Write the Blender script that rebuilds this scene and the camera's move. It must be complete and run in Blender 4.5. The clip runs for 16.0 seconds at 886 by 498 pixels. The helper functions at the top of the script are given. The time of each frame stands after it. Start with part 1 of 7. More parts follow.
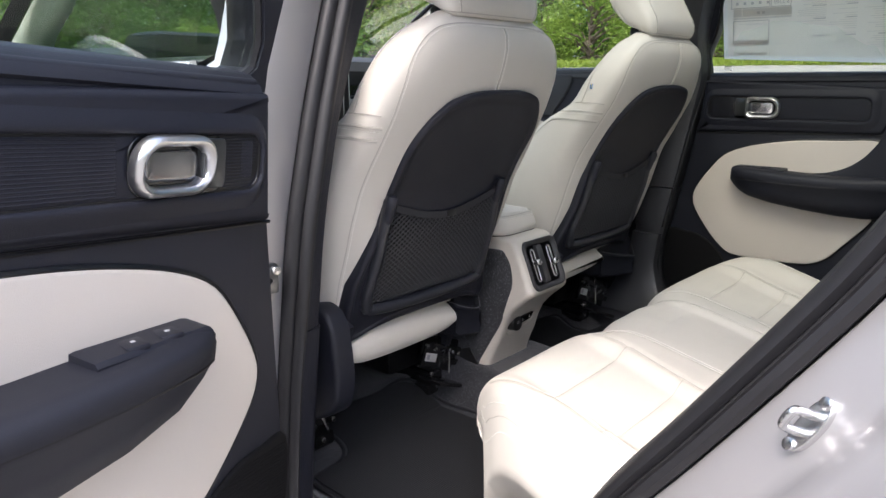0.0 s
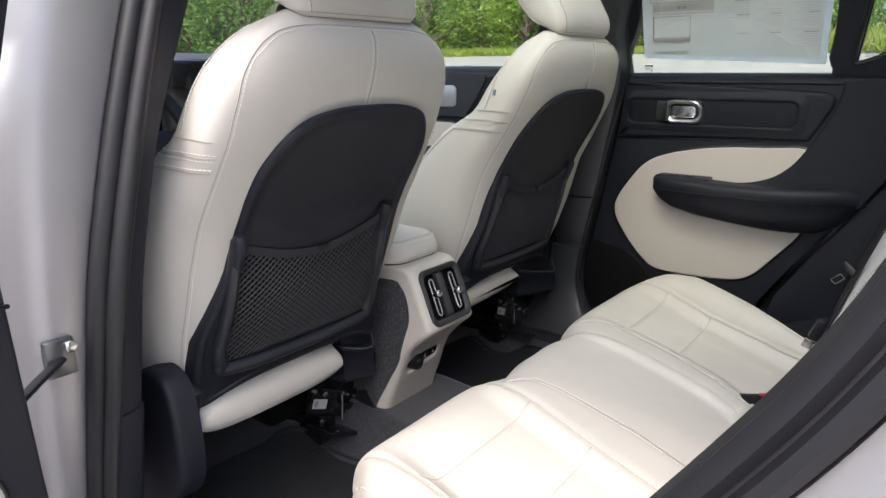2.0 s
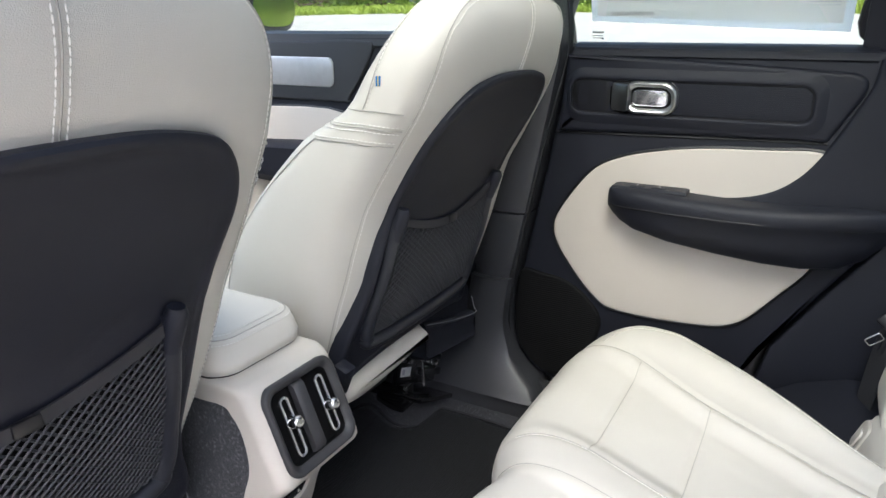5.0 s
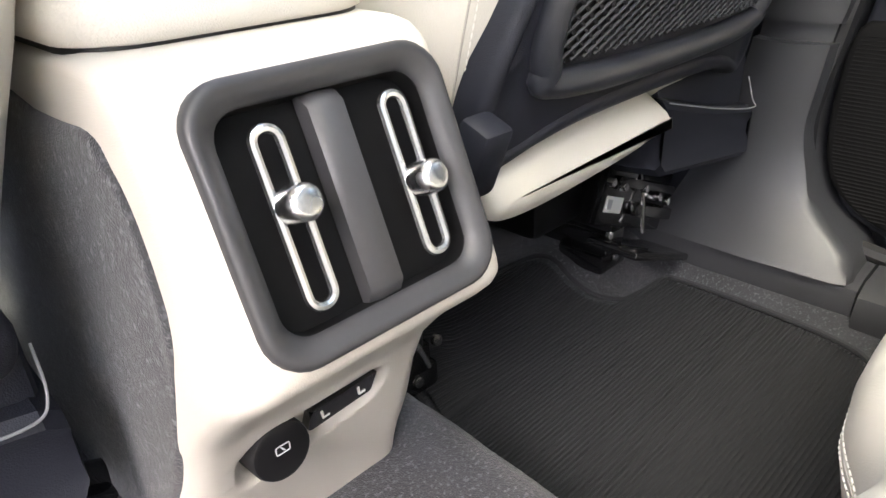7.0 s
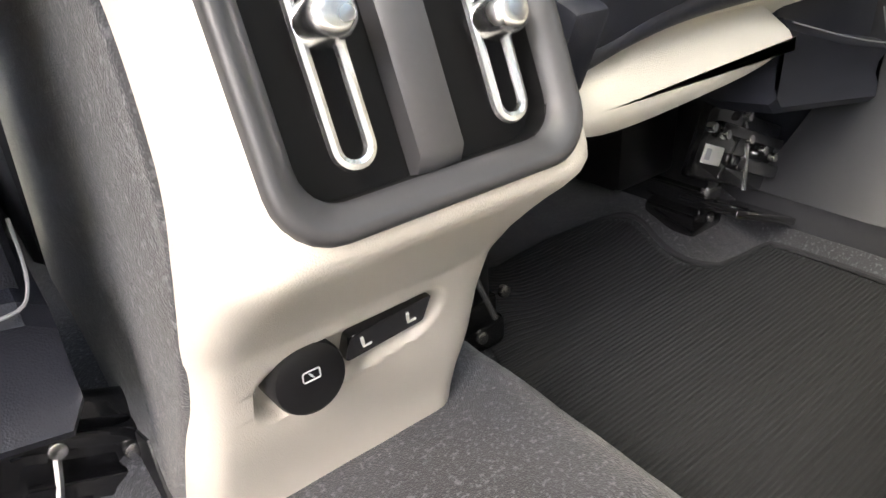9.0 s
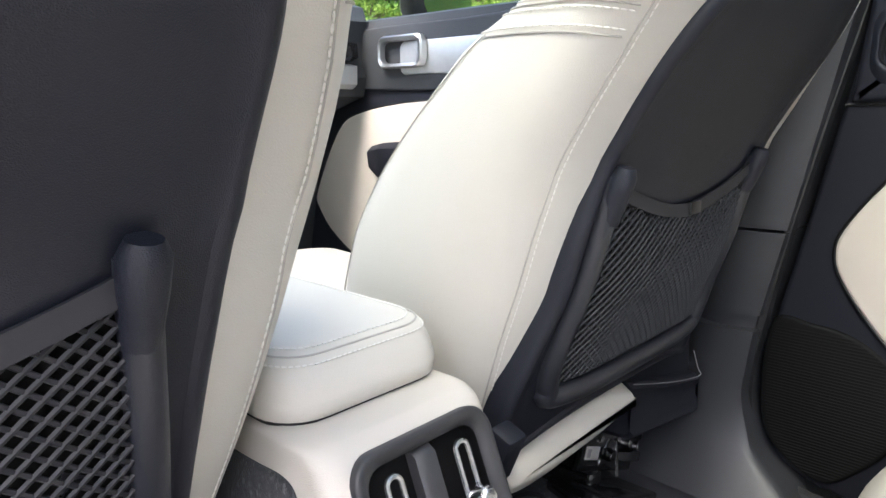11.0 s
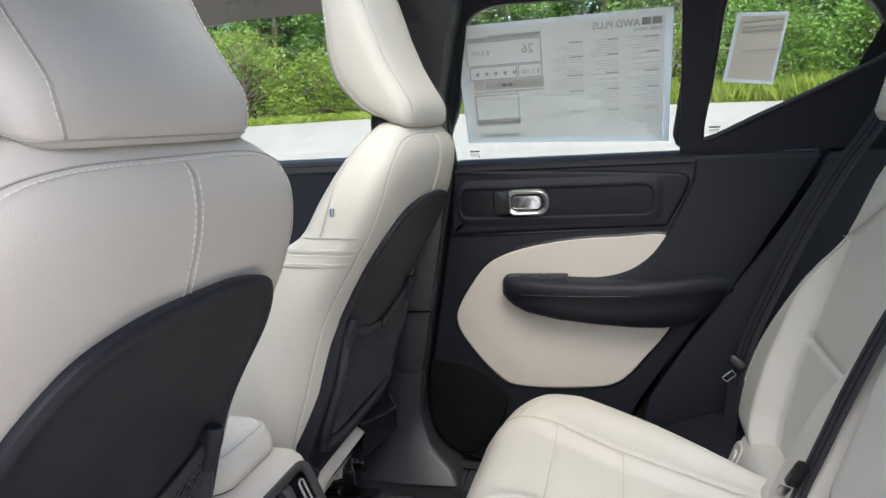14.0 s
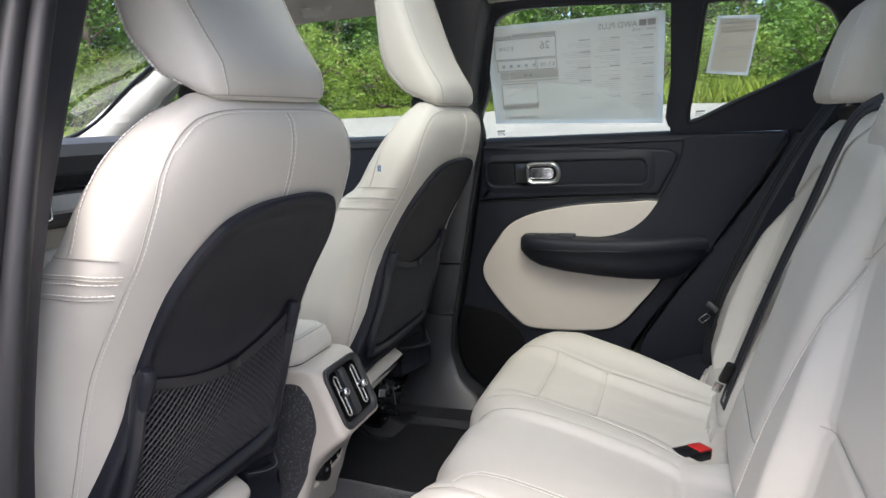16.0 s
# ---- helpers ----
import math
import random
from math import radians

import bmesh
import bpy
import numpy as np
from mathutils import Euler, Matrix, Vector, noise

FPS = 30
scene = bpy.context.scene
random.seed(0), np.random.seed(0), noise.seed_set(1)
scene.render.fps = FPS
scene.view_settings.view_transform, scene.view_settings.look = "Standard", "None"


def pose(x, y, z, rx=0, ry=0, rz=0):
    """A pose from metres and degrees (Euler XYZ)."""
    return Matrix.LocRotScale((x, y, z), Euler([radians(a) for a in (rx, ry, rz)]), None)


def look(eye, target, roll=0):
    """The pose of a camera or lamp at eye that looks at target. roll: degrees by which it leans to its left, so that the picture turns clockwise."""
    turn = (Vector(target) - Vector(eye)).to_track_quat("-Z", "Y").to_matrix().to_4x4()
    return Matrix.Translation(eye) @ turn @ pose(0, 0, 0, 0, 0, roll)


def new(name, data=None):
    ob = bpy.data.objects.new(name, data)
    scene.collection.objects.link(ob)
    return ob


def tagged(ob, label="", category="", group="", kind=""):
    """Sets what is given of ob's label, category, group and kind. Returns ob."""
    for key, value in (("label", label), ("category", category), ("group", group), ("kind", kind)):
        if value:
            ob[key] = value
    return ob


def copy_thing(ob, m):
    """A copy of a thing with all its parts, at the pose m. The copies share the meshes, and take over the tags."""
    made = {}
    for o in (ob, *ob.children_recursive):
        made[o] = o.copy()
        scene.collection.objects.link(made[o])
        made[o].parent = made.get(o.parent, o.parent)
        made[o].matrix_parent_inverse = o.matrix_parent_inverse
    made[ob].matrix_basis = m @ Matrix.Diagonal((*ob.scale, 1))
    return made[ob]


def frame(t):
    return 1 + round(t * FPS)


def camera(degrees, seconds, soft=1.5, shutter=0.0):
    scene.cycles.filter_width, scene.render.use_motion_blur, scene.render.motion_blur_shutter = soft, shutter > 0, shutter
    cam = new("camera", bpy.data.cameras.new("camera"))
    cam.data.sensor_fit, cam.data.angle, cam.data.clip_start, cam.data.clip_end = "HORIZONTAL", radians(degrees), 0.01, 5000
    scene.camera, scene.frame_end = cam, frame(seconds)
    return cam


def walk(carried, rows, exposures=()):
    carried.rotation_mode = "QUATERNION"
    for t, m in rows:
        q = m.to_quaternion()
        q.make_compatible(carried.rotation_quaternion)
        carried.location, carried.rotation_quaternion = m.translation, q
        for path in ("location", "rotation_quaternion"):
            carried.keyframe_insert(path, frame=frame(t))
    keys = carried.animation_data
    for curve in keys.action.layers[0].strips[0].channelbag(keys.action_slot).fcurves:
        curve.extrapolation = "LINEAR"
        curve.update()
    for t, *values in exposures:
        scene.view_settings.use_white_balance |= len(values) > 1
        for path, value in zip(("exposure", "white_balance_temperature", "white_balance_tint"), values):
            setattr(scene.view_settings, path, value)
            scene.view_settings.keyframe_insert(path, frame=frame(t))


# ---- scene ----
cam = camera(65.6, 16.0)
PATH = [
    (0, (-1.279, -0.849, 1.147), (0.168, 0.447, 0.67), -0.1),
    (0.5, (-1.204, -0.863, 1.164), (0.26, 0.415, 0.693), -0.6),
    (1, (-1.124, -0.836, 1.187), (0.368, 0.412, 0.722), -0.8),
    (1.5, (-1.079, -0.808, 1.182), (0.435, 0.408, 0.706), -0.6),
    (2, (-1.043, -0.798, 1.182), (0.499, 0.369, 0.671), -0.2),
    (2.5, (-0.968, -0.769, 1.196), (0.621, 0.316, 0.652), 0.3),
    (3, (-0.915, -0.743, 1.21), (0.731, 0.239, 0.639), 0.7),
    (5.5, (-0.42, -0.407, 1.185), (1.242, 0.517, 0.564), -0.1),
    (6, (-0.284, -0.307, 1.057), (1.283, 0.733, 0.377), -0.7),
    (6.5, (-0.18, -0.247, 0.92), (1.204, 0.95, 0.112), -1.7),
    (7, (-0.136, -0.216, 0.847), (1.091, 1.072, -0.067), -2.6),
    (7.5, (-0.114, -0.193, 0.784), (0.987, 1.17, -0.179), -3.8),
    (8, (-0.101, -0.178, 0.765), (0.946, 1.223, -0.204), -3.5),
    (10.5, (-0.171, -0.233, 0.897), (1.104, 1.178, 0.28), -1.2),
    (11, (-0.276, -0.28, 1.005), (1.15, 1.059, 0.59), -0.4),
    (11.5, (-0.398, -0.322, 1.091), (1.18, 0.874, 0.813), -0.1),
    (12, (-0.517, -0.387, 1.151), (1.18, 0.643, 0.902), -1.0),
    (12.5, (-0.617, -0.425, 1.204), (1.183, 0.401, 0.925), -1.5),
    (13, (-0.654, -0.423, 1.231), (1.208, 0.236, 0.914), -2.1),
    (13.5, (-0.701, -0.422, 1.242), (1.188, 0.137, 0.896), -2.9),
    (14, (-0.747, -0.425, 1.248), (1.153, 0.088, 0.892), -3.4),
    (14.5, (-0.811, -0.438, 1.245), (1.096, 0.053, 0.895), -3.3),
    (15, (-0.896, -0.455, 1.236), (1.013, 0.03, 0.891), -3.1),
    (15.5, (-0.976, -0.493, 1.223), (0.916, 0.053, 0.874), -2.9),
    (16, (-1.048, -0.575, 1.209), (0.804, 0.091, 0.853), -2.8),
]
EXPOSURES = [(0.0, 2.1, 6100, 11), (3.2, 2.12, 6050, 11), (5.5, 2.82, 5850, 10), (6.0, 2.98, 5900, 10), (6.5, 3.5, 6100, 10), (7.0, 4.05, 6500, 10), (7.5, 4.42, 6900, 8), (8.2, 4.52, 7000, 8), (10.3, 3.5, 6150, 10), (11.0, 3.2, 6000, 11), (12.0, 2.87, 6000, 16), (13.0, 2.55, 6000, 14), (14.0, 2.35, 6000, 12), (16.0, 2.2, 6000, 11)]
walk(cam, [(t, look(eye, target, roll)) for t, eye, target, roll in PATH], EXPOSURES)

# ---- sky, sun ----
world = bpy.data.worlds.new("sky")
scene.world = world
world.use_nodes = True
wn = world.node_tree.nodes
sky = wn.new("ShaderNodeTexSky")
sky.sky_type = "NISHITA"
sky.sun_disc = False
sky.sun_elevation, sky.sun_rotation = radians(58), radians(252)
sky.air_density, sky.dust_density, sky.ozone_density = 0.85, 6.0, 0.75
world.node_tree.links.new(sky.outputs[0], wn["Background"].inputs[0])
wn["Background"].inputs[1].default_value = 0.15
sun = new("sun", bpy.data.lights.new("sun", "SUN"))
sun.data.energy, sun.data.angle, sun.data.color = 0.09, radians(80), (1.0, 0.985, 0.96)
sun.matrix_world = look((-25.2, -8.2, 42.4), (0, 0, 0))

# ---- materials ----


def mat(name, color, rough=0.5, metal=0.0, vary=0.1, grain=0.0, size=400.0, blotch=6.0, coat=0.0, sheen=0.0, dark=0.0, spec=0.5):
    """A procedural surface: large soft variation, fine grain relief, roughness variation."""
    m = bpy.data.materials.new(name)
    m.use_nodes = True
    n, l = m.node_tree.nodes, m.node_tree.links
    b = n["Principled BSDF"]
    b.inputs["Metallic"].default_value = metal
    b.inputs["Specular IOR Level"].default_value = spec
    b.inputs["Coat Weight"].default_value = coat
    b.inputs["Coat Roughness"].default_value = 0.08
    b.inputs["Sheen Weight"].default_value = sheen
    co = n.new("ShaderNodeTexCoord")
    big = n.new("ShaderNodeTexNoise")
    big.inputs["Scale"].default_value, big.inputs["Detail"].default_value = blotch, 5.0
    l.new(co.outputs["Object"], big.inputs["Vector"])
    fine = n.new("ShaderNodeTexNoise")
    fine.inputs["Scale"].default_value, fine.inputs["Detail"].default_value = size, 2.0
    l.new(co.outputs["Object"], fine.inputs["Vector"])
    add = n.new("ShaderNodeMath")
    add.operation = "MULTIPLY_ADD"
    l.new(fine.outputs["Fac"], add.inputs[0])
    add.inputs[1].default_value = 0.5
    l.new(big.outputs["Fac"], add.inputs[2])
    ramp = n.new("ShaderNodeMapRange")
    ramp.inputs["From Min"].default_value, ramp.inputs["From Max"].default_value = 0.45, 1.05
    ramp.inputs["To Min"].default_value, ramp.inputs["To Max"].default_value = 1 - vary - dark, 1 + vary
    l.new(add.outputs[0], ramp.inputs["Value"])
    hue = n.new("ShaderNodeVectorMath")
    hue.operation = "SCALE"
    hue.inputs[0].default_value = color
    l.new(ramp.outputs["Result"], hue.inputs["Scale"])
    l.new(hue.outputs["Vector"], b.inputs["Base Color"])
    rr = n.new("ShaderNodeMapRange")
    rr.inputs["To Min"].default_value, rr.inputs["To Max"].default_value = max(rough - 0.06, 0.02), min(rough + 0.06, 1)
    l.new(big.outputs["Fac"], rr.inputs["Value"])
    l.new(rr.outputs["Result"], b.inputs["Roughness"])
    if grain:
        vor = n.new("ShaderNodeTexVoronoi")
        vor.inputs["Scale"].default_value = size
        l.new(co.outputs["Object"], vor.inputs["Vector"])
        bump = n.new("ShaderNodeBump")
        bump.inputs["Strength"].default_value, bump.inputs["Distance"].default_value = grain, 0.0006
        l.new(vor.outputs["Distance"], bump.inputs["Height"])
        soft = n.new("ShaderNodeBump")
        soft.inputs["Strength"].default_value, soft.inputs["Distance"].default_value = 0.25, 0.004
        l.new(big.outputs["Fac"], soft.inputs["Height"])
        l.new(soft.outputs["Normal"], bump.inputs["Normal"])
        l.new(bump.outputs["Normal"], b.inputs["Normal"])
    return m


def carpet_mat(name, color, fleck, tuft=330):
    m = mat(name, color, 0.95, vary=0.35, grain=0.9, size=900, blotch=20, sheen=0.25)
    n, l = m.node_tree.nodes, m.node_tree.links
    b = n["Principled BSDF"]
    co = n.new("ShaderNodeTexCoord")
    sp = n.new("ShaderNodeTexNoise")
    sp.inputs["Scale"].default_value, sp.inputs["Detail"].default_value = tuft, 3
    l.new(co.outputs["Object"], sp.inputs["Vector"])
    rg = n.new("ShaderNodeMapRange")
    rg.inputs["From Min"].default_value, rg.inputs["From Max"].default_value = 0.55, 0.72
    l.new(sp.outputs["Fac"], rg.inputs["Value"])
    mx = n.new("ShaderNodeMix")
    mx.data_type = "RGBA"
    src = b.inputs["Base Color"].links[0].from_socket
    l.new(src, mx.inputs["A"])
    mx.inputs["B"].default_value = (*fleck, 1)
    l.new(rg.outputs["Result"], mx.inputs["Factor"])
    l.new(mx.outputs["Result"], b.inputs["Base Color"])
    return m


def glass_mat(name, tint, gloss=0.9):
    """Thin glass: tinted see-through with a sharp reflection that grows towards grazing angles."""
    m = bpy.data.materials.new(name)
    m.use_nodes = True
    n, l = m.node_tree.nodes, m.node_tree.links
    n.clear()
    out, mix, tr, gl, lw = (n.new(k) for k in ("ShaderNodeOutputMaterial", "ShaderNodeMixShader", "ShaderNodeBsdfTransparent", "ShaderNodeBsdfGlossy", "ShaderNodeLayerWeight"))
    tr.inputs["Color"].default_value = (*tint, 1)
    gl.inputs["Roughness"].default_value = 0.01
    pw, ma = n.new("ShaderNodeMath"), n.new("ShaderNodeMath")
    pw.operation, ma.operation = "POWER", "MULTIPLY_ADD"
    l.new(lw.outputs["Facing"], pw.inputs[0])
    pw.inputs[1].default_value = 5.0
    l.new(pw.outputs[0], ma.inputs[0])
    ma.use_clamp = True
    ma.inputs[1].default_value, ma.inputs[2].default_value = gloss * 1.4, 0.045 * gloss
    l.new(ma.outputs[0], mix.inputs[0])
    l.new(tr.outputs[0], mix.inputs[1])
    l.new(gl.outputs[0], mix.inputs[2])
    l.new(mix.outputs[0], out.inputs[0])
    return m


LEATHER = mat("blond leather", (0.600, 0.573, 0.517), 0.54, spec=0.36, vary=0.04, grain=0.26, size=1050, blotch=7)
VINYL = mat("blond vinyl trim", (0.605, 0.555, 0.492), 0.5, vary=0.04, grain=0.3, size=1100, blotch=5)
LID = mat("blond moulded trim", (0.56, 0.525, 0.47), 0.45, vary=0.03, grain=0.25, size=1300, blotch=5)
THREAD = mat("cream thread", (0.76, 0.74, 0.69), 0.6, vary=0.1, size=2000)
# darker than the leather: crease shade is painted along the seams
SEAM = mat("seam welt with painted shade", (0.42, 0.40, 0.36), 0.8, vary=0.1)
CHAR = mat("charcoal grained plastic", (0.0125, 0.0138, 0.0215), 0.48, vary=0.12, grain=0.35, size=1400, spec=0.36)
LIP = mat("charcoal satin edge", (0.020, 0.0215, 0.028), 0.34, vary=0.1, grain=0.2, size=1400, spec=0.5)
CHAR2 = mat("charcoal soft-touch skin", (0.0130, 0.0143, 0.0215), 0.54, vary=0.1, grain=0.3, size=1000, spec=0.36)
PILLAR = mat("slate grained pillar plastic", (0.036, 0.037, 0.042), 0.36, vary=0.1, grain=0.3, size=1300, spec=0.6)
BLACK = mat("black plastic", (0.005, 0.005, 0.006), 0.4, vary=0.1)
DEEP = mat("deep black plastic and recess shade", (0.0025, 0.0025, 0.003), 0.7, vary=0.1, spec=0.2)
PIANO = mat("gloss black plastic", (0.008, 0.008, 0.009), 0.12, vary=0.05, coat=0.5)
GREYP = mat("dark grey satin plastic", (0.036, 0.036, 0.039), 0.45, vary=0.08)
NET = mat("black elastic net cord", (0.018, 0.018, 0.022), 0.62, vary=0.2, size=2500)
RUBBER = mat("black rubber seal", (0.012, 0.012, 0.014), 0.5, vary=0.15, blotch=12)
WEB = mat("black belt webbing", (0.034, 0.034, 0.038), 0.6, vary=0.2, grain=0.8, size=1500)
CHROME = mat("polished chrome", (0.86, 0.87, 0.88), 0.07, 1.0, vary=0.02)
SATIN = mat("satin aluminium", (0.70, 0.70, 0.70), 0.30, 1.0, vary=0.04)
STEEL = mat("bright steel", (0.62, 0.62, 0.62), 0.25, 1.0, vary=0.1)
PAINT = mat("silver metallic paint", (0.40, 0.396, 0.405), 0.38, 0.55, vary=0.04, size=3000, coat=0.6)
CARPET = carpet_mat("charcoal carpet", (0.010, 0.010, 0.013), (0.038, 0.038, 0.043))
CARPET2 = carpet_mat("grey tufted carpet", (0.023, 0.024, 0.030), (0.09, 0.092, 0.103))
CHEEK = carpet_mat("grey felted carpet", (0.028, 0.029, 0.034), (0.12, 0.122, 0.132), 240)
HEADLINE = mat("pale headliner cloth", (0.6, 0.57, 0.51), 0.9, vary=0.05, grain=0.5, size=900)
PALE = mat("pale pillar cloth", (0.62, 0.61, 0.57), 0.85, vary=0.05, grain=0.5, size=900)
RED = mat("red release button", (0.55, 0.02, 0.02), 0.35, vary=0.05)
WHITE = mat("white printed label", (0.75, 0.75, 0.72), 0.5, vary=0.05)
DASHTOP = mat("slate dashboard skin", (0.035, 0.038, 0.042), 0.6, vary=0.1, grain=0.4, size=900)
INLAY = mat("brushed aluminium inlay", (0.62, 0.63, 0.63), 0.35, 0.6, vary=0.12, size=60)
GLASS = glass_mat("tinted side glass", (0.90, 0.945, 0.905))
CLEAR = glass_mat("clear windscreen", (0.93, 0.96, 0.94))
SMOKED = glass_mat("smoked added roof glass", (0.36, 0.39, 0.365))
BLUE = mat("blue woven tab", (0.03, 0.16, 0.42), 0.7, vary=0.1)
YELLOW = mat("yellow woven tab", (0.7, 0.52, 0.05), 0.7, vary=0.1)
INK = mat("pale grey ink", (0.42, 0.42, 0.44), 0.7, vary=0.05)
INKD = mat("dark grey ink", (0.2, 0.2, 0.21), 0.7, vary=0.05)

# ---- building helpers ----
CX = 0.0375  # the car's centre line
FINE = {"stitching", "seam", "ribs", "mesh_lines", "grille_lines", "mat_ribs", "small_print", "heading_print", "glovebox_print", "ruled_print", "symbol_print", "grey_print", "pocket_net", "glass_mark"}


def part(name, bm, material, parent=None, label="", smooth=True, seams=40):
    """Links a bmesh as one mesh object under its thing."""
    me = bpy.data.meshes.new(name)
    bmesh.ops.recalc_face_normals(bm, faces=bm.faces)
    for f in bm.faces:
        f.smooth = smooth
    if smooth:
        for e in bm.edges:
            if len(e.link_faces) == 2 and e.calc_face_angle() > radians(seams):
                e.smooth = False
    bm.to_mesh(me)
    bm.free()
    me.materials.append(material)
    ob = new(name, me)
    if parent is not None:
        ob.parent = parent
        ob.matrix_parent_inverse = parent.matrix_world.inverted()
    if label:
        ob["label"] = label
    if name in FINE:
        ob["kind"] = "stuff"
    return ob


def thing(name, at, label, category, group="", kind=""):
    ob = new(name)
    ob.empty_display_size = 0.1
    ob.location = at
    ob.matrix_world = Matrix.Translation(at)
    return tagged(ob, label, category, group, kind)


def solo(ob, label, category, group="", kind=""):
    return tagged(ob, label, category, group, kind)


def lerp(t, a, b):
    return a + (b - a) * t


def table(z, rows):
    """Smooth value at z from (z, value) rows in rising order."""
    if z <= rows[0][0]:
        return rows[0][1]
    for (a, va), (b, vb) in zip(rows, rows[1:]):
        if z <= b:
            k = (z - a) / (b - a)
            return lerp(k, va, vb)
    return rows[-1][1]


def smooth_table(z, rows, w=0.02):
    return (table(z - w, rows) + 2 * table(z, rows) + table(z + w, rows)) / 4


def curve(pts, n=8, closed=False):
    """Catmull-Rom through the points."""
    pts = [Vector(p) for p in pts]
    out, m = [], len(pts)
    for i in range(m if closed else m - 1):
        if closed:
            p = [pts[(i + k - 1) % m] for k in range(4)]
        else:
            p = [pts[max(i - 1, 0)], pts[i], pts[i + 1], pts[min(i + 2, m - 1)]]
        for k in range(n):
            t = k / n
            out.append(0.5 * ((2 * p[1]) + (p[2] - p[0]) * t + (2 * p[0] - 5 * p[1] + 4 * p[2] - p[3]) * t * t + (3 * p[1] - p[0] - 3 * p[2] + p[3]) * t ** 3))
    if not closed:
        out.append(pts[-1])
    return out


def loft(rings, closed=True, caps=True, bm=None):
    bm = bm or bmesh.new()
    rows = [[bm.verts.new(p) for p in r] for r in rings]
    k = len(rows[0])
    for a, b in zip(rows, rows[1:]):
        for i in range(k if closed else k - 1):
            j = (i + 1) % k
            bm.faces.new((a[i], a[j], b[j], b[i]))
    if caps and closed:
        bm.faces.new(rows[0][::-1])
        bm.faces.new(rows[-1])
    return bm


def superring(cx, cy, z, w, d, n=4.0, k=40):
    """A rounded-rectangle ring at height z."""
    out = []
    for i in range(k):
        a = 2 * math.pi * i / k
        c, s = math.cos(a), math.sin(a)
        out.append(Vector((cx + w * math.copysign(abs(c) ** (2 / n), c), cy + d * math.copysign(abs(s) ** (2 / n), s), z)))
    return out


def slab(contour, place, thick, bevel=0.004, bm=None, steps=3):
    """A plate with rounded edges. contour: 2D points; place(u, v, h) gives the 3D point at h over the back."""
    c = [Vector((p[0], p[1])) for p in contour]
    area = sum(a.x * b.y - b.x * a.y for a, b in zip(c, c[1:] + c[:1]))
    if area < 0:
        c.reverse()
    m = len(c)
    nor = []
    for i in range(m):
        e1, e2 = (c[i] - c[i - 1]), (c[(i + 1) % m] - c[i])
        n1 = Vector((e1.y, -e1.x)).normalized() if e1.length else Vector((0, 0))
        n2 = Vector((e2.y, -e2.x)).normalized() if e2.length else n1
        v = n1 + n2
        v = v.normalized() if v.length > 1e-6 else n1
        nor.append(v / max(v.dot(n1), 0.5) if v.dot(n1) > 0 else v)
    rings = [[place(p.x, p.y, 0) for p in c], [place(p.x, p.y, thick - bevel) for p in c]]
    for s in range(1, steps + 1):
        a = math.pi / 2 * s / steps
        rings.append([place(*(p - q * bevel * (1 - math.cos(a))), thick - bevel + bevel * math.sin(a)) for p, q in zip(c, nor)])
    bm = bm or bmesh.new()
    rows = [[bm.verts.new(p) for p in r] for r in rings]
    for a, b in zip(rows, rows[1:]):
        for i in range(m):
            bm.faces.new((a[i], a[(i + 1) % m], b[(i + 1) % m], b[i]))
    bm.faces.new(rows[0][::-1])
    f = bm.faces.new(rows[-1])
    bmesh.ops.triangulate(bm, faces=[f])
    return bm


def tube(pts, r, k=8, closed=False, flat=1.0, bm=None, up=None):
    """A round bar along points; r may be a number or a list."""
    pts = [Vector(p) for p in pts]
    bm = bm or bmesh.new()
    m = len(pts)
    rows, ref = [], Vector(up) if up else None
    for i, p in enumerate(pts):
        a = pts[i - 1] if (i or closed) else p
        b = pts[(i + 1) % m] if (i < m - 1 or closed) else p
        t = (b - a).normalized()
        if ref is None:
            ref = Vector((0, 0, 1)) if abs(t.z) < 0.9 else Vector((1, 0, 0))
        s = t.cross(ref)
        s = s.normalized() if s.length > 1e-6 else t.orthogonal().normalized()
        u = s.cross(t).normalized()
        if up is None:
            ref = u
        rad = r[i] if isinstance(r, (list, tuple)) else r
        rows.append([bm.verts.new(p + s * rad * math.cos(2 * math.pi * q / k) + u * rad * flat * math.sin(2 * math.pi * q / k)) for q in range(k)])
    for a, b in zip(rows, rows[1:] + (rows[:1] if closed else [])):
        for q in range(k):
            bm.faces.new((a[q], a[(q + 1) % k], b[(q + 1) % k], b[q]))
    if not closed:
        bm.faces.new(rows[0][::-1])
        bm.faces.new(rows[-1])
    return bm


def box(lo, hi, bevel=0.003, bm=None, m=None):
    """A block with bevelled edges."""
    b2 = bmesh.new()
    bmesh.ops.create_cube(b2, size=1)
    for v in b2.verts:
        v.co = Vector([lerp(v.co[i] + 0.5, lo[i], hi[i]) for i in range(3)])
    if bevel:
        bmesh.ops.bevel(b2, geom=b2.edges[:], offset=bevel, segments=2, affect="EDGES", profile=0.5)
    if m is not None:
        b2.transform(m)
    if bm is None:
        return b2
    me = bpy.data.meshes.new("tmp")
    b2.to_mesh(me)
    b2.free()
    bm.from_mesh(me)
    bpy.data.meshes.remove(me)
    return bm


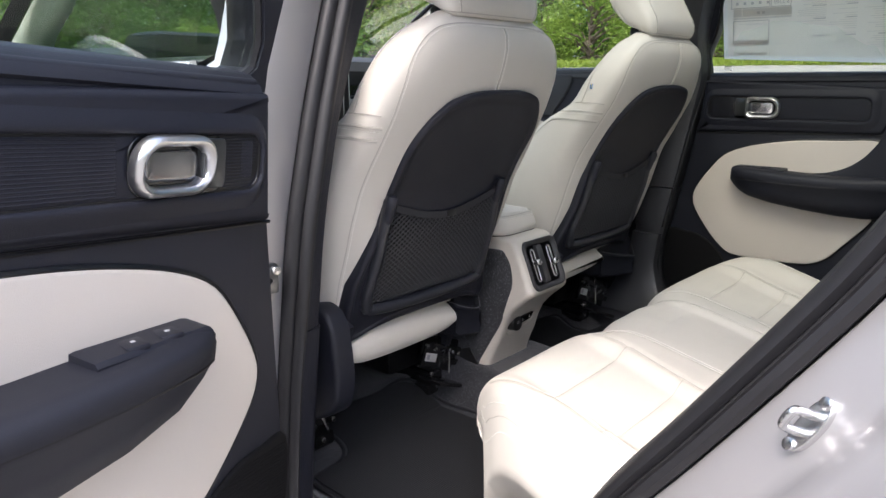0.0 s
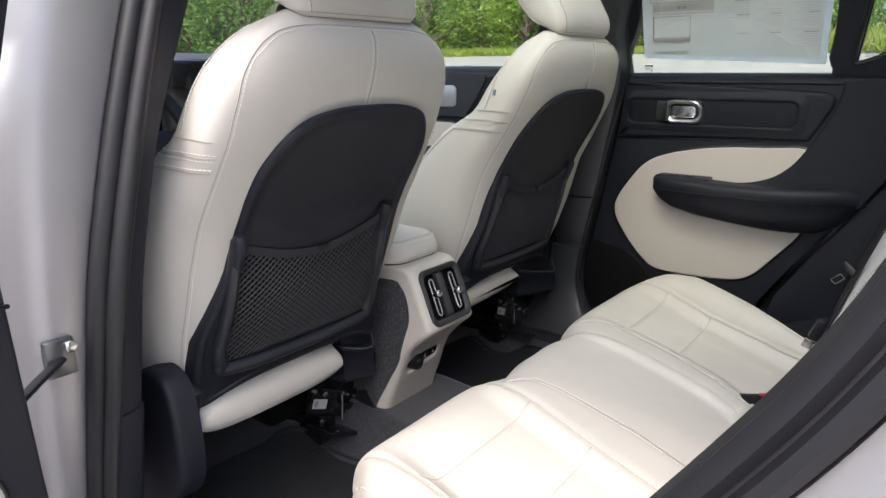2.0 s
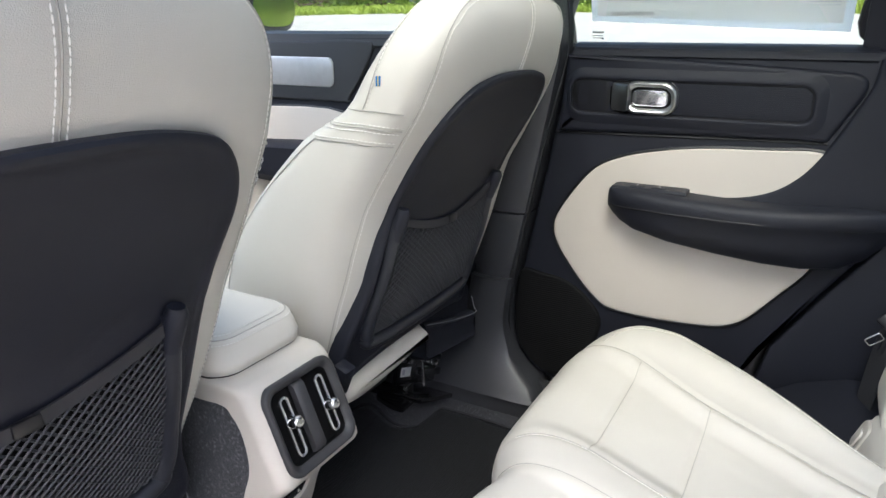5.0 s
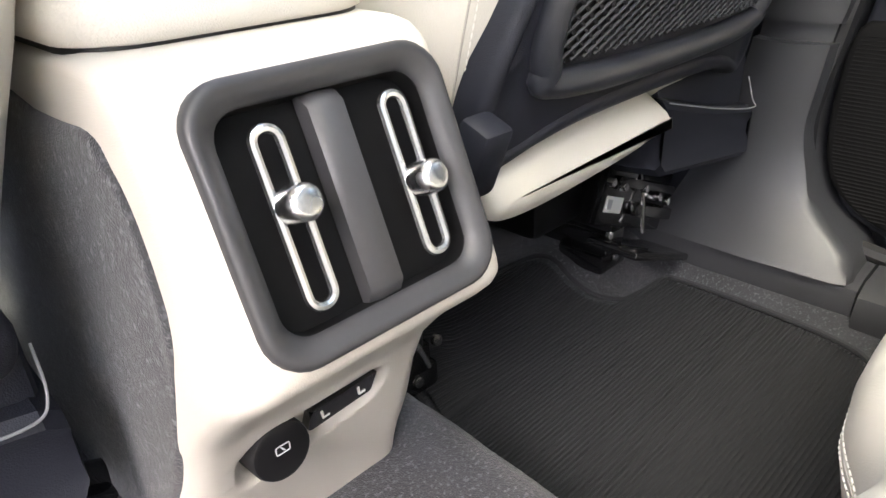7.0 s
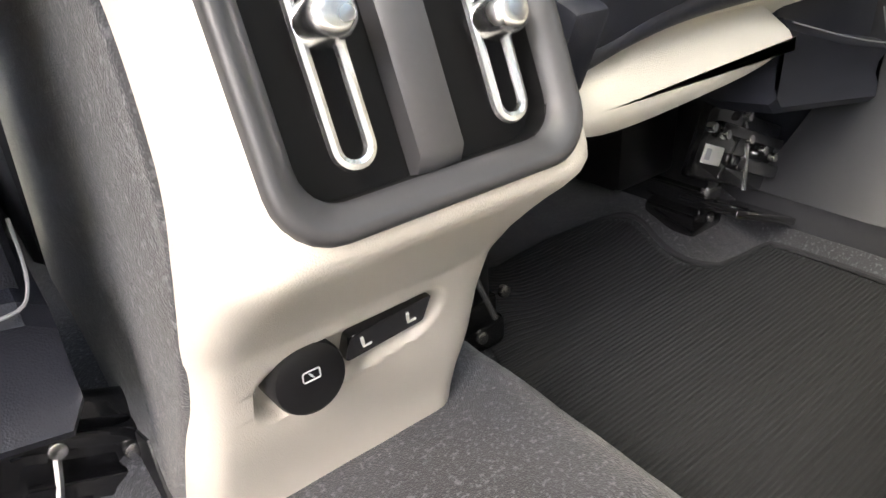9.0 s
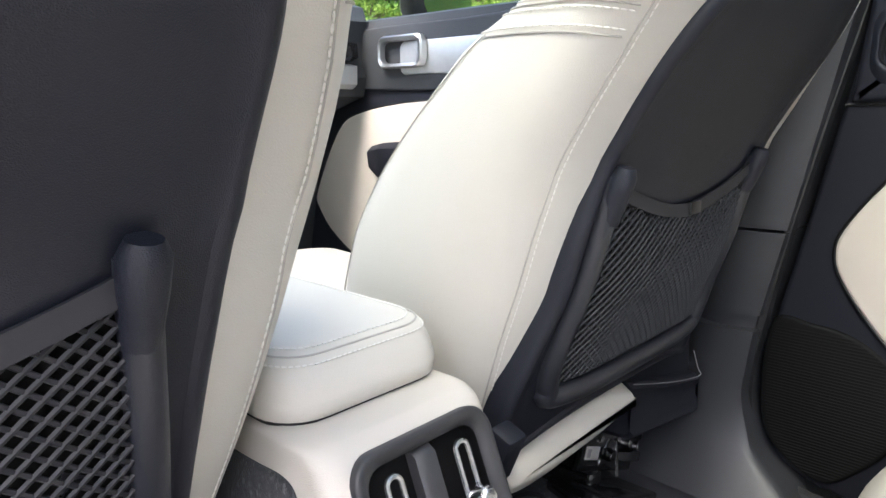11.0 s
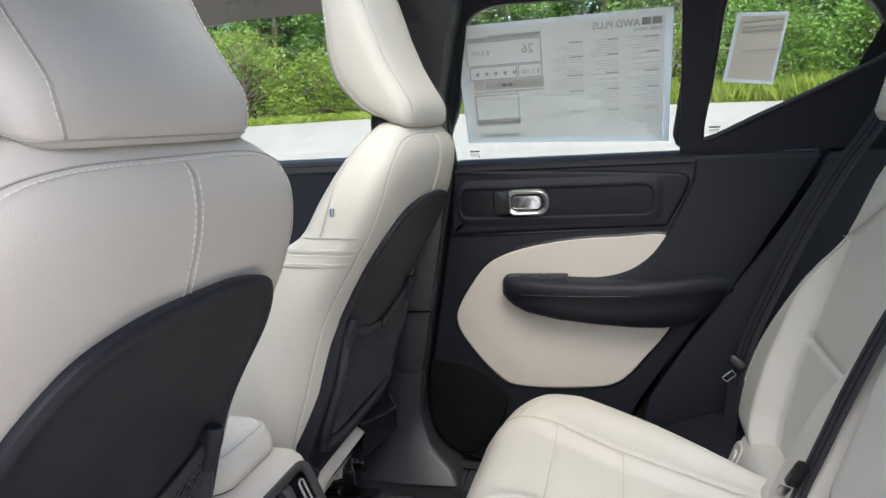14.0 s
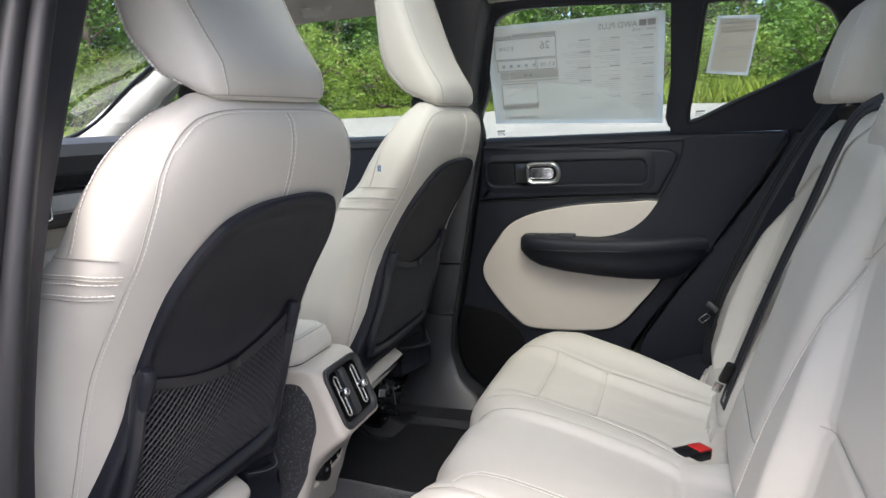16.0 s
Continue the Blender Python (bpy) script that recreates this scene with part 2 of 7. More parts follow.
def disc(c, axis, r, h, k=24, bevel=0.002, bm=None):
    """A round button: centre of its base, axis, radius, height."""
    axis = Vector(axis).normalized()
    s = axis.orthogonal().normalized()
    u = axis.cross(s)
    c = Vector(c)
    rings = []
    for rad, z in ((r, 0), (r, h - bevel), (r - bevel * 0.3, h - bevel * 0.3), (r - bevel, h)):
        rings.append([c + axis * z + (s * math.cos(2 * math.pi * i / k) + u * math.sin(2 * math.pi * i / k)) * rad for i in range(k)])
    return loft(rings, bm=bm)


def rrect(u0, u1, v0, v1, r, k=6):
    """A rounded rectangle's outline in 2D."""
    out = []
    for cu, cv, a0 in ((u1 - r, v1 - r, 0), (u0 + r, v1 - r, 90), (u0 + r, v0 + r, 180), (u1 - r, v0 + r, 270)):
        for i in range(k + 1):
            a = radians(a0 + 90 * i / k)
            out.append((cu + r * math.cos(a), cv + r * math.sin(a)))
    return out


def roundpoly(pts, r, k=4):
    """A polygon with rounded corners, as 2D points; r may be a number or one for each corner."""
    out, m = [], len(pts)
    for i, p in enumerate(pts):
        p, a, b = Vector(p), Vector(pts[i - 1]), Vector(pts[(i + 1) % m])
        q = r[i] if isinstance(r, (list, tuple)) else r
        e1, e2 = (a - p), (b - p)
        q = min(q, e1.length * 0.45, e2.length * 0.45)
        s0, s1 = p + e1.normalized() * q, p + e2.normalized() * q
        for j in range(k + 1):
            t = j / k
            v = s0 * (1 - t) ** 2 + p * 2 * t * (1 - t) + s1 * t * t
            out.append((v.x, v.y))
    return out


def resample(pts, step):
    """Points at even steps along a polyline."""
    pts = [Vector(p) for p in pts]
    out, left = [pts[0]], step
    for a, b in zip(pts, pts[1:]):
        d = (b - a).length
        pos = 0.0
        while d - pos >= left:
            pos += left
            out.append(a.lerp(b, pos / d))
            left = step
        left -= d - pos
    return out


def stitches(paths, pitch=0.0060, r=0.00082):
    """Short thread runs along lines that lie on a surface."""
    bm = bmesh.new()
    for path in paths:
        p = resample(path, pitch)
        for a, b in zip(p, p[1:]):
            tube([a.lerp(b, 0.12), a.lerp(b, 0.5), a.lerp(b, 0.88)], [r * 0.6, r, r * 0.6], 4, bm=bm)
    return bm

# ---- ground and trees ----


def ground_z(x, y):
    s = 0.094 * x + 0.033 * y
    s = 0.5 * (s + math.sqrt(s * s + 0.3)) - 0.27
    return 2.4 * math.tanh(s / 2.4)


bm = bmesh.new()
ticks = sorted(set([-400, -200, -120, -80, -55] + [i * 2.5 for i in range(-16, 17)] + [55, 80, 120, 200, 400]))
rows = [[bm.verts.new((x, y, ground_z(x, y))) for y in ticks] for x in ticks]
for i in range(len(ticks) - 1):
    for j in range(len(ticks) - 1):
        bm.faces.new((rows[i][j], rows[i + 1][j], rows[i + 1][j + 1], rows[i][j + 1]))
PAVE = mat("pale worn asphalt", (0.205, 0.198, 0.188), 0.9, vary=0.14, grain=0.5, size=120, blotch=0.6)
solo(part("ground", bm, PAVE), "pale sun-bleached asphalt car park rising gently to trees", "ground", kind="structure")


def leaf_mat(name, a, b):
    m = bpy.data.materials.new(name)
    m.use_nodes = True
    n, l = m.node_tree.nodes, m.node_tree.links
    p = n["Principled BSDF"]
    p.inputs["Roughness"].default_value = 0.55
    geo, info = n.new("ShaderNodeNewGeometry"), n.new("ShaderNodeObjectInfo")
    add = n.new("ShaderNodeMath")
    add.operation = "MULTIPLY_ADD"
    l.new(info.outputs["Random"], add.inputs[0])
    add.inputs[1].default_value = 0.5
    # sprays share a tone, single leaves differ a little
    co, nz, rg, iso = n.new("ShaderNodeTexCoord"), n.new("ShaderNodeTexNoise"), n.new("ShaderNodeMapRange"), n.new("ShaderNodeMath")
    nz.inputs["Scale"].default_value, nz.inputs["Detail"].default_value = 2.2, 3
    l.new(co.outputs["Object"], nz.inputs["Vector"])
    rg.inputs["From Min"].default_value, rg.inputs["From Max"].default_value, rg.inputs["To Max"].default_value = 0.36, 0.66, 0.72
    l.new(nz.outputs["Fac"], rg.inputs["Value"])
    iso.operation = "MULTIPLY_ADD"
    l.new(geo.outputs["Random Per Island"], iso.inputs[0])
    iso.inputs[1].default_value = 0.28
    l.new(rg.outputs["Result"], iso.inputs[2])
    l.new(iso.outputs[0], add.inputs[2])
    mr = n.new("ShaderNodeMapRange")
    mr.inputs["From Max"].default_value = 1.5
    l.new(add.outputs[0], mr.inputs["Value"])
    mx = n.new("ShaderNodeMix")
    mx.data_type = "RGBA"
    mx.inputs["A"].default_value, mx.inputs["B"].default_value = (*a, 1), (*b, 1)
    l.new(mr.outputs["Result"], mx.inputs["Factor"])
    l.new(mx.outputs["Result"], p.inputs["Base Color"])
    tr = n.new("ShaderNodeBsdfTranslucent")
    l.new(mx.outputs["Result"], tr.inputs["Color"])
    ms = n.new("ShaderNodeMixShader")
    ms.inputs[0].default_value = 0.35
    l.new(p.outputs[0], ms.inputs[1])
    l.new(tr.outputs[0], ms.inputs[2])
    l.new(ms.outputs[0], n["Material Output"].inputs[0])
    return m


LEAF = [leaf_mat("broad leaf green", (0.028, 0.080, 0.013), (0.19, 0.33, 0.05)),
        leaf_mat("needle green", (0.020, 0.070, 0.014), (0.16, 0.30, 0.04)),
        leaf_mat("young shrub green", (0.08, 0.15, 0.02), (0.27, 0.37, 0.06))]
BARK = mat("grey brown bark", (0.11, 0.085, 0.065), 0.9, vary=0.3, grain=0.8, size=40, blotch=8)
rng = random.Random(7)


def leaf_clump(verts, faces, c, axis, n, size, spread, flat):
    """Small leaves scattered about a twig."""
    for _ in range(n):
        u, v = rng.gauss(0, spread), rng.gauss(0, spread)
        p = c + Vector((u, v, rng.gauss(0, spread * flat) + 0.35 * (axis.x * u + axis.y * v) * axis.z))
        d = (axis + Vector((rng.uniform(-1, 1), rng.uniform(-1, 1), rng.uniform(-0.7, 0.7)))).normalized()
        s = d.cross(Vector((rng.uniform(-1, 1), rng.uniform(-1, 1), rng.uniform(-1, 1)))).normalized()
        q = d.cross(s) * size * 0.15
        a, w = size * rng.uniform(0.6, 1.3), size * 0.32
        i = len(verts)
        verts += [p, p + d * a * 0.5 + s * w + q, p + d * a, p + d * a * 0.5 - s * w + q]
        faces.append((i, i + 1, i + 2, i + 3))


def tree(kind, height, radius, base, clumps, per, size):
    """A tapered trunk with limbs, and sprays of small leaves with gaps between them."""
    root = thing("tree", (0, 0, 0), "leafy green tree with uneven crown at the car park's edge", "tree", "trees along the car park")
    bt = tube(curve([(0, 0, -0.3), (rng.uniform(-0.1, 0.1), 0.05, height * 0.3), (rng.uniform(-0.2, 0.2), 0, height * 0.65), (0, 0, height * 0.93)], 5),
              [0.16 * height / 8 * (1 - 0.055 * i) for i in range(16)], 8)
    wide, flat = {"needle": (0.34, 0.26), "broad": (0.30, 0.7), "young": (0.17, 0.8)}[kind]
    verts, faces = [], []
    for k in range(clumps):
        h = ((k + rng.random()) / clumps) ** 0.9
        z = base + (height - base) * h
        if kind == "needle":
            r = radius * (1 - h) ** 0.75 + 0.15
        else:
            r = radius * math.sqrt(max(0.05, 1 - (2 * h - 0.85) ** 2 * 0.75))
        a = k * 2.4 + rng.uniform(-0.5, 0.5)
        rr = r * rng.uniform(0.35, 1.05) ** 0.6
        c = Vector((rr * math.cos(a), rr * math.sin(a), z + rng.uniform(-0.2, 0.2)))
        axis = Vector((math.cos(a), math.sin(a), -0.3 if kind == "needle" else 0.15))
        q = rng.uniform(0.65, 1.3)
        leaf_clump(verts, faces, c, axis, int(per * q), size, wide * q, flat)
        if rng.random() < 0.3:
            tube([(0, 0, max(z - 0.6, 0.3)), c * 0.5 + Vector((0, 0, z * 0.5 - 0.15)), c], [0.05, 0.03, 0.012], 5, bm=bt)
    part("trunk", bt, BARK, root)
    me = bpy.data.meshes.new("crown")
    me.from_pydata(verts, [], faces)
    me.materials.append(LEAF[0 if kind == "broad" else 1 if kind == "needle" else 2])
    crown = new("crown", me)
    crown.parent = root
    return root


TREES = [tree("broad", 8.5, 2.6, 0.3, 170, 56, 0.17), tree("needle", 9.5, 2.5, 0.2, 210, 54, 0.15),
         tree("needle", 8.2, 2.6, 0.1, 190, 54, 0.15), tree("needle", 7.2, 2.1, 0.1, 170, 54, 0.14)]
SHRUBS = [tree("young", 2.6, 1.5, 0.05, 110, 44, 0.11), tree("young", 1.9, 1.4, 0.05, 100, 42, 0.10), tree("broad", 2.2, 1.5, 0.0, 70, 60, 0.12)]
for s in SHRUBS:
    tagged(s, "bright green bushy shrub in front of the trees", "shrub", "shrubs along the car park")
    s.name = "shrub"
TREES_AT = [0] * len(TREES + SHRUBS)


def plant(kinds, ang, dist, k, scale):
    x, y = dist * math.cos(ang), dist * math.sin(ang)
    m = pose(x, y, ground_z(x, y) - 0.05, 0, 0, rng.uniform(0, 360))
    i = k % len(kinds)
    src = kinds[i]
    slot = i if kinds is TREES else len(TREES) + i
    if not TREES_AT[slot]:
        TREES_AT[slot] = 1
        src.matrix_world = m
        src.scale = (scale, scale, scale)
    else:
        ob = copy_thing(src, m)
        ob.scale = (scale, scale, scale)


for k in range(34):
    ang = radians(-82 + 212 * k / 33 + rng.uniform(-1.2, 1.2))
    plant(TREES, ang, rng.uniform(25, 27.5), k + rng.randint(0, 1), rng.uniform(0.85, 1.15))
for k in range(36):
    ang = radians(-76 + 206 * k / 35 + rng.uniform(-2, 2))
    plant(TREES, ang, rng.uniform(29, 32), k + rng.randint(0, 2), rng.uniform(1.1, 1.4))
for k in range(30):
    ang = radians(-76 + 206 * k / 29 + rng.uniform(-3, 3))
    plant(TREES, ang, rng.uniform(34, 39), k + rng.randint(0, 2), rng.uniform(1.6, 2.0))
for k in range(36):
    ang = radians(-62 + 168 * k / 35 + rng.uniform(-2, 2))
    plant(SHRUBS, ang, rng.uniform(22.3, 24.3), k + rng.randint(0, 2), rng.uniform(0.8, 1.25))

for k in range(16):  # tall trees across the lane on the open door's side
    plant(TREES, radians(128 + 10 * k + rng.uniform(-3, 3)), rng.uniform(21, 26), k, rng.uniform(0.8, 1.1))

gv, gf = [], []
for _ in range(26000):
    ang = radians(rng.uniform(-60, 105))
    d = rng.uniform(20.6, 22.6)
    bright = math.degrees(ang) < 12
    hgt = rng.uniform(0.25, 0.8) if bright else rng.uniform(0.06, 0.25)
    x, y = d * math.cos(ang), d * math.sin(ang)
    z = ground_z(x, y)
    t = rng.uniform(0, 6.28)
    dx, dy = 0.014 * math.cos(t), 0.014 * math.sin(t)
    lx, ly = rng.uniform(-0.15, 0.15), rng.uniform(-0.15, 0.15)
    i = len(gv)
    gv += [(x - dx, y - dy, z - 0.05), (x + dx, y + dy, z - 0.05), (x + lx + dx * 0.6, y + ly + dy * 0.6, z + hgt * 0.7), (x + 2 * lx, y + 2 * ly, z + hgt)]
    gf.append((i, i + 1, i + 2, i + 3))
me = bpy.data.meshes.new("grass")
me.from_pydata(gv, [], gf)
me.materials.append(leaf_mat("sunlit grass", (0.10, 0.17, 0.02), (0.28, 0.34, 0.05)))
tagged(new("grass", me), "tall sunlit yellow-green grass along the trees", "grass", kind="stuff")

# ---- cabin floor, ceiling, body ----


def floor_z(x, y):
    """The carpet's height: footwells, centre tunnel, rise under the front seats and under the bench."""
    u = abs(x - CX)
    z = 0.372
    t = min(max((0.185 - u) / 0.075, 0), 1)
    z = max(z, lerp(t * t * (3 - 2 * t), 0.372, 0.478 - 0.03 * min(max((0.1 - y) / 0.5, 0), 1)))
    if y > 0.13:
        k = min((y - 0.13) / 0.22, 1)
        z += 0.035 * k * k * (3 - 2 * k)
    if y > 0.7:
        z -= 0.09 * min((y - 0.7) / 0.3, 1)
    if y < -0.26:
        k = min((-0.26 - y) / 0.06, 1)
        z = max(z, lerp(k, z, 0.5))
    if u > 0.6:
        z += 0.035 * min((u - 0.6) / 0.04, 1)
    if 0.17 < y < 0.42:  # humps over the seat mounts
        for hx in (0.2, 0.54):
            d = ((u - hx) / 0.06) ** 2 + ((y - 0.27) / 0.07) ** 2
            z += 0.035 * math.exp(-d)
    return z + 0.0015 * noise.noise((x * 30, y * 30, 0))


def sheet(name, xs, ys, fn, material, parent=None, label="", thick=0.0, hole=None):
    bm = bmesh.new()
    rows = [[bm.verts.new((x, y, fn(x, y))) for y in ys] for x in xs]
    for i in range(len(xs) - 1):
        for j in range(len(ys) - 1):
            if hole and hole[0] < (xs[i] + xs[i + 1]) / 2 < hole[1] and hole[2] < (ys[j] + ys[j + 1]) / 2 < hole[3]:
                continue
            bm.faces.new((rows[i][j], rows[i + 1][j], rows[i + 1][j + 1], rows[i][j + 1]))
    if thick:
        bmesh.ops.solidify(bm, geom=bm.faces[:], thickness=thick)
    return part(name, bm, material, parent, label)


def span(a, b, n):
    return [lerp(i / n, a, b) for i in range(n + 1)]


solo(sheet("floor", span(-0.64, 0.715, 110), span(-0.8, 1.3, 130), floor_z, CARPET2), "grey-flecked charcoal carpet over the cabin floor and tunnel", "floor", kind="structure")


def roof_z(x, y):
    u = abs(x - CX) / 0.64
    return 1.56 - 0.045 * u ** 4 - 0.02 * u * u - 0.09 * max(-y - 0.2, 0) ** 1.5 - 0.12 * max(y - 0.35, 0) ** 2


ROOF = (-0.37, 0.445, -0.80, 0.36)  # unseen roof opening, added to light the cabin from above
solo(sheet("ceiling", span(-0.595, 0.67, 40), span(-1.2, 0.62, 40), roof_z, HEADLINE, thick=-0.02, hole=ROOF), "pale beige cloth headliner", "ceiling", kind="structure")
body = thing("car_body", (CX, 0, 0.2), "silver metallic car body with an open rear door", "car", kind="structure")
# outer roof skin
sheet("roof_skin", span(-0.64, 0.715, 40), span(-1.3, 0.7, 40), lambda x, y: roof_z(x, y) + 0.045, PAINT, body, thick=0.004, hole=ROOF)
rg = sheet("roof_glass", span(-0.40, 0.475, 12), span(-0.84, 0.40, 12), lambda x, y: roof_z(x, y) + 0.052, SMOKED, body, "smoked roof glass, unseen and added to let light in", thick=0.0)


# right centre pillar, inner trim
Z_REAR = [(0.42, -0.055), (0.46, -0.05), (0.49, 0.01), (0.58, 0.040), (0.69, 0.028), (0.83, 0.0), (1.0, -0.032), (1.16, -0.062), (1.264, -0.05), (1.40, -0.085), (1.50, -0.115)]
Z_FRONT = [(0.42, 0.215), (0.52, 0.175), (0.60, 0.14), (0.70, 0.125), (0.83, 0.125), (1.0, 0.115), (1.26, 0.10), (1.42, 0.105), (1.52, 0.16)]


def pillar_rings(z0, z1, n, x0, grow=0.0):
    out = []
    for z in span(z0, z1, n):
        a, b = smooth_table(z, Z_REAR) + 0.004, smooth_table(z, Z_FRONT)
        xi = x0 - 0.30 * max(z - 1.15, 0) - 0.042 * (max(0.57 - z, 0) / 0.14) ** 2
        out.append([Vector(p) for p in ((xi + 0.09, a, z), (xi + 0.02, a, z), (xi + 0.006, a + 0.004, z), (xi, a + 0.016, z), (xi - 0.004, (a + b) / 2, z), (xi, b - 0.02, z), (xi + 0.01, b - 0.004, z), (xi + 0.09, b, z))])
    return out


part("pillar_trim", loft(pillar_rings(0.706, 0.828, 6, 0.706)), PILLAR, body, "charcoal lower pillar cover")
part("pillar_trim", loft(pillar_rings(0.832, 1.535, 24, 0.709)), PILLAR, body, "charcoal upper pillar cover")
part("pillar_trim", loft(pillar_rings(0.43, 0.684, 18, 0.698)), PILLAR, body, "charcoal flared pillar foot")
part("pillar_trim", loft(pillar_rings(0.675, 0.715, 3, 0.716)), PILLAR, body, "charcoal recessed pillar joint")
part("sill_trim", loft([[(x, y, z) for x, z in ((0.74, 0.36), (0.655, 0.375), (0.645, 0.40), (0.652, 0.425), (0.672, 0.436), (0.76, 0.44))] for y in (-0.062, -0.3, -0.5)]), PILLAR, body)
part("sill_trim", loft([[(x, y, z) for x, z in ((0.74, 0.36), (0.668, 0.375), (0.658, 0.40), (0.665, 0.425), (0.685, 0.434), (0.76, 0.44))] for y in (-0.058, 0.1, 0.9)]), PILLAR, body)
part("door_seal", tube(curve([(0.745, -0.10, 1.50), (0.747, -0.075, 1.40), (0.752, -0.045, 1.264), (0.755, -0.05, 1.16), (0.735, -0.022, 1.0), (0.73, 0.012, 0.83), (0.73, 0.036, 0.69), (0.73, 0.05, 0.58), (0.73, 0.02, 0.48), (0.73, -0.06, 0.445), (0.73, -0.3, 0.44)], 6), 0.011, 8), RUBBER, body)
# belt upper mount slot on the pillar
part("belt_guide", slab(rrect(-0.035, 0.015, 1.335, 1.43, 0.012), lambda u, v, h: Vector((0.712 - 0.30 * (v - 1.15) - h, u + 0.02, v)), 0.006, 0.003), PIANO, body)

# right rear quarter: dark trim around the quarter window, panel behind the door edge
QW = curve([(-0.575, 1.202, 0), (-0.59, 1.30, 0), (-0.607, 1.435, 0), (-0.625, 1.455, 0), (-0.72, 1.452, 0), (-0.815, 1.443, 0), (-0.857, 1.426, 0), (-0.885, 1.388, 0), (-0.897, 1.345, 0), (-0.885, 1.322, 0), (-0.77, 1.267, 0), (-0.675, 1.226, 0), (-0.593, 1.189, 0)], 6, True)


def ring_plate(hole, grow, place, thick):
    """A frame plate between a hole and an outer line grown from it."""
    c = sum((Vector(p) for p in hole), Vector((0, 0, 0))) / len(hole)
    outer = [grow(p, c) for p in hole]
    rings = [[place(p.x, p.y, 0) for p in outer], [place(p.x, p.y, thick) for p in outer], [place(p.x, p.y, thick) for p in hole], [place(p.x, p.y, -0.03) for p in hole]]
    return loft(rings, caps=False)


def quarter_outer(p, c):
    d = p - c
    return Vector((min(max(c.x + d.x * 3.2, -1.35), -0.535), min(max(c.y + d.y * 2.4, 1.158), 1.50), 0))


part("quarter_trim", ring_plate(QW, quarter_outer, lambda u, v, h: Vector((0.765 - 0.22 * (v - 1.16) - h, u, v)), 0.012), CHAR, body, "charcoal quarter trim round the small window")
part("window_seal", tube([Vector((0.756 - 0.22 * (p.y - 1.16), p.x, p.y)) for p in QW], 0.006, 8, True), RUBBER, body)
bm = slab([(p.x, p.y) for p in QW], lambda u, v, h: Vector((0.782 - 0.22 * (v - 1.16) - h, u, v)), 0.004, 0.001)
part("quarter_glass", bm, GLASS, body, "tinted quarter window")
part("quarter_panel", slab([(-0.42, 0.45), (-0.46, 0.63), (-0.54, 0.755), (-0.64, 0.9), (-0.73, 1.03), (-0.802, 1.152), (-1.35, 1.152), (-1.35, 0.45)], lambda u, v, h: Vector((0.79 - h, u - 0.012, v)), 0.04, 0.004), CHAR2, body, "charcoal side panel beside the bench")
part("quarter_panel", slab([(-0.30, 0.36), (-0.44, 0.52), (-0.53, 0.68), (-0.66, 0.85), (-0.76, 1.0), (-0.85, 1.15), (-1.35, 1.15), (-1.35, 0.36)], lambda u, v, h: Vector((-0.68 + h, u - 0.02, v)), 0.03, 0.004), CHAR2, body)
part("quarter_panel", slab([(-0.80, 1.12), (-0.80, 1.20), (-0.93, 1.30), (-0.93, 1.49), (-1.35, 1.49), (-1.35, 1.12)], lambda u, v, h: Vector((0.785 - 0.22 * max(v - 1.16, 0) - h, u, v)), 0.008, 0.002), CHAR2, body, "charcoal pillar cover behind the quarter window")
# closing walls of the luggage bay and the body's outside
part("tailgate_lining", box((-0.70, -1.62, 0.3), (0.78, -1.58, 1.12), 0.01), CHAR2, body)
part("luggage_floor", box((-0.70, -1.6, 0.55), (0.78, -0.92, 0.58), 0.01), CARPET, body)
for bx in (-0.72, 0.74):
    part("luggage_side", box((bx, -1.6, 0.3), (bx + 0.05, -1.14, 1.15), 0.01), CHAR2, body)
part("side_panel", loft([[(x, y, z) for x, z in ((0.83, 1.16), (0.875, 1.1), (0.90, 0.85), (0.89, 0.6), (0.87, 0.3), (0.84, 0.3), (0.84, 1.14))] for y in (-1.28, -0.3, 0.9, 1.3)]), PAINT, body)

# left centre pillar: painted jamb, seals, inner trim
PIL = [  # z, paint edge, paint end, seal end, trim end at y = 0
    (0.40, -0.775, -0.735, -0.713, -0.672), (0.50, -0.772, -0.731, -0.708, -0.665), (0.69, -0.765, -0.714, -0.690, -0.645), (0.94, -0.747, -0.681, -0.648, -0.612),
    (1.11, -0.732, -0.640, -0.606, -0.572), (1.28, -0.691, -0.590, -0.558, -0.506), (1.46, -0.625, -0.528, -0.498, -0.430)]


def pil(z, i):
    return smooth_table(z, [(r[0], r[i]) for r in PIL], 0.05)


ZS = span(0.40, 1.46, 26)
part("pillar_paint", loft([[(pil(z, 1) - table(z, [(1.08, 0.10), (1.18, 0.034)]), table(z, [(1.10, 0.16), (1.17, 0.046)]), z), (pil(z, 1) - table(z, [(1.08, 0.085), (1.18, 0.032)]), table(z, [(1.10, 0.05), (1.17, 0.036)]), z), (pil(z, 1) - 0.03, 0.022, z), (pil(z, 1), 0.008, z), (pil(z, 1) + 0.012, 0.002, z), (pil(z, 2) - 0.006, 0.0, z), (pil(z, 2), 0.004, z), (pil(z, 2) + 0.01, 0.05, z), (pil(z, 2) + 0.01, 0.16, z)] for z in ZS]), PAINT, body, "silver painted door jamb")
part("door_seal", loft([superring((pil(z, 2) * 0.62 + pil(z, 3) * 0.38), -0.002, z, (pil(z, 3) - pil(z, 2)) * 0.42, 0.013, 2.2, 12) for z in ZS]), RUBBER, body)
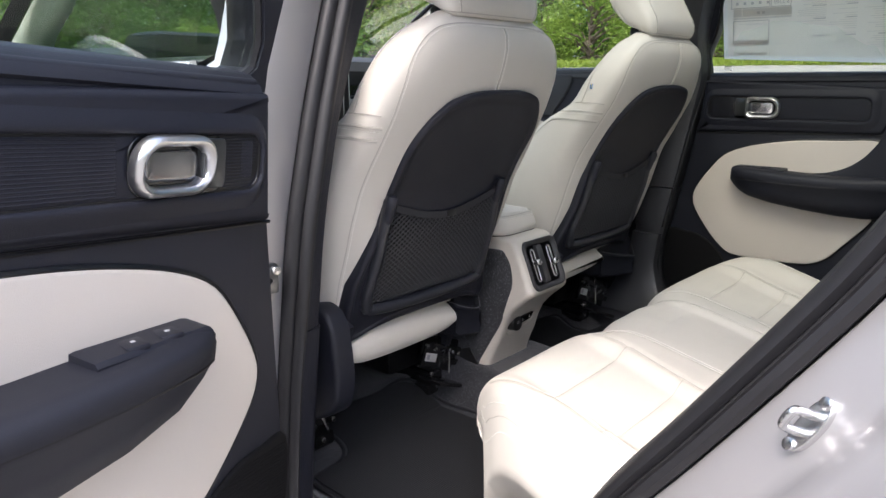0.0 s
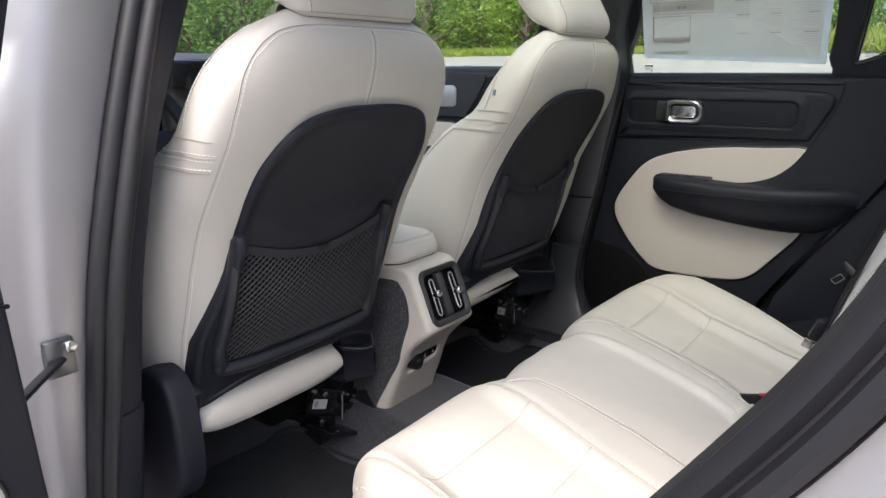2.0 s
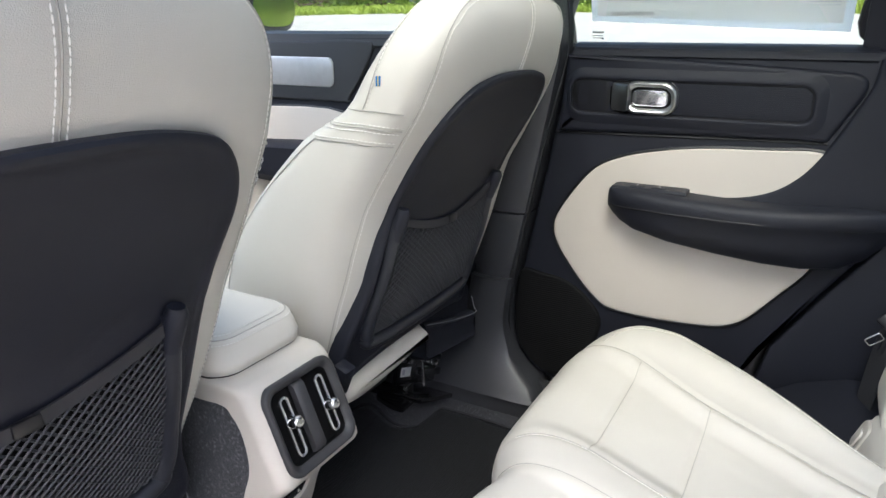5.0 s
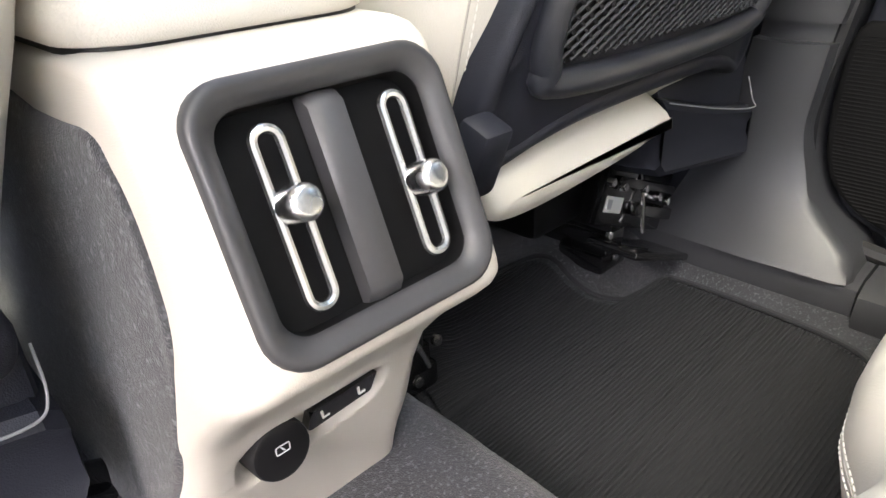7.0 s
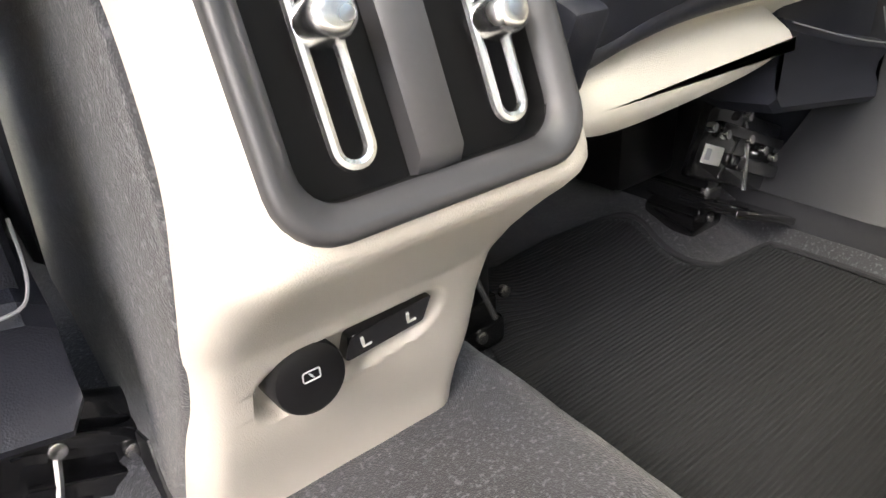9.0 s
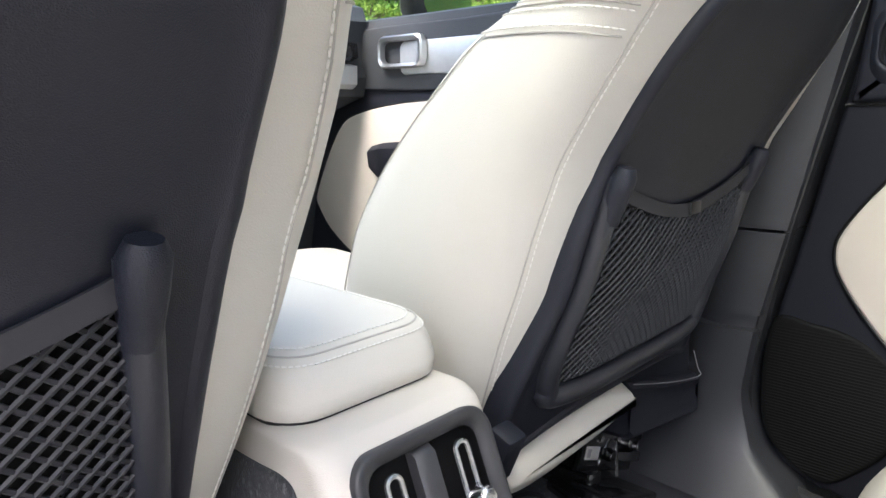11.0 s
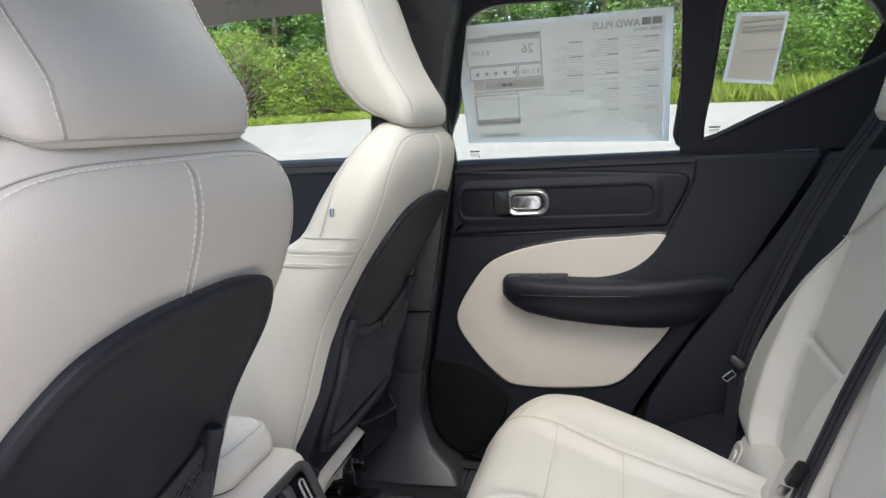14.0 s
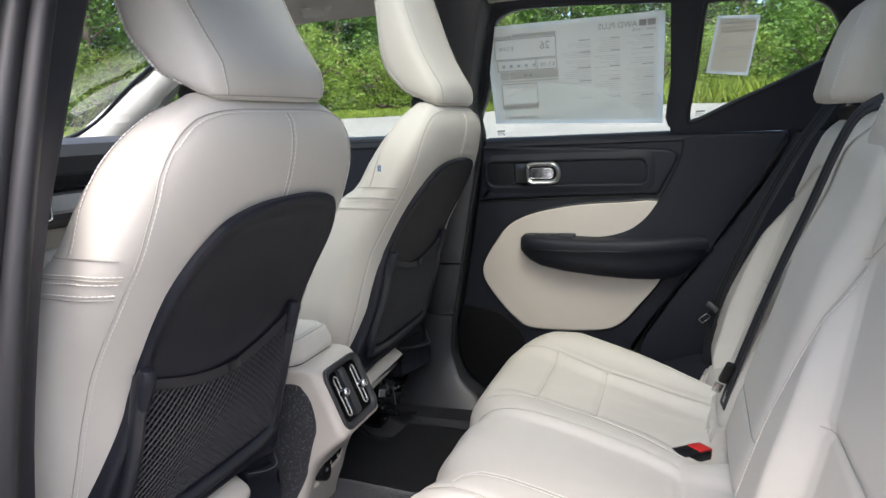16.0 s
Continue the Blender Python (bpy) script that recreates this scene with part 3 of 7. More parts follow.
part("door_seal", loft([superring((pil(z, 2) * 0.15 + pil(z, 3) * 0.85), -0.014, z, (pil(z, 3) - pil(z, 2)) * 0.36, 0.015, 2.2, 12) for z in ZS]), RUBBER, body)
part("pillar_trim", loft([[(pil(z, 3) - 0.004, 0.02, z), (pil(z, 3), -0.014, z), (pil(z, 3) + 0.006, -0.018, z), (pil(z, 4) - 0.012, -0.012, z), (pil(z, 4) - 0.003, -0.006, z), (pil(z, 4), 0.008, z), (pil(z, 4) + 0.0, 0.10, z), (pil(z, 3), 0.13, z)] for z in ZS if z > 0.75]), CHAR, body, "charcoal ribbed pillar cover")
part("pillar_trim", loft([[(pil(z, 3) - 0.004, 0.02, z), (pil(z, 3), -0.016, z), (pil(z, 3) + 0.006, -0.02, z), (pil(z, 4) - 0.010, -0.016, z), (pil(z, 4), -0.008, z), (pil(z, 4) + 0.004, 0.008, z), (pil(z, 4) + 0.004, 0.10, z), (pil(z, 3), 0.13, z)] for z in ZS if z < 0.79]), CHAR, body, "charcoal lower pillar cover")

# rail over the left door openings, under the roof skin's edge
rings = []
for y in span(-1.0, 0.62, 18):
    zt = roof_z(-0.61, y)
    rings.append([Vector((x, y, zt + d)) for x, d in ((-0.585, 0.004), (-0.592, -0.030), (-0.610, -0.044), (-0.640, -0.046), (-0.668, -0.030), (-0.672, 0.0), (-0.655, 0.028), (-0.630, 0.042))])
part("cant_rail", loft(rings), PAINT, body, "silver painted roof rail over the open door")
# left rear door opening: sill and slanting wheel-arch jamb
ARCH = curve([(0.0, -0.905, 1.45), (0, -0.842, 1.24), (0, -0.784, 1.105), (0, -0.764, 1.06), (0, -0.730, 1.00), (0, -0.667, 0.905), (0, -0.605, 0.815), (0, -0.545, 0.73), (0, -0.495, 0.64), (0, -0.455, 0.54), (0, -0.415, 0.455), (0, -0.34, 0.418), (0, -0.2, 0.412), (0, 0.02, 0.412)], 5)


def arch_strip(profile, closed=True):
    """Sweeps (outward, x) profile points along the door opening."""
    rings = []
    for i, p in enumerate(ARCH):
        a, b = ARCH[max(i - 1, 0)], ARCH[min(i + 1, len(ARCH) - 1)]
        t = (b - a).normalized()
        out = Vector((0, t.z, -t.y))
        if out.z > 0 or out.y > 0.3:
            out = -out
        rings.append([Vector((x, 0, 0)) + p + out * o for o, x in profile])
    return loft(rings, closed=closed)


part("door_seal", arch_strip([(0.0, -0.675), (0.003, -0.688), (0.010, -0.694), (0.017, -0.688), (0.019, -0.675), (0.010, -0.66)]), RUBBER, body)
part("door_seal", arch_strip([(0.019, -0.683), (0.022, -0.696), (0.029, -0.700), (0.036, -0.694), (0.038, -0.68), (0.028, -0.67)]), RUBBER, body)
part("seal_channel", arch_strip([(-0.003, -0.660), (0.0, -0.676), (0.010, -0.684), (0.020, -0.686), (0.034, -0.686), (0.0385, -0.676), (0.0385, -0.655), (0.0, -0.650)]), RUBBER, body, "black rubber seal channel")
part("jamb_paint", arch_strip([(0.0385, -0.665), (0.0392, -0.688), (0.082, -0.722), (0.090, -0.728), (0.094, -0.738), (0.098, -0.752), (0.106, -0.760), (0.130, -0.792), (0.142, -0.815), (0.150, -0.85), (0.170, -0.87), (0.25, -0.875), (0.25, -0.66), (0.06, -0.66)]), PAINT, body, "silver painted rear door jamb")
part("outer_wing", loft([[(x, y, z) for x, z in ((-0.80, 0.30), (-0.80, 1.14), (-0.765, 1.165), (-0.77, 1.17), (-0.82, 1.1), (-0.845, 0.85), (-0.84, 0.3))] for y in (-1.28, -1.12, -1.0)]), PAINT, body)

# the rest of the shell, closing the car in front, behind and below
rings = []
for y, zt, w, zs in ((1.46, 1.16, 0.80, 1.02), (1.70, 1.13, 0.83, 0.98), (2.05, 1.06, 0.83, 0.92), (2.26, 0.97, 0.79, 0.84), (2.34, 0.84, 0.74, 0.74), (2.37, 0.55, 0.72, 0.50)):
    rings.append([Vector((CX + u * w, y, z)) for u, z in ((-1.0, 0.28), (-1.04, zs - 0.2), (-1.0, zs), (-0.9, lerp(0.6, zs, zt)), (-0.6, zt), (0, zt + 0.015), (0.6, zt), (0.9, lerp(0.6, zs, zt)), (1.0, zs), (1.04, zs - 0.2), (1.0, 0.28))])
part("bonnet", loft(rings), PAINT, body, "silver bonnet and front wings")
part("tailgate", loft([[Vector((x, y, z)) for y, z in ((-1.63, 0.34), (-1.63, 1.13), (-1.66, 1.12), (-1.70, 0.95), (-1.71, 0.6), (-1.68, 0.34))] for x in (-0.78, -0.70, CX, 0.775, 0.855)]), PAINT, body, "silver tailgate")
part("rear_glass", loft([[Vector((x, -1.31, 1.50)), Vector((x, -1.64, 1.14)), Vector((x, -1.645, 1.145)), Vector((x, -1.315, 1.505))] for x in (-0.56, CX, 0.635)]), GLASS, body, "tinted rear window")
for x0, x1, xt in ((-0.84, -0.80, -0.62), (0.875, 0.915, 0.695)):
    prof = [(-1.24, 0.34), (-1.24, 1.12), (-1.20, 1.50), (-1.32, 1.50), (-1.66, 1.12), (-1.68, 0.34)]
    part("rear_quarter", loft([[Vector((lerp(min(max((z - 1.1) / 0.4, 0), 1), x, xt + (x - x0)), y, z)) for y, z in prof] for x in (x0, x1)]), PAINT, body)
part("underbody", box((-0.76, -1.6, 0.22), (0.835, 2.2, 0.30), 0.02), BLACK, body)
for wx, side in ((-0.77, -1), (0.845, 1)):
    for wy in (-0.98, 1.76):
        zc = ground_z(wx, wy) + 0.345
        prof = ((0.20, -0.055), (0.245, -0.075), (0.325, -0.085), (0.345, -0.06), (0.35, 0.0), (0.345, 0.06), (0.325, 0.085), (0.245, 0.075), (0.20, 0.055))
        tyre = part("tyre", loft([[Vector((wx + side * o, wy + r * math.cos(2 * math.pi * i / 40), zc + r * math.sin(2 * math.pi * i / 40))) for i in range(40)] for r, o in prof], caps=False), RUBBER, body, "black rubber tyre")
        part("rim", loft([[Vector((wx + side * o, wy + r * math.cos(2 * math.pi * i / 40), zc + r * math.sin(2 * math.pi * i / 40))) for i in range(40)] for r, o in ((0.235, -0.05), (0.24, 0.065), (0.225, 0.07), (0.20, 0.05), (0.06, 0.06), (0.05, 0.07))]), SATIN, tyre, "alloy wheel rim")

# ---- front seats ----
W_T = [(0.60, 0.215), (0.70, 0.235), (0.80, 0.248), (0.90, 0.252), (1.0, 0.247), (1.06, 0.240), (1.10, 0.234), (1.15, 0.228), (1.19, 0.211), (1.22, 0.185), (1.245, 0.142), (1.258, 0.09)]
R_T = [(0.60, 0.17), (0.66, 0.128), (0.69, 0.088), (0.715, 0.074), (0.76, 0.060), (0.85, 0.030), (0.95, 0.006), (1.0, -0.022), (1.06, -0.058), (1.13, -0.097), (1.18, -0.115), (1.22, -0.119), (1.245, -0.108), (1.258, -0.085)]
F_T = [(0.60, 0.33), (0.75, 0.33), (0.82, 0.317), (0.88, 0.293), (0.93, 0.258), (0.98, 0.214), (1.02, 0.173), (1.05, 0.143), (1.068, 0.108), (1.085, 0.070), (1.10, 0.056), (1.13, 0.040), (1.18, 0.008), (1.23, -0.027), (1.258, -0.05)]


def ease(t):
    t = min(max(t, 0.0), 1.0)
    return t * t * (3 - 2 * t)


def back_point(a, z, lift=0.0):
    """A point of the seat back's skin: angle round it (rear is -90 degrees), height, and how far it stands off."""
    w, r, f = smooth_table(z, W_T, 0.012), smooth_table(z, R_T), smooth_table(z, F_T, 0.012)
    c, s = math.cos(a), math.sin(a)
    n = 3.6
    mid, d = (r + f) / 2, (f - r) / 2
    x = (w + lift) * math.copysign(abs(c) ** (2 / n), c)
    y = mid + (d + lift) * math.copysign(abs(s) ** (2 / n), s)
    return Vector((x, y, z))


def rear_point(u, z, lift=0.0):
    """A point of the seat back's rear skin, across and up."""
    w, r, f = smooth_table(z, W_T, 0.012), smooth_table(z, R_T), smooth_table(z, F_T, 0.012)
    k = min(abs(u) / w, 0.9995)
    side = max(k - 0.9, 0) / 0.1
    return Vector((u + math.copysign(lift * side, u), (r + f) / 2 - (f - r) / 2 * (1 - k ** 3.6) ** (1 / 3.6) - lift, z))


BACK_Z = [0.60, 0.64, 0.68, 0.72, 0.76, 0.80, 0.84, 0.88, 0.92, 0.96, 1.0, 1.025, 1.045, 1.06, 1.075, 1.09, 1.105, 1.12, 1.14, 1.16, 1.18, 1.20, 1.215, 1.23, 1.24, 1.25, 1.256, 1.26]


def panel_y(z):
    return smooth_table(z, [(0.60, 0.10), (0.70, 0.070), (0.76, 0.052), (0.85, 0.022), (0.95, 0.0), (1.0, -0.028), (1.06, -0.066), (1.13, -0.106), (1.2, -0.13)])


# outline of the hard back shell, right half (across, height), mirrored below
SHELL = [(0.0, 1.134), (0.06, 1.132), (0.114, 1.121), (0.144, 1.10), (0.165, 1.07), (0.176, 1.033), (0.180, 0.96), (0.186, 0.86), (0.199, 0.79), (0.211, 0.735), (0.213, 0.70), (0.211, 0.676), (0.203, 0.668), (0.185, 0.671), (0.15, 0.683), (0.10, 0.691), (0.0, 0.693)]


def dent(u, z):
    """The shell wraps forward towards its edges."""
    return 0.45 * max(abs(u) - 0.10, 0) ** 1.6


def front_seat(cx):
    root = thing("front_seat", (cx, 0.35, 0.42), "blond leather front seat with a black net pocket behind", "car seat", "front seats")

    driver = cx < CX

    def plain(p):
        return Vector((p[0] + cx, p[1], p[2]))

    def at(p):
        """The bolsters are broader on the seats' right sides."""
        grow = table(p[2], [(0.72, -0.008), (0.78, 0.002), (0.84, 0.014), (0.90, 0.025), (0.97, 0.034), (1.03, 0.027), (1.08, 0.014), (1.13, 0.005), (1.18, 0.0)]) if driver else table(p[2], [(0.70, 0.040), (0.76, 0.060), (1.0, 0.060), (1.05, 0.046), (1.10, 0.027), (1.16, 0.0)])
        return Vector((p[0] + cx + grow * min(max(p[0] / 0.17, 0), 1), p[1], p[2]))

    k = 56
    rings = [[at(back_point(2 * math.pi * i / k, z)) for i in range(k)] for z in BACK_Z]
    top = [at(Vector((0, -0.07, 1.262)) * 0.55 + back_point(2 * math.pi * i / k, 1.26) * 0.45 + Vector((0, 0, 0.0008))) for i in range(k)]
    rings.append(top)
    back = part("backrest", loft(rings), LEATHER, root, seams=80)
    # seams that follow the skin, with their thread
    runs, welts = [], []
    for side in (-1, 1):
        def skin(q, z, lift):
            return at(back_point(q * math.pi if side > 0 else math.pi - q * math.pi, z, lift))

        # piping down the front edge, and the fine seam above the bands
        welts.append([skin(smooth_table(z, [(0.76, 0.155), (0.94, 0.14), (0.99, 0.12), (1.03, 0.10), (1.056, 0.07)]), z, 0.0012) for z in span(0.76, 1.057, 50)])
        welts.append([skin(smooth_table(z, [(1.096, 0.012), (1.15, 0.05), (1.184, 0.10), (1.216, 0.13), (1.245, 0.13)]), z, 0.0006) for z in span(1.096, 1.242, 40)])
        if (side < 0) == driver:
            runs.append([skin(smooth_table(z, [(1.10, 0.20), (1.18, 0.24), (1.235, 0.26)]), z, 0.0014) for z in span(1.10, 1.235, 40)])
        runs.append([skin(smooth_table(z, [(1.096, 0.004), (1.15, 0.042), (1.184, 0.092), (1.216, 0.122), (1.245, 0.122)]), z, 0.0012) for z in span(1.10, 1.238, 40)])
        # two stitched bands round the waist
        for z, q0, q1, th in ((1.096, -0.14, 0.28, 0), (1.0795, -0.19, 0.28, 1), (1.0755, -0.19, 0.28, 0), (1.0715, -0.19, 0.28, 1), (1.060, -0.20, 0.20, 1), (1.0555, -0.20, 0.09, 0)):
            ln = [skin(q, z - 0.006 * max(-q, 0) / 0.2, 0.0012 if th else 0.0006) for q in span(q0, q1, 26)]
            (runs if th else welts).append(ln)
    # seam up the rear corners and over the top of the rear face, one run
    half_run = [(table(z, [(0.70, 0.89), (0.80, 0.87), (0.93, 0.845), (1.05, 0.86), (1.12, 0.895)]) * table(z, W_T), z) for z in span(0.70, 1.12, 22)] + [(p.x, p.y) for p in curve([(0.206, 1.14, 0), (0.202, 1.17, 0), (0.190, 1.196, 0), (0.168, 1.218, 0), (0.14, 1.230, 0), (0.09, 1.236, 0), (0.0, 1.2365, 0)], 6)]
    run = [(-u, z) for u, z in half_run] + [(u, z) for u, z in half_run[-2::-1]]
    welts.append([at(rear_point(u, z, 0.0004)) for u, z in run])
    runs.append([at(rear_point(u * 0.982, z - 0.003 if z > 1.2 else z, 0.0012)) for u, z in run])
    for du, th in ((0.0225, 1), (0.0135, 1), (0.018, 0)):
        du -= 0.011 if driver else 0.0
        ln = []
        for z in span(1.232, 1.128, 20):
            ln.append(at(rear_point(du, z, 0.0014 if th else 0.0006)))
        (runs if th else welts).append(ln)
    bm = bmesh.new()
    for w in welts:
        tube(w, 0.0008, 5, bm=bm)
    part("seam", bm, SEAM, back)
    part("stitching", stitches(runs), THREAD, back)
    # hard shell on the back
    half = curve([(u, v, 0) for u, v in SHELL], 5)
    outline = [(p.x, p.y) for p in half] + [(-p.x, p.y) for p in half[-2:0:-1]]

    def skew(u, v):
        """The shells sit a little off the middle of their seats."""
        k = min(max(u / 0.36 + 0.5, 0), 1)
        return lerp(k, table(v, [(0.70, 0.010), (0.74, 0.003), (0.79, -0.008), (0.84, -0.002), (0.90, 0.013), (0.96, 0.019)]) if driver else table(v, [(0.84, 0.0), (0.87, -0.003), (0.91, 0.0), (0.95, 0.007), (1.05, 0.007), (1.10, 0.003)]), table(v, [(0.69, -0.004), (0.74, -0.018), (0.79, -0.017), (0.85, -0.003), (0.90, 0.007), (0.96, 0.018)]) - (0 if driver else 0.0065 * ease((v - 0.74) / 0.06)))

    def shell_at(u, v, h):
        return plain((u + skew(u, v), panel_y(v) + dent(u, v) + 0.020 - h, v - (0.004 * ease((v - 0.95) / 0.15) if driver else 0)))

    m = len(outline)
    rings = []
    for inset, h in ((0.0, -0.004), (0.0, 0.014), (0.0015, 0.019), (0.005, 0.022), (0.009, 0.0225), (0.0125, 0.0215), (0.015, 0.0195), (0.03, 0.0192)):
        rr = []
        for u, v in outline:
            f = 1 - inset / 0.2
            rr.append(shell_at(u * f, 0.915 + (v - 0.915) * (1 - inset / 0.21), h))
        rings.append(rr)
    for s in (0.7, 0.5, 0.3, 0.12):
        rings.append([shell_at(u * 0.85 * s, 0.915 + (v - 0.915) * 0.857 * s, 0.0192) for u, v in outline])
    shell = part("back_shell", loft(rings), CHAR, root, "charcoal moulded seat back shell")
    # feet of the shell
    part("shell_foot", box((-0.016, -0.010, -0.044), (0.012, 0.016, 0.010), 0.005, m=Matrix.Translation((cx - 0.217, 0.064, 0.710)) @ pose(0, 0, 0, 22, 0, 0)), CHAR, shell)
    def rim_at(u, v, h):
        return shell_at(u * 0.93 - 0.022 - (skew(u, v) - 0.015), v, h) if driver else shell_at(u * 0.93 - 0.006 - skew(u, v), v, h)

    # raised pocket rim with its two ears
    rim = curve([(-0.163, 0.945, 0), (-0.166, 0.90, 0), (-0.172, 0.83, 0), (-0.178, 0.775, 0), (-0.173, 0.746, 0), (-0.155, 0.732, 0), (0, 0.727, 0), (0.155, 0.732, 0), (0.173, 0.746, 0), (0.178, 0.775, 0), (0.172, 0.83, 0), (0.166, 0.90, 0), (0.163, 0.945, 0)], 6)
    part("pocket_rim", tube([rim_at(p.x, p.y, 0.022) for p in rim], [lerp(min(max((0.80 - p.y) / 0.05, 0), 1), 0.0100, 0.0115) for p in rim], 12), LIP, shell)
    for s in (-1, 1):
        part("rim_ear", tube([rim_at(s * 0.1635, 0.905, 0.025), rim_at(s * 0.1632, 0.93, 0.0275), rim_at(s * 0.163, 0.946, 0.0285), rim_at(s * 0.163, 0.953, 0.0275)], [0.009, 0.0112, 0.0112, 0.008], 10), CHAR, shell)

    # net: two sets of cords, bellied outward
    def net_top(u):
        return 0.902 + 0.034 * (abs(u) / 0.16) ** 1.7

    def net_at(u, v):
        k2 = min(max((v - 0.745) / 0.16, 0), 1)
        return rim_at(u, v, 0.0235 + 0.008 * math.sin(math.pi * k2) * (1 - (u / 0.17) ** 2))

    def inside(u, v):
        return abs(u) < 0.172 - 0.09 * max(v - 0.78, 0) * 0.6 and 0.744 < v < net_top(u)

    pocket = [(u, net_top(u) - 0.002) for u in span(-0.16, 0.16, 20)] + [(0.164, 0.88), (0.172, 0.80), (0.172, 0.752), (0.15, 0.744), (-0.15, 0.744), (-0.172, 0.752), (-0.172, 0.80), (-0.164, 0.88)]
    # near-black sheet behind the net paints the shade inside the pocket
    part("pocket_shade", loft([[rim_at(u * f, 0.82 + (v - 0.82) * f, 0.0202) for u, v in pocket] for f in (1.0, 0.75, 0.5, 0.25)]), DEEP, shell)
    bm = bmesh.new()
    pitch = 0.0128
    for fam in (1, -1):
        for i in range(-36, 37):
            seg = []
            for j in range(-38, 39):
                t = j * 0.0049
                u, v = i * pitch + fam * t * 1.35, 0.83 + t
                if inside(u, v):
                    seg.append(net_at(u, v) + Vector((0, -0.0003 * fam, 0)))
                elif len(seg) > 1:
                    tube(seg, 0.0014, 5, bm=bm)
                    seg = []
                else:
                    seg = []
            if len(seg) > 1:
                tube(seg, 0.0014, 5, bm=bm)
    part("pocket_net", bm, NET, shell, "black diamond elastic net")
    hem = [net_at(u, net_top(u)) for u in span(-0.162, 0.162, 24)]
    bm = loft([[p + Vector((0, -0.0015, 0.004)), p + Vector((0, 0.0015, 0.004)), p + Vector((0, 0.0015, -0.009)), p + Vector((0, -0.0015, -0.009))] for p in hem])
    part("net_hem", bm, NET, shell)
    p = net_at(0.0125, 0.902)
    part("net_tag", box(p - Vector((0.012, 0.004, 0.008)), p + Vector((0.012, 0.002, 0.005)), 0.0015), BLACK, shell)
    # headrest
    H_R = [(1.246, -0.106), (1.256, -0.114), (1.285, -0.115), (1.31, -0.101), (1.347, -0.08), (1.40, -0.058), (1.45, -0.042), (1.50, -0.026), (1.53, -0.008), (1.545, 0.02)]
    H_F = [(1.246, -0.055), (1.262, -0.04), (1.285, -0.012), (1.32, 0.02), (1.36, 0.03), (1.42, 0.03), (1.47, 0.032), (1.51, 0.035), (1.535, 0.035), (1.545, 0.03)]
    H_W = [(1.246, 0.108), (1.252, 0.120), (1.27, 0.125), (1.35, 0.126), (1.45, 0.123), (1.51, 0.117), (1.535, 0.10), (1.545, 0.08)]

    def head_point(a, z, lift=0.0):
        r, f, w = smooth_table(z, H_R, 0.006), smooth_table(z, H_F, 0.006), smooth_table(z, H_W, 0.004)
        c, s = math.cos(a), math.sin(a)
        n = 4.2
        y = (r + f) / 2 + ((f - r) / 2 + lift) * math.copysign(abs(s) ** (2 / n), s)
        # the lower edge is cut up at the sides
        z += 0.016 * max(0.0, 1 - (z - 1.246) / 0.035) * math.exp(-((y + 0.058) / 0.024) ** 2)
        return at(((w + lift) * math.copysign(abs(c) ** (2 / n), c), y, z))

    zs = [1.246, 1.2475, 1.25, 1.256, 1.265, 1.28, 1.295, 1.31, 1.33, 1.35, 1.38, 1.41, 1.44, 1.47, 1.495, 1.515, 1.528, 1.537, 1.542, 1.545]
    head = part("headrest", loft([[head_point(2 * math.pi * i / 48, z) for i in range(48)] for z in zs]), LEATHER, root, "blond leather headrest", seams=80)
    runs, welts = [], []
    for side in (-1, 1):
        for q, th in ((-0.262, 0), (-0.25, 1), (0.12, 0), (0.105, 1), (0.135, 1)):
            a = q * math.pi if side > 0 else math.pi - q * math.pi
            (runs if th else welts).append([head_point(a, z, 0.0012 if th else 0.0006) for z in span(1.252, 1.53, 34)])
    welts.append([head_point(2 * math.pi * i / 48, 1.251, 0.0008) for i in range(49)])
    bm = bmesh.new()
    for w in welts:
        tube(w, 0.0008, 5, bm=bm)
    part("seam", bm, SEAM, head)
    part("stitching", stitches(runs), THREAD, head)
    part("headrest_collar", loft([superring(cx, -0.06, z, w, 0.034, 3, 32) for z, w in ((1.235, 0.108), (1.258, 0.108), (1.268, 0.10))]), BLACK, root)
    # cushion seen from behind, and the rolled bolster below the shell
    bm = bmesh.new()
    roll_end = 0.118 if cx < 0 else 0.064
    rings = []
    for y, w, z0, z1 in ((0.079, 0.180, 0.634, 0.650), (0.081, 0.190, 0.626, 0.660), (0.087, 0.197, 0.617, 0.672), (0.105, 0.201, 0.612, 0.687), (0.14, 0.203, 0.611, 0.70), (0.20, 0.205, 0.60, 0.71), (0.35, 0.235, 0.56, 0.70), (0.55, 0.245, 0.55, 0.70), (0.72, 0.245, 0.55, 0.725), (0.82, 0.235, 0.56, 0.73), (0.86, 0.21, 0.58, 0.71), (0.875, 0.17, 0.61, 0.67)):
        # near the roll the rear end is shorter on one side, where the recliner cover begins
        near = min(max((0.44 - y) / 0.1, 0), 1)
        z0 += 0.0 if driver else 0.008 * near
        right = lerp(near, w, min(w, roll_end - 0.004 + (w - 0.20) * 0.4))
        # the passenger's roll thins towards the recliner
        thin = 0.0 if driver else 0.013 * near
        rings.append([Vector((p.x, y, p.y + (thin * min(max((p.x - cx + 0.19) / 0.25, 0), 1) if p.y < (z0 + z1) / 2 else 0))) for p in superring(cx + (right - w) / 2, (z0 + z1) / 2, 0, (right + w) / 2, (z1 - z0) / 2, 3.2, 36)])
    part("seat_cushion", loft(rings, bm=bm), LEATHER, root)
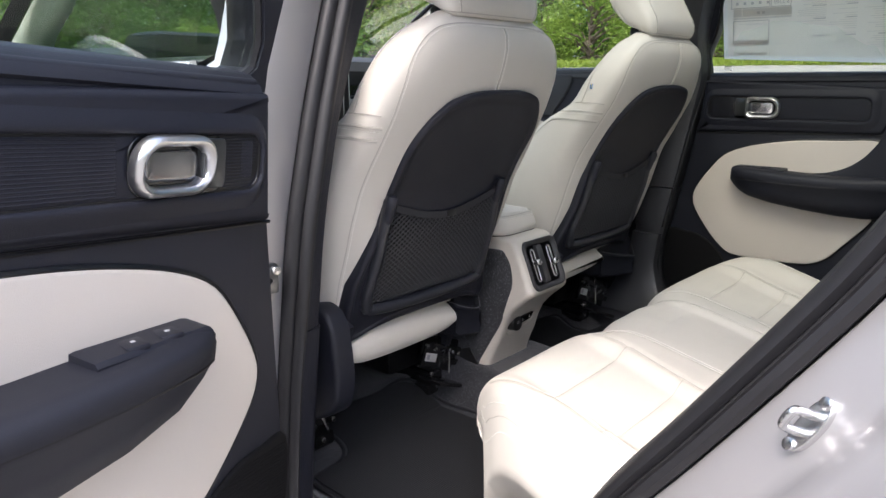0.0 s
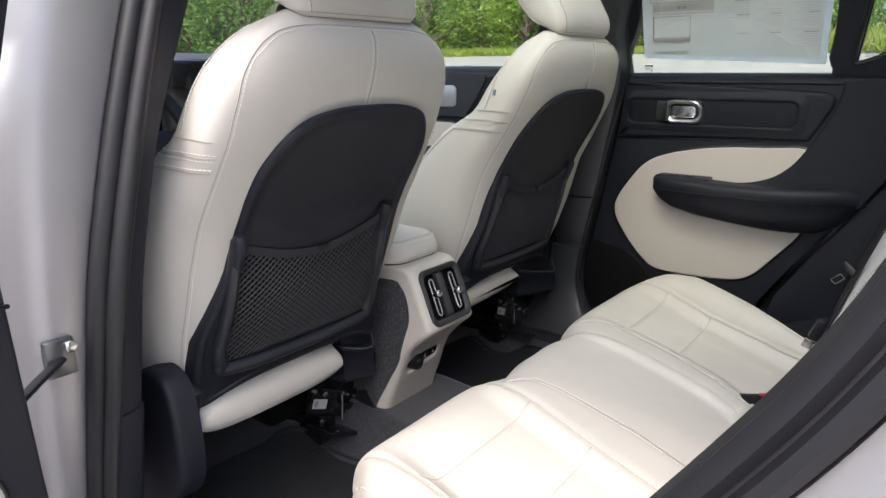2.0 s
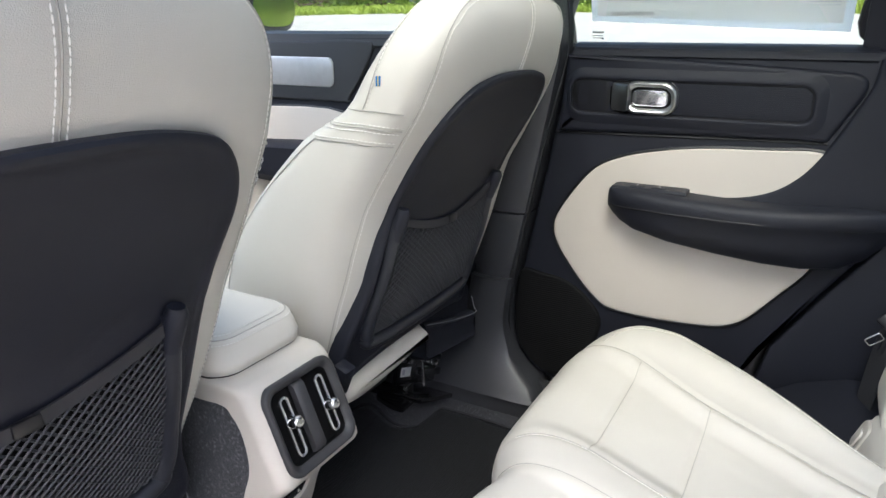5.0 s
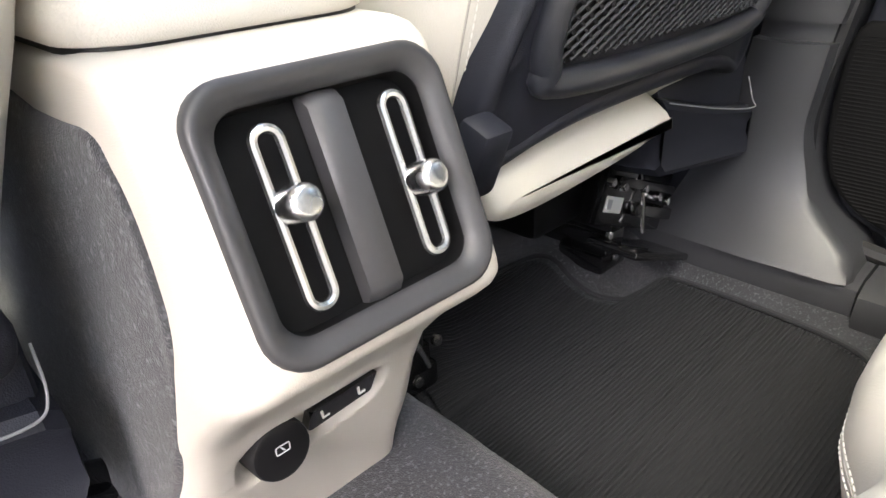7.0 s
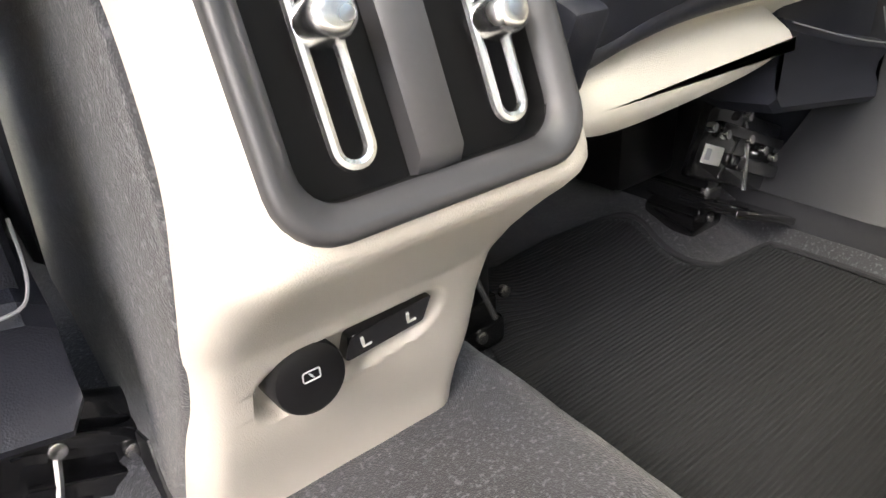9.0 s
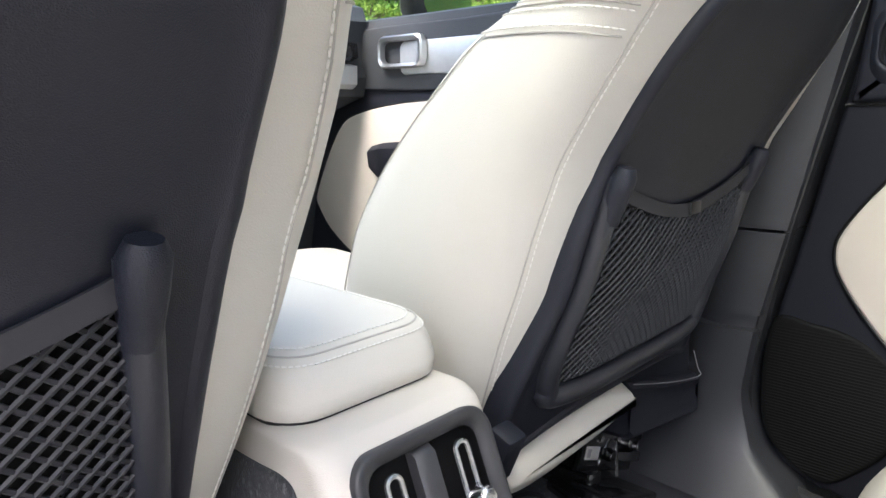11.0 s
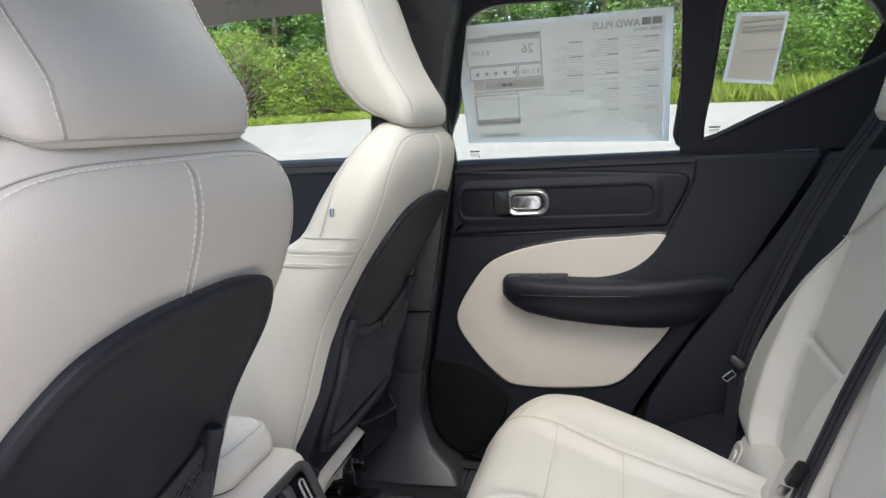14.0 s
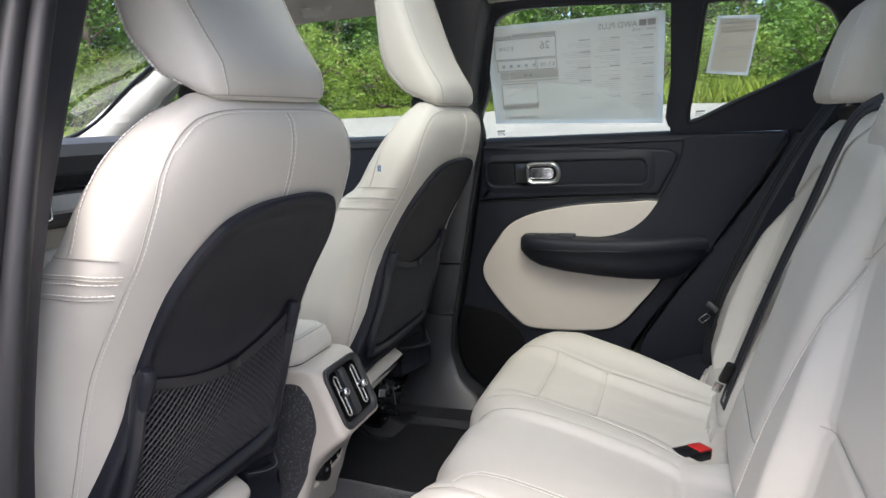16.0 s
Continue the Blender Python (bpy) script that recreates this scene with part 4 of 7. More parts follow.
    # outer and inner side shields
    for s in (-1, 1):
        inner = s * (cx - CX) < 0
        bm = slab([(p.x, p.y) for p in curve([(0.02, 0.60, 0), (0.025, 0.70, 0), (0.045, 0.745, 0), (0.09, 0.755, 0), (0.14, 0.73, 0), (0.25, 0.64, 0), (0.5, 0.60, 0), (0.7, 0.58, 0), (0.72, 0.52, 0), (0.5, 0.49, 0), (0.2, 0.50, 0), (0.06, 0.545, 0)], 4, True)], lambda u, v, h, s=s: Vector((cx + s * ((0.178 if inner else 0.222) + h), u + (0.15 if inner else 0.02 if driver else 0.17), v - (0.05 if inner else 0.0))), 0.025 if inner else 0.042, 0.008 if inner else 0.012, steps=4)
        part("side_shield", bm, CHAR, root, "charcoal plastic seat side shield")
    # recliner cover beside the roll, with a pale wire along its top edge
    x0, x1 = cx + roll_end + 0.004, cx + (0.216 if driver else 0.284)
    d1, d2 = (0.018, 0.024) if driver else (0.030, 0.050)
    rings = []
    for y, zt, zb in ((0.098, 0.650, 0.600), (0.094, 0.658, 0.592), (0.10, 0.666, 0.585), (0.15, 0.672, 0.58), (0.17, 0.67, 0.585)):
        rings.append([Vector((x0, y, zt)), Vector((lerp(0.5, x0, x1), y, zt - d1)), Vector((x1 - 0.01, y, zt - d2)), Vector((x1, y + 0.004, zt - d2 - 0.008)), Vector((x1, y + 0.004, zb - (0.0 if driver else 0.02))), Vector((x1 - 0.008, y, zb - (0.012 if driver else 0.032))), Vector((x0 + 0.01, y, zb)), Vector((x0, y, zb + 0.01))])
    cover = part("recliner_cover", loft(rings), CHAR2, root, "charcoal plastic recliner cover", seams=30)
    part("edge_wire", tube(curve([(x0 + 0.004, 0.094, 0.663), (lerp(0.5, x0, x1), 0.090, 0.665 - d1), (x1 - 0.014, 0.092, 0.665 - d2), (x1 - 0.004, 0.099, 0.672 - d2), (x1 - 0.002, 0.108, 0.696 - d2)], 5), 0.0008, 6), INKD, cover, "thin pale wire")
    part("recliner_housing", box((x0 + 0.012, 0.110, 0.590), (x1 - 0.004, 0.165, 0.706 - d1), 0.010), CHAR2, root, "charcoal plastic recliner housing")
    # rails, brackets and the motor under the seat
    for s in (-1, 1):
        rail = part("seat_rail", box((cx + s * 0.175 - 0.02, 0.20, 0.425), (cx + s * 0.175 + 0.02, 0.74, 0.458), 0.004), PIANO, root, "black steel seat rail")
        part("rail_bracket", box((cx + s * 0.175 - 0.012, 0.20, 0.455), (cx + s * 0.175 + 0.012, 0.36, 0.60), 0.004), BLACK, rail)
        part("rail_foot", box((cx + s * 0.175 - 0.03, 0.20, 0.402), (cx + s * 0.175 + 0.03, 0.27, 0.432), 0.006), PIANO, rail)
        for q in range(3):
            part("bolt", disc((cx + s * 0.175 - 0.024 + 0.024 * q, 0.198 if q != 1 else 0.202, 0.46 if q != 1 else 0.42), (0, -1, 0.2), 0.006, 0.005, 12, 0.001), STEEL, rail)
        part("linkage", tube(curve([(cx + s * 0.19, 0.20, 0.58), (cx + s * 0.20, 0.185, 0.52), (cx + s * 0.185, 0.17, 0.46)], 5), 0.0025, 6), STEEL, rail)
    part("cross_tube", tube([(cx - 0.17, 0.30, 0.545), (cx + 0.17, 0.30, 0.545)], 0.013, 10), BLACK, root)
    part("seat_motor", box((cx + 0.05, 0.235, 0.475), (cx + 0.15, 0.33, 0.56), 0.01), BLACK, root, "black seat motor housing")
    slant = Matrix.Translation((cx + 0.160, 0.190, 0.503)) @ Matrix.Rotation(radians(22), 4, "Y")
    plate = part("side_plate", box((-0.05, -0.002, -0.03), (0.12, 0.010, 0.05), 0.004, m=slant), PIANO, root, "glossy black seat bracket")
    part("bracket_rib", box((-0.03, -0.012, 0.022), (0.115, 0.0, 0.034), 0.003, m=slant), PIANO, plate)
    part("bracket_rib", box((0.02, -0.014, -0.012), (0.12, 0.0, 0.004), 0.003, m=slant), PIANO, plate)
    part("bracket_foot", box((-0.02, -0.05, -0.058), (0.13, 0.02, -0.048), 0.003, m=slant), PIANO, plate)
    part("paper_label", box((-0.040, -0.0036, -0.012), (0.000, -0.0022, 0.008), 0.0004, m=slant), WHITE, plate, "white printed part label")
    part("label_print", box((-0.036, -0.0042, -0.008), (-0.026, -0.0037, 0.004), 0, m=slant), INK, plate)
    for x, z in ((0.122, 0.545), (0.2, 0.512), (0.235, 0.49), (0.19, 0.54), (0.26, 0.475), (0.15, 0.53)):
        part("bolt", disc((cx + x, 0.184, z), (0, -1, 0.15), 0.0055, 0.008, 12, 0.0015), STEEL, plate)
    return root


LSEAT, RSEAT = -0.306, 0.393
front_seat(LSEAT)
front_seat(RSEAT)

# ---- rear bench ----
bench = thing("rear_seat", (CX, -0.4, 0.5), "blond leather rear bench seat with quilted seams", "car seat")
BX0, BX1 = -0.625, 0.70


# seams of the bench: (distance behind the front, across from the middle)
RIDGE_STITCH = [(0.16, 0.188), (0.23, 0.186), (0.30, 0.177), (0.42, 0.133), (0.515, 0.083), (0.58, 0.036), (0.66, -0.03)]
RIDGE_FOLD = [(0.16, 0.13), (0.22, 0.126), (0.31, 0.110), (0.42, 0.078), (0.51, 0.040), (0.557, 0.008), (0.66, -0.06)]
OUTER_STITCH = [(0.218, 0.50), (0.232, 0.535), (0.25, 0.557), (0.29, 0.565), (0.34, 0.555), (0.40, 0.515), (0.475, 0.470), (0.585, 0.37), (0.66, 0.31)]
OUTER_FOLD = [(0.16, 0.512), (0.28, 0.473), (0.41, 0.388), (0.516, 0.338), (0.58, 0.305), (0.66, 0.27)]
NEAR_STITCH = [(0.242, -0.180), (0.251, -0.154), (0.277, -0.139), (0.32, -0.141), (0.38, -0.152), (0.474, -0.178), (0.539, -0.204), (0.66, -0.25)]
NEAR_FOLD = [(0.16, -0.172), (0.20, -0.178), (0.31, -0.200), (0.42, -0.243), (0.55, -0.288), (0.66, -0.31)]
SIDE_FOLD = [(0.16, -0.455), (0.236, -0.470), (0.312, -0.487), (0.40, -0.517), (0.45, -0.533), (0.49, -0.55), (0.66, -0.59)]
SIDE_STITCH = [(0.16, -0.46), (0.20, -0.495), (0.244, -0.52), (0.354, -0.5625), (0.43, -0.590), (0.485, -0.606), (0.66, -0.635)]


def bench_z(x, ys, y=None):
    """Top of the cushion: two sunken quilted seats, ridges beside the middle, bolsters at the sides."""
    y = ys if y is None else y
    u, v, d = abs(x - CX), narrow(x, y) - CX, max(-y, 0.16)
    f = 1 - math.exp(-max(-0.155 - ys, 0) / 0.030)
    z = 0.60 + 0.062 * f
    z -= 0.035 * min(max((-0.25 - ys) / 0.4, 0), 1)
    ramp = min(max((-0.18 - ys) / 0.1, 0), 1)
    a, b, c, e = table(d, RIDGE_STITCH), table(d, RIDGE_FOLD), table(d, OUTER_FOLD), table(d, NEAR_STITCH)
    g, h, k = table(d, NEAR_FOLD), table(d, SIDE_FOLD), table(d, SIDE_STITCH)
    seat = max(ease((v - a) / 0.05) * ease((c - v) / 0.05), ease((v - h) / 0.05) * ease((g - v) / 0.05))
    middle = ease((v - e) / 0.022) * ease((b - v) / 0.022)
    z += 0.014 - ramp * (0.016 * seat + 0.013 * middle)
    z += 0.018 * math.exp(-((u - 0.56) / 0.06) ** 2) * min(max((-0.2 - ys) / 0.12, 0), 1)
    for line, deep in ((a, 0.0025), (b, 0.0022), (c, 0.0032), (e, 0.002), (g, 0.0028), (h, 0.003), (k, 0.002)):
        if abs(v - line) < 0.02:
            z -= deep * math.exp(-((v - line) / 0.0075) ** 2)
    for lo, hi, rows in ((a, c, (-0.295, -0.417)), (h, g, (-0.307, -0.436))):
        if lo < v < hi:
            for yl in rows:
                z -= 0.003 * math.exp(-((y - yl) / 0.0065) ** 2)
    # the middle seat turns up towards the backrest, between the buckles
    rise = ease((v + 0.19) / 0.02) * ease((0.02 - v) / 0.02)
    z += rise * (0.34 * max(-0.574 - y, 0) - 0.003 * math.exp(-((y + 0.570) / 0.006) ** 2))
    edge = max(u - 0.585, 0) / 0.08
    z -= 0.11 * edge ** 2.4
    return z + 0.002 * noise.noise((x * 9, y * 9, 3)) + 0.0005 * noise.noise((x * 31, y * 24, 8)) * ramp


NEAR_SIDE = [(0.16, 0.478), (0.20, 0.508), (0.25, 0.538), (0.35, 0.578), (0.48, 0.618), (0.66, 0.648)]
FAR_SIDE = [(0.16, 0.57), (0.20, 0.62), (0.26, 0.652), (0.33, 0.640), (0.39, 0.600), (0.46, 0.545), (0.53, 0.474), (0.595, 0.402), (0.66, 0.345)]


def narrow(x, y):
    """The bench draws in towards its front corners and behind its far bolster."""
    u = x - CX
    if u > 0.20:
        return CX + 0.20 + (u - 0.20) * (smooth_table(-y, FAR_SIDE) - 0.20) / 0.4625
    if u > -0.45:
        return x
    return CX - (0.45 + (-u - 0.45) * (smooth_table(-y, NEAR_SIDE) - 0.45) / 0.2125)


def widen(x, y):
    """The way back from narrow()."""
    u = x - CX
    if u > 0.20:
        return CX + 0.20 + (u - 0.20) * 0.4625 / (smooth_table(-y, FAR_SIDE) - 0.20)
    if u > -0.45:
        return x
    return CX - (0.45 + (-u - 0.45) * 0.2125 / (smooth_table(-y, NEAR_SIDE) - 0.45))


def bench_front(x):
    u = abs(x - CX)
    return -0.158 - 0.03 * math.exp(-((u - 0.12) / 0.05) ** 2) * 0.9 - 0.02 * math.exp(-(u / 0.1) ** 2) - 0.5 * max(u - 0.5, 0) ** 1.5 - 0.5 * max(CX - x - 0.42, 0) ** 1.6


def flanks(row):
    """Closes a row of the cushion down its two sides."""
    a, b = row[0], row[-1]
    tuck = ((0.18, 0.128), (0.135, 0.122), (0.090, 0.104), (0.052, 0.074), (0.023, 0.038), (0.006, 0.012))
    return [Vector((a.x + i, a.y, a.z - d)) for i, d in tuck] + row + [Vector((b.x - i, b.y, b.z - d)) for i, d in tuck[::-1]]


xs, ts = span(BX0, BX1, 330), span(0, 1, 150)
rings = []
for t in ts:
    row = []
    for x in xs:
        f0 = bench_front(x)
        y = lerp(t ** 1.15, f0, -0.665)
        row.append(Vector((narrow(x, y), y, bench_z(x, y + (-0.158 - f0), y))))
    rings.append(flanks(row))
skirt = []
for dz, dy, pull in ((0.185, 0.17, 0.15), (0.178, 0.12, 0.11), (0.163, 0.075, 0.073), (0.142, 0.04, 0.043), (0.115, 0.015, 0.032), (0.088, 0.001, 0.016), (0.06, -0.006, 0.005), (0.03, -0.007, 0.0), (0.012, -0.004, 0.0)):
    row = []
    for x in xs:
        u = x - CX
        row.append(Vector((narrow(x, bench_front(x)) - math.copysign(pull * ease((abs(u) - 0.38) / 0.25), u), bench_front(x) - dy, bench_z(x, -0.158, bench_front(x)) - dz)))
    skirt.append(flanks(row))
part("cushion", loft(skirt + rings, closed=False), LEATHER, bench, seams=75)
runs, welts = [], []


def on_bench(v, y, lift):
    x = widen(CX + v, y)
    return Vector((CX + v, y, bench_z(x, y + (-0.158 - bench_front(x)), y) + lift))


for line, shift, th, y1 in ((RIDGE_STITCH, 0, 0, 0.58), (RIDGE_STITCH, -0.004, 1, 0.58), (RIDGE_FOLD, 0, 0, 0.57), (OUTER_STITCH, 0, 0, 0.63), (OUTER_STITCH, -0.004, 1, 0.63), (OUTER_FOLD, 0, 0, 0.62), (NEAR_STITCH, 0, 0, 0.62), (NEAR_STITCH, 0.005, 1, 0.62), (NEAR_STITCH, -0.005, 1, 0.62), (NEAR_FOLD, 0, 0, 0.60), (SIDE_FOLD, 0, 0, 0.62), (SIDE_FOLD, 0.005, 1, 0.62), (SIDE_STITCH, 0, 0, 0.63), (SIDE_STITCH, 0.006, 1, 0.63), (SIDE_STITCH, -0.006, 1, 0.63)):
    ln = [on_bench(smooth_table(q, line, 0.006) + shift, -q, 0.0016 if th else 0.0010) for q in span(max(line[0][0], 0.19), y1, 70)]
    (runs if th else welts).append(ln)
for lo, hi, rows in ((RIDGE_STITCH, OUTER_FOLD, (0.295, 0.417)), (SIDE_FOLD, NEAR_FOLD, (0.307, 0.436))):
    for q in rows:
        welts.append([on_bench(v, -q, 0.001) for v in span(table(q, lo) + 0.002, table(q, hi) - 0.002, 40)])
for th, dz in ((0, 0.052), (1, 0.057), (1, 0.047)):
    ln = [Vector((narrow(x, bench_front(x)), bench_front(x) + 0.0065, bench_z(x, -0.158, bench_front(x)) - dz)) for x in xs[16:] if x < CX + 0.44]
    (runs if th else welts).append(ln)
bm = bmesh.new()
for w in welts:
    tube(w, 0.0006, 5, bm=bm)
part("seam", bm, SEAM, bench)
part("stitching", stitches(runs, 0.0056), THREAD, bench)
part("seat_base", box((-0.44, -0.66, 0.36), (0.55, -0.31, 0.50), 0.02), CARPET, bench, "dark carpeted seat base")

part("arch_trim", loft([[Vector((x, y, z)) for x, z in ((0.735, 0.40), (x0, 0.40), (x0 - 0.004, zt - 0.03), (x0 + 0.012, zt - 0.006), (x0 + 0.04, zt), (0.735, zt + 0.004))] for y, x0, zt in ((-0.40, 0.66, 0.47), (-0.46, 0.61, 0.53), (-0.53, 0.53, 0.575), (-0.60, 0.46, 0.60), (-0.70, 0.42, 0.61))]), CHAR2, bench, "charcoal trim beside the bench")

# ---- rear backrest ----
rear = bench


def rest_y(z):
    return -0.662 - 0.31 * (z - 0.65)


REST_OUT = [(0.64, 0.60), (0.67, 0.645), (0.70, 0.66), (0.78, 0.662), (0.85, 0.642), (0.93, 0.60), (1.0, 0.55), (1.06, 0.517), (1.13, 0.50), (1.19, 0.482)]
FOLD_W = [(0.64, 0.170), (0.75, 0.150), (0.845, 0.118), (0.93, 0.070), (0.985, 0.036), (1.02, 0.014), (1.06, 0.012)]


def rest_front(x, z):
    """Face of the backrest: bolsters stand forward beside tapering sunken panels; the middle panel is proud."""
    y = rest_y(z)
    if -0.0965 < x < 0.1705:
        e = min(x + 0.0965, 0.1705 - x)
        y += 0.030 - 0.012 * max(1 - e / 0.05, 0) ** 2 - 0.010 * ease((z - 0.98) / 0.12)
        return y - 0.0035 * math.exp(-((z - 0.756 - 0.03 * (x - 0.04)) / 0.006) ** 2)
    q = x if x > 0 else 2 * CX - x  # mirrored on to one side
    wi, wo = q - 0.172, smooth_table(z, REST_OUT, 0.03) - q
    fold = smooth_table(z, FOLD_W, 0.03)
    high = smooth_table(z, [(0.64, 0.034), (0.80, 0.036), (0.90, 0.026), (1.0, 0.012), (1.06, 0.004), (1.2, 0.0)], 0.03)
    for w in (wi, wo):
        k = ease((fold + 0.006 - w) / 0.040)
        y += high * k
        if z < 1.03:
            y -= 0.0035 * math.exp(-((w - fold - 0.004) / 0.007) ** 2)
    inner = min(wi, wo)
    top = 1.022 + 0.078 * ease(inner / 0.13)
    if z < top + 0.03:
        y -= 0.010 * ease((inner - fold) / 0.02) * ease((top + 0.004 - z) / 0.016)
    if inner > 0.01:
        y -= 0.0035 * math.exp(-((z - top) / 0.006) ** 2)
    if inner > fold:
        y -= 0.0045 * math.exp(-((z - 0.848) / 0.0065) ** 2)
    return y + 0.0012 * noise.noise((x * 14, z * 14, 5))


def rest_block(edge0, edge1, name, z0=0.645, z1=1.20, k=130):
    rings = []
    for z in span(z0, z1, 150):
        x0, x1 = edge0(z), edge1(z)
        tz, bz = (z - z0) / (z1 - z0), (z - z0) / 0.03
        shrink = 0.03 * max(tz - 0.86, 0) / 0.14
        row = []
        for i in range(k + 1):
            x = lerp(i / k, x0, x1)
            e = min(x - x0, x1 - x)
            rnd = 0.032 * (1 - math.sqrt(max(1 - (1 - min(e / 0.032, 1)) ** 2, 0)))
            top = 0.07 * (1 - math.sqrt(max(1 - (max(tz - 0.9, 0) / 0.1) ** 2, 0)))
            low = 0.02 * (1 - math.sqrt(max(1 - (1 - min(bz, 1)) ** 2, 0)))
            xx = lerp(i / k, x0 + shrink, x1 - shrink)
            row.append(Vector((xx, rest_front(x, z) - rnd - top - low, z)))
        back_y = rest_y(z) - 0.12
        rings.append(row + [Vector((x1 - shrink, back_y, z)), Vector((x0 + shrink, back_y, z))])
    return part(name, loft(rings), LEATHER, rear, seams=70)


rest_block(lambda z: 0.172, lambda z: smooth_table(z, REST_OUT, 0.03), "rest_panel")
rest_block(lambda z: 2 * CX - smooth_table(z, REST_OUT, 0.03), lambda z: -0.098, "rest_panel")
rest_block(lambda z: -0.095, lambda z: 0.169, "rest_panel", 0.66, 1.19, 70)
runs, welts = [], []


def on_rest(q, z, side, lift=0.001):
    x = q if side > 0 else 2 * CX - q
    return Vector((x, rest_front(x, z) + lift, z))


for s in (-1, 1):
    # stitched edges of the bolsters, the creases at their upper ends, and the panels' cross seams
    for shift, th in ((0.0, 0), (0.006, 1)):
        (runs if th else welts).append([on_rest(0.196 + shift, z, s, 0.0016 if th else 0.0009) for z in span(0.70, 1.018, 60)])
        (runs if th else welts).append([on_rest(smooth_table(z, REST_OUT, 0.03) - 0.026 - shift, z, s, 0.0016 if th else 0.0009) for z in span(0.72, 1.03, 60)])
    for z in (0.848,):
        a, b = 0.172 + smooth_table(z, FOLD_W, 0.03), smooth_table(z, REST_OUT, 0.03) - smooth_table(z, FOLD_W, 0.03)
        welts.append([on_rest(q, z, s) for q in span(a, b, 30)])
    for lo in (0, 1):
        ln = []
        for t in span(0.012, 0.15, 24):
            zt = 1.022 + 0.078 * ease(t / 0.13)
            ln.append(on_rest(0.172 + t if lo == 0 else smooth_table(zt, REST_OUT, 0.03) - t, zt, s))
        welts.append(ln)
welts.append([Vector((x, rest_front(x, 0.756 + 0.03 * (x - 0.04)) + 0.001, 0.756 + 0.03 * (x - 0.04))) for x in span(-0.07, 0.145, 30)])
bm = bmesh.new()
for w in welts:
    tube(w, 0.0007, 5, bm=bm)
part("seam", bm, SEAM, rear)
part("stitching", stitches(runs, 0.0056), THREAD, rear)


for x0, x1 in ((0.172, 0.568), (2 * CX - 0.568, -0.098)):
    rings = []
    for x in span(x0, x1, 40):
        outer = x1 - x if x1 > 0 else x - x0
        e = 1 - math.sqrt(max(1 - (1 - min(outer / 0.045, 1)) ** 2, 0))
        rings.append([Vector((x, y - 0.05 * e, z - (0.03 * e if z > 0.6 else 0))) for y, z in ((-0.70, 0.54), (-0.600, 0.54), (-0.606, 0.58), (-0.613, 0.61), (-0.620, 0.63), (-0.629, 0.648), (-0.642, 0.660), (-0.66, 0.666), (-0.70, 0.668))])
    part("rest_ledge", loft(rings), LEATHER, rear, "padded blond ledge below the backrest", seams=60)


def rear_headrest(cx, z0, h, fwd=0.0, half=0.126):
    rings = []
    for t, w, yr, yf in ((0, 0.10, -0.985, -0.905), (0.02, 0.118, -1.0, -0.89), (0.1, 0.125, -1.01, -0.885), (0.5, 0.126, -1.02, -0.905), (0.8, 0.120, -1.02, -0.925), (0.93, 0.108, -1.01, -0.94), (0.99, 0.085, -1.0, -0.955), (1, 0.06, -0.99, -0.965)):
        rings.append(superring(cx, (yr + yf) / 2 + 0.085 + fwd, z0 + h * t, w * half / 0.126, (yf - yr) / 2, 3.6, 40))
    hd = part("headrest", loft(rings), LEATHER, rear, "blond leather rear headrest", seams=80)
    runs, prof = [], ((0, 0.10, -0.985, -0.905), (0.02, 0.118, -1.0, -0.89), (0.1, 0.125, -1.01, -0.885), (0.5, 0.126, -1.02, -0.905), (0.8, 0.120, -1.02, -0.925), (0.93, 0.108, -1.01, -0.94), (0.99, 0.085, -1.0, -0.955))
    for s in (-1, 1):
        for dx in (0.0, 0.006):
            ln = []
            for t in span(0.04, 0.88, 30):
                w, yr, yf = (table(t, [(p[0], p[i]) for p in prof]) for i in (1, 2, 3))
                r = (0.088 + dx) / 0.126
                ln.append(Vector((cx + s * r * half, (yr + yf) / 2 + 0.0862 + fwd + (yf - yr) / 2 * (1 - (r * 0.126 / w) ** 3.6) ** (1 / 3.6), z0 + h * t)))
            runs.append(ln)
    part("stitching", stitches(runs), THREAD, hd)
    for s in (-1, 1):
        part("post", tube([(cx + s * 0.06, -0.865, z0 + 0.02), (cx + s * 0.06, -0.855, z0 - 0.08)], 0.006, 8), STEEL, hd)
    part("post_cover", box((cx - 0.075, -0.905, z0 - 0.05), (cx + 0.075, -0.845, z0 - 0.005), 0.012), BLACK, hd)


rear_headrest(0.395, 1.212, 0.18)
rear_headrest(-0.008, 1.130, 0.15, 0.0, 0.092)
rear_headrest(-0.32, 1.212, 0.18)

# ---- centre console ----
CC = 0.029  # the console stands a little left of the centre line
console = thing("centre_console", (CC, 0.1, 0.47), "blond centre console with dark rear air vents", "car console")


def vent_at(u, v, h=0.0):
    """Across, up the slanting vent face, and out of it."""
    n = Vector((0, -0.925, 0.38))
    return Vector((CC + u, 0.0065, 0.7355)) + Vector((0, 0.38, 0.925)) * v + n * h


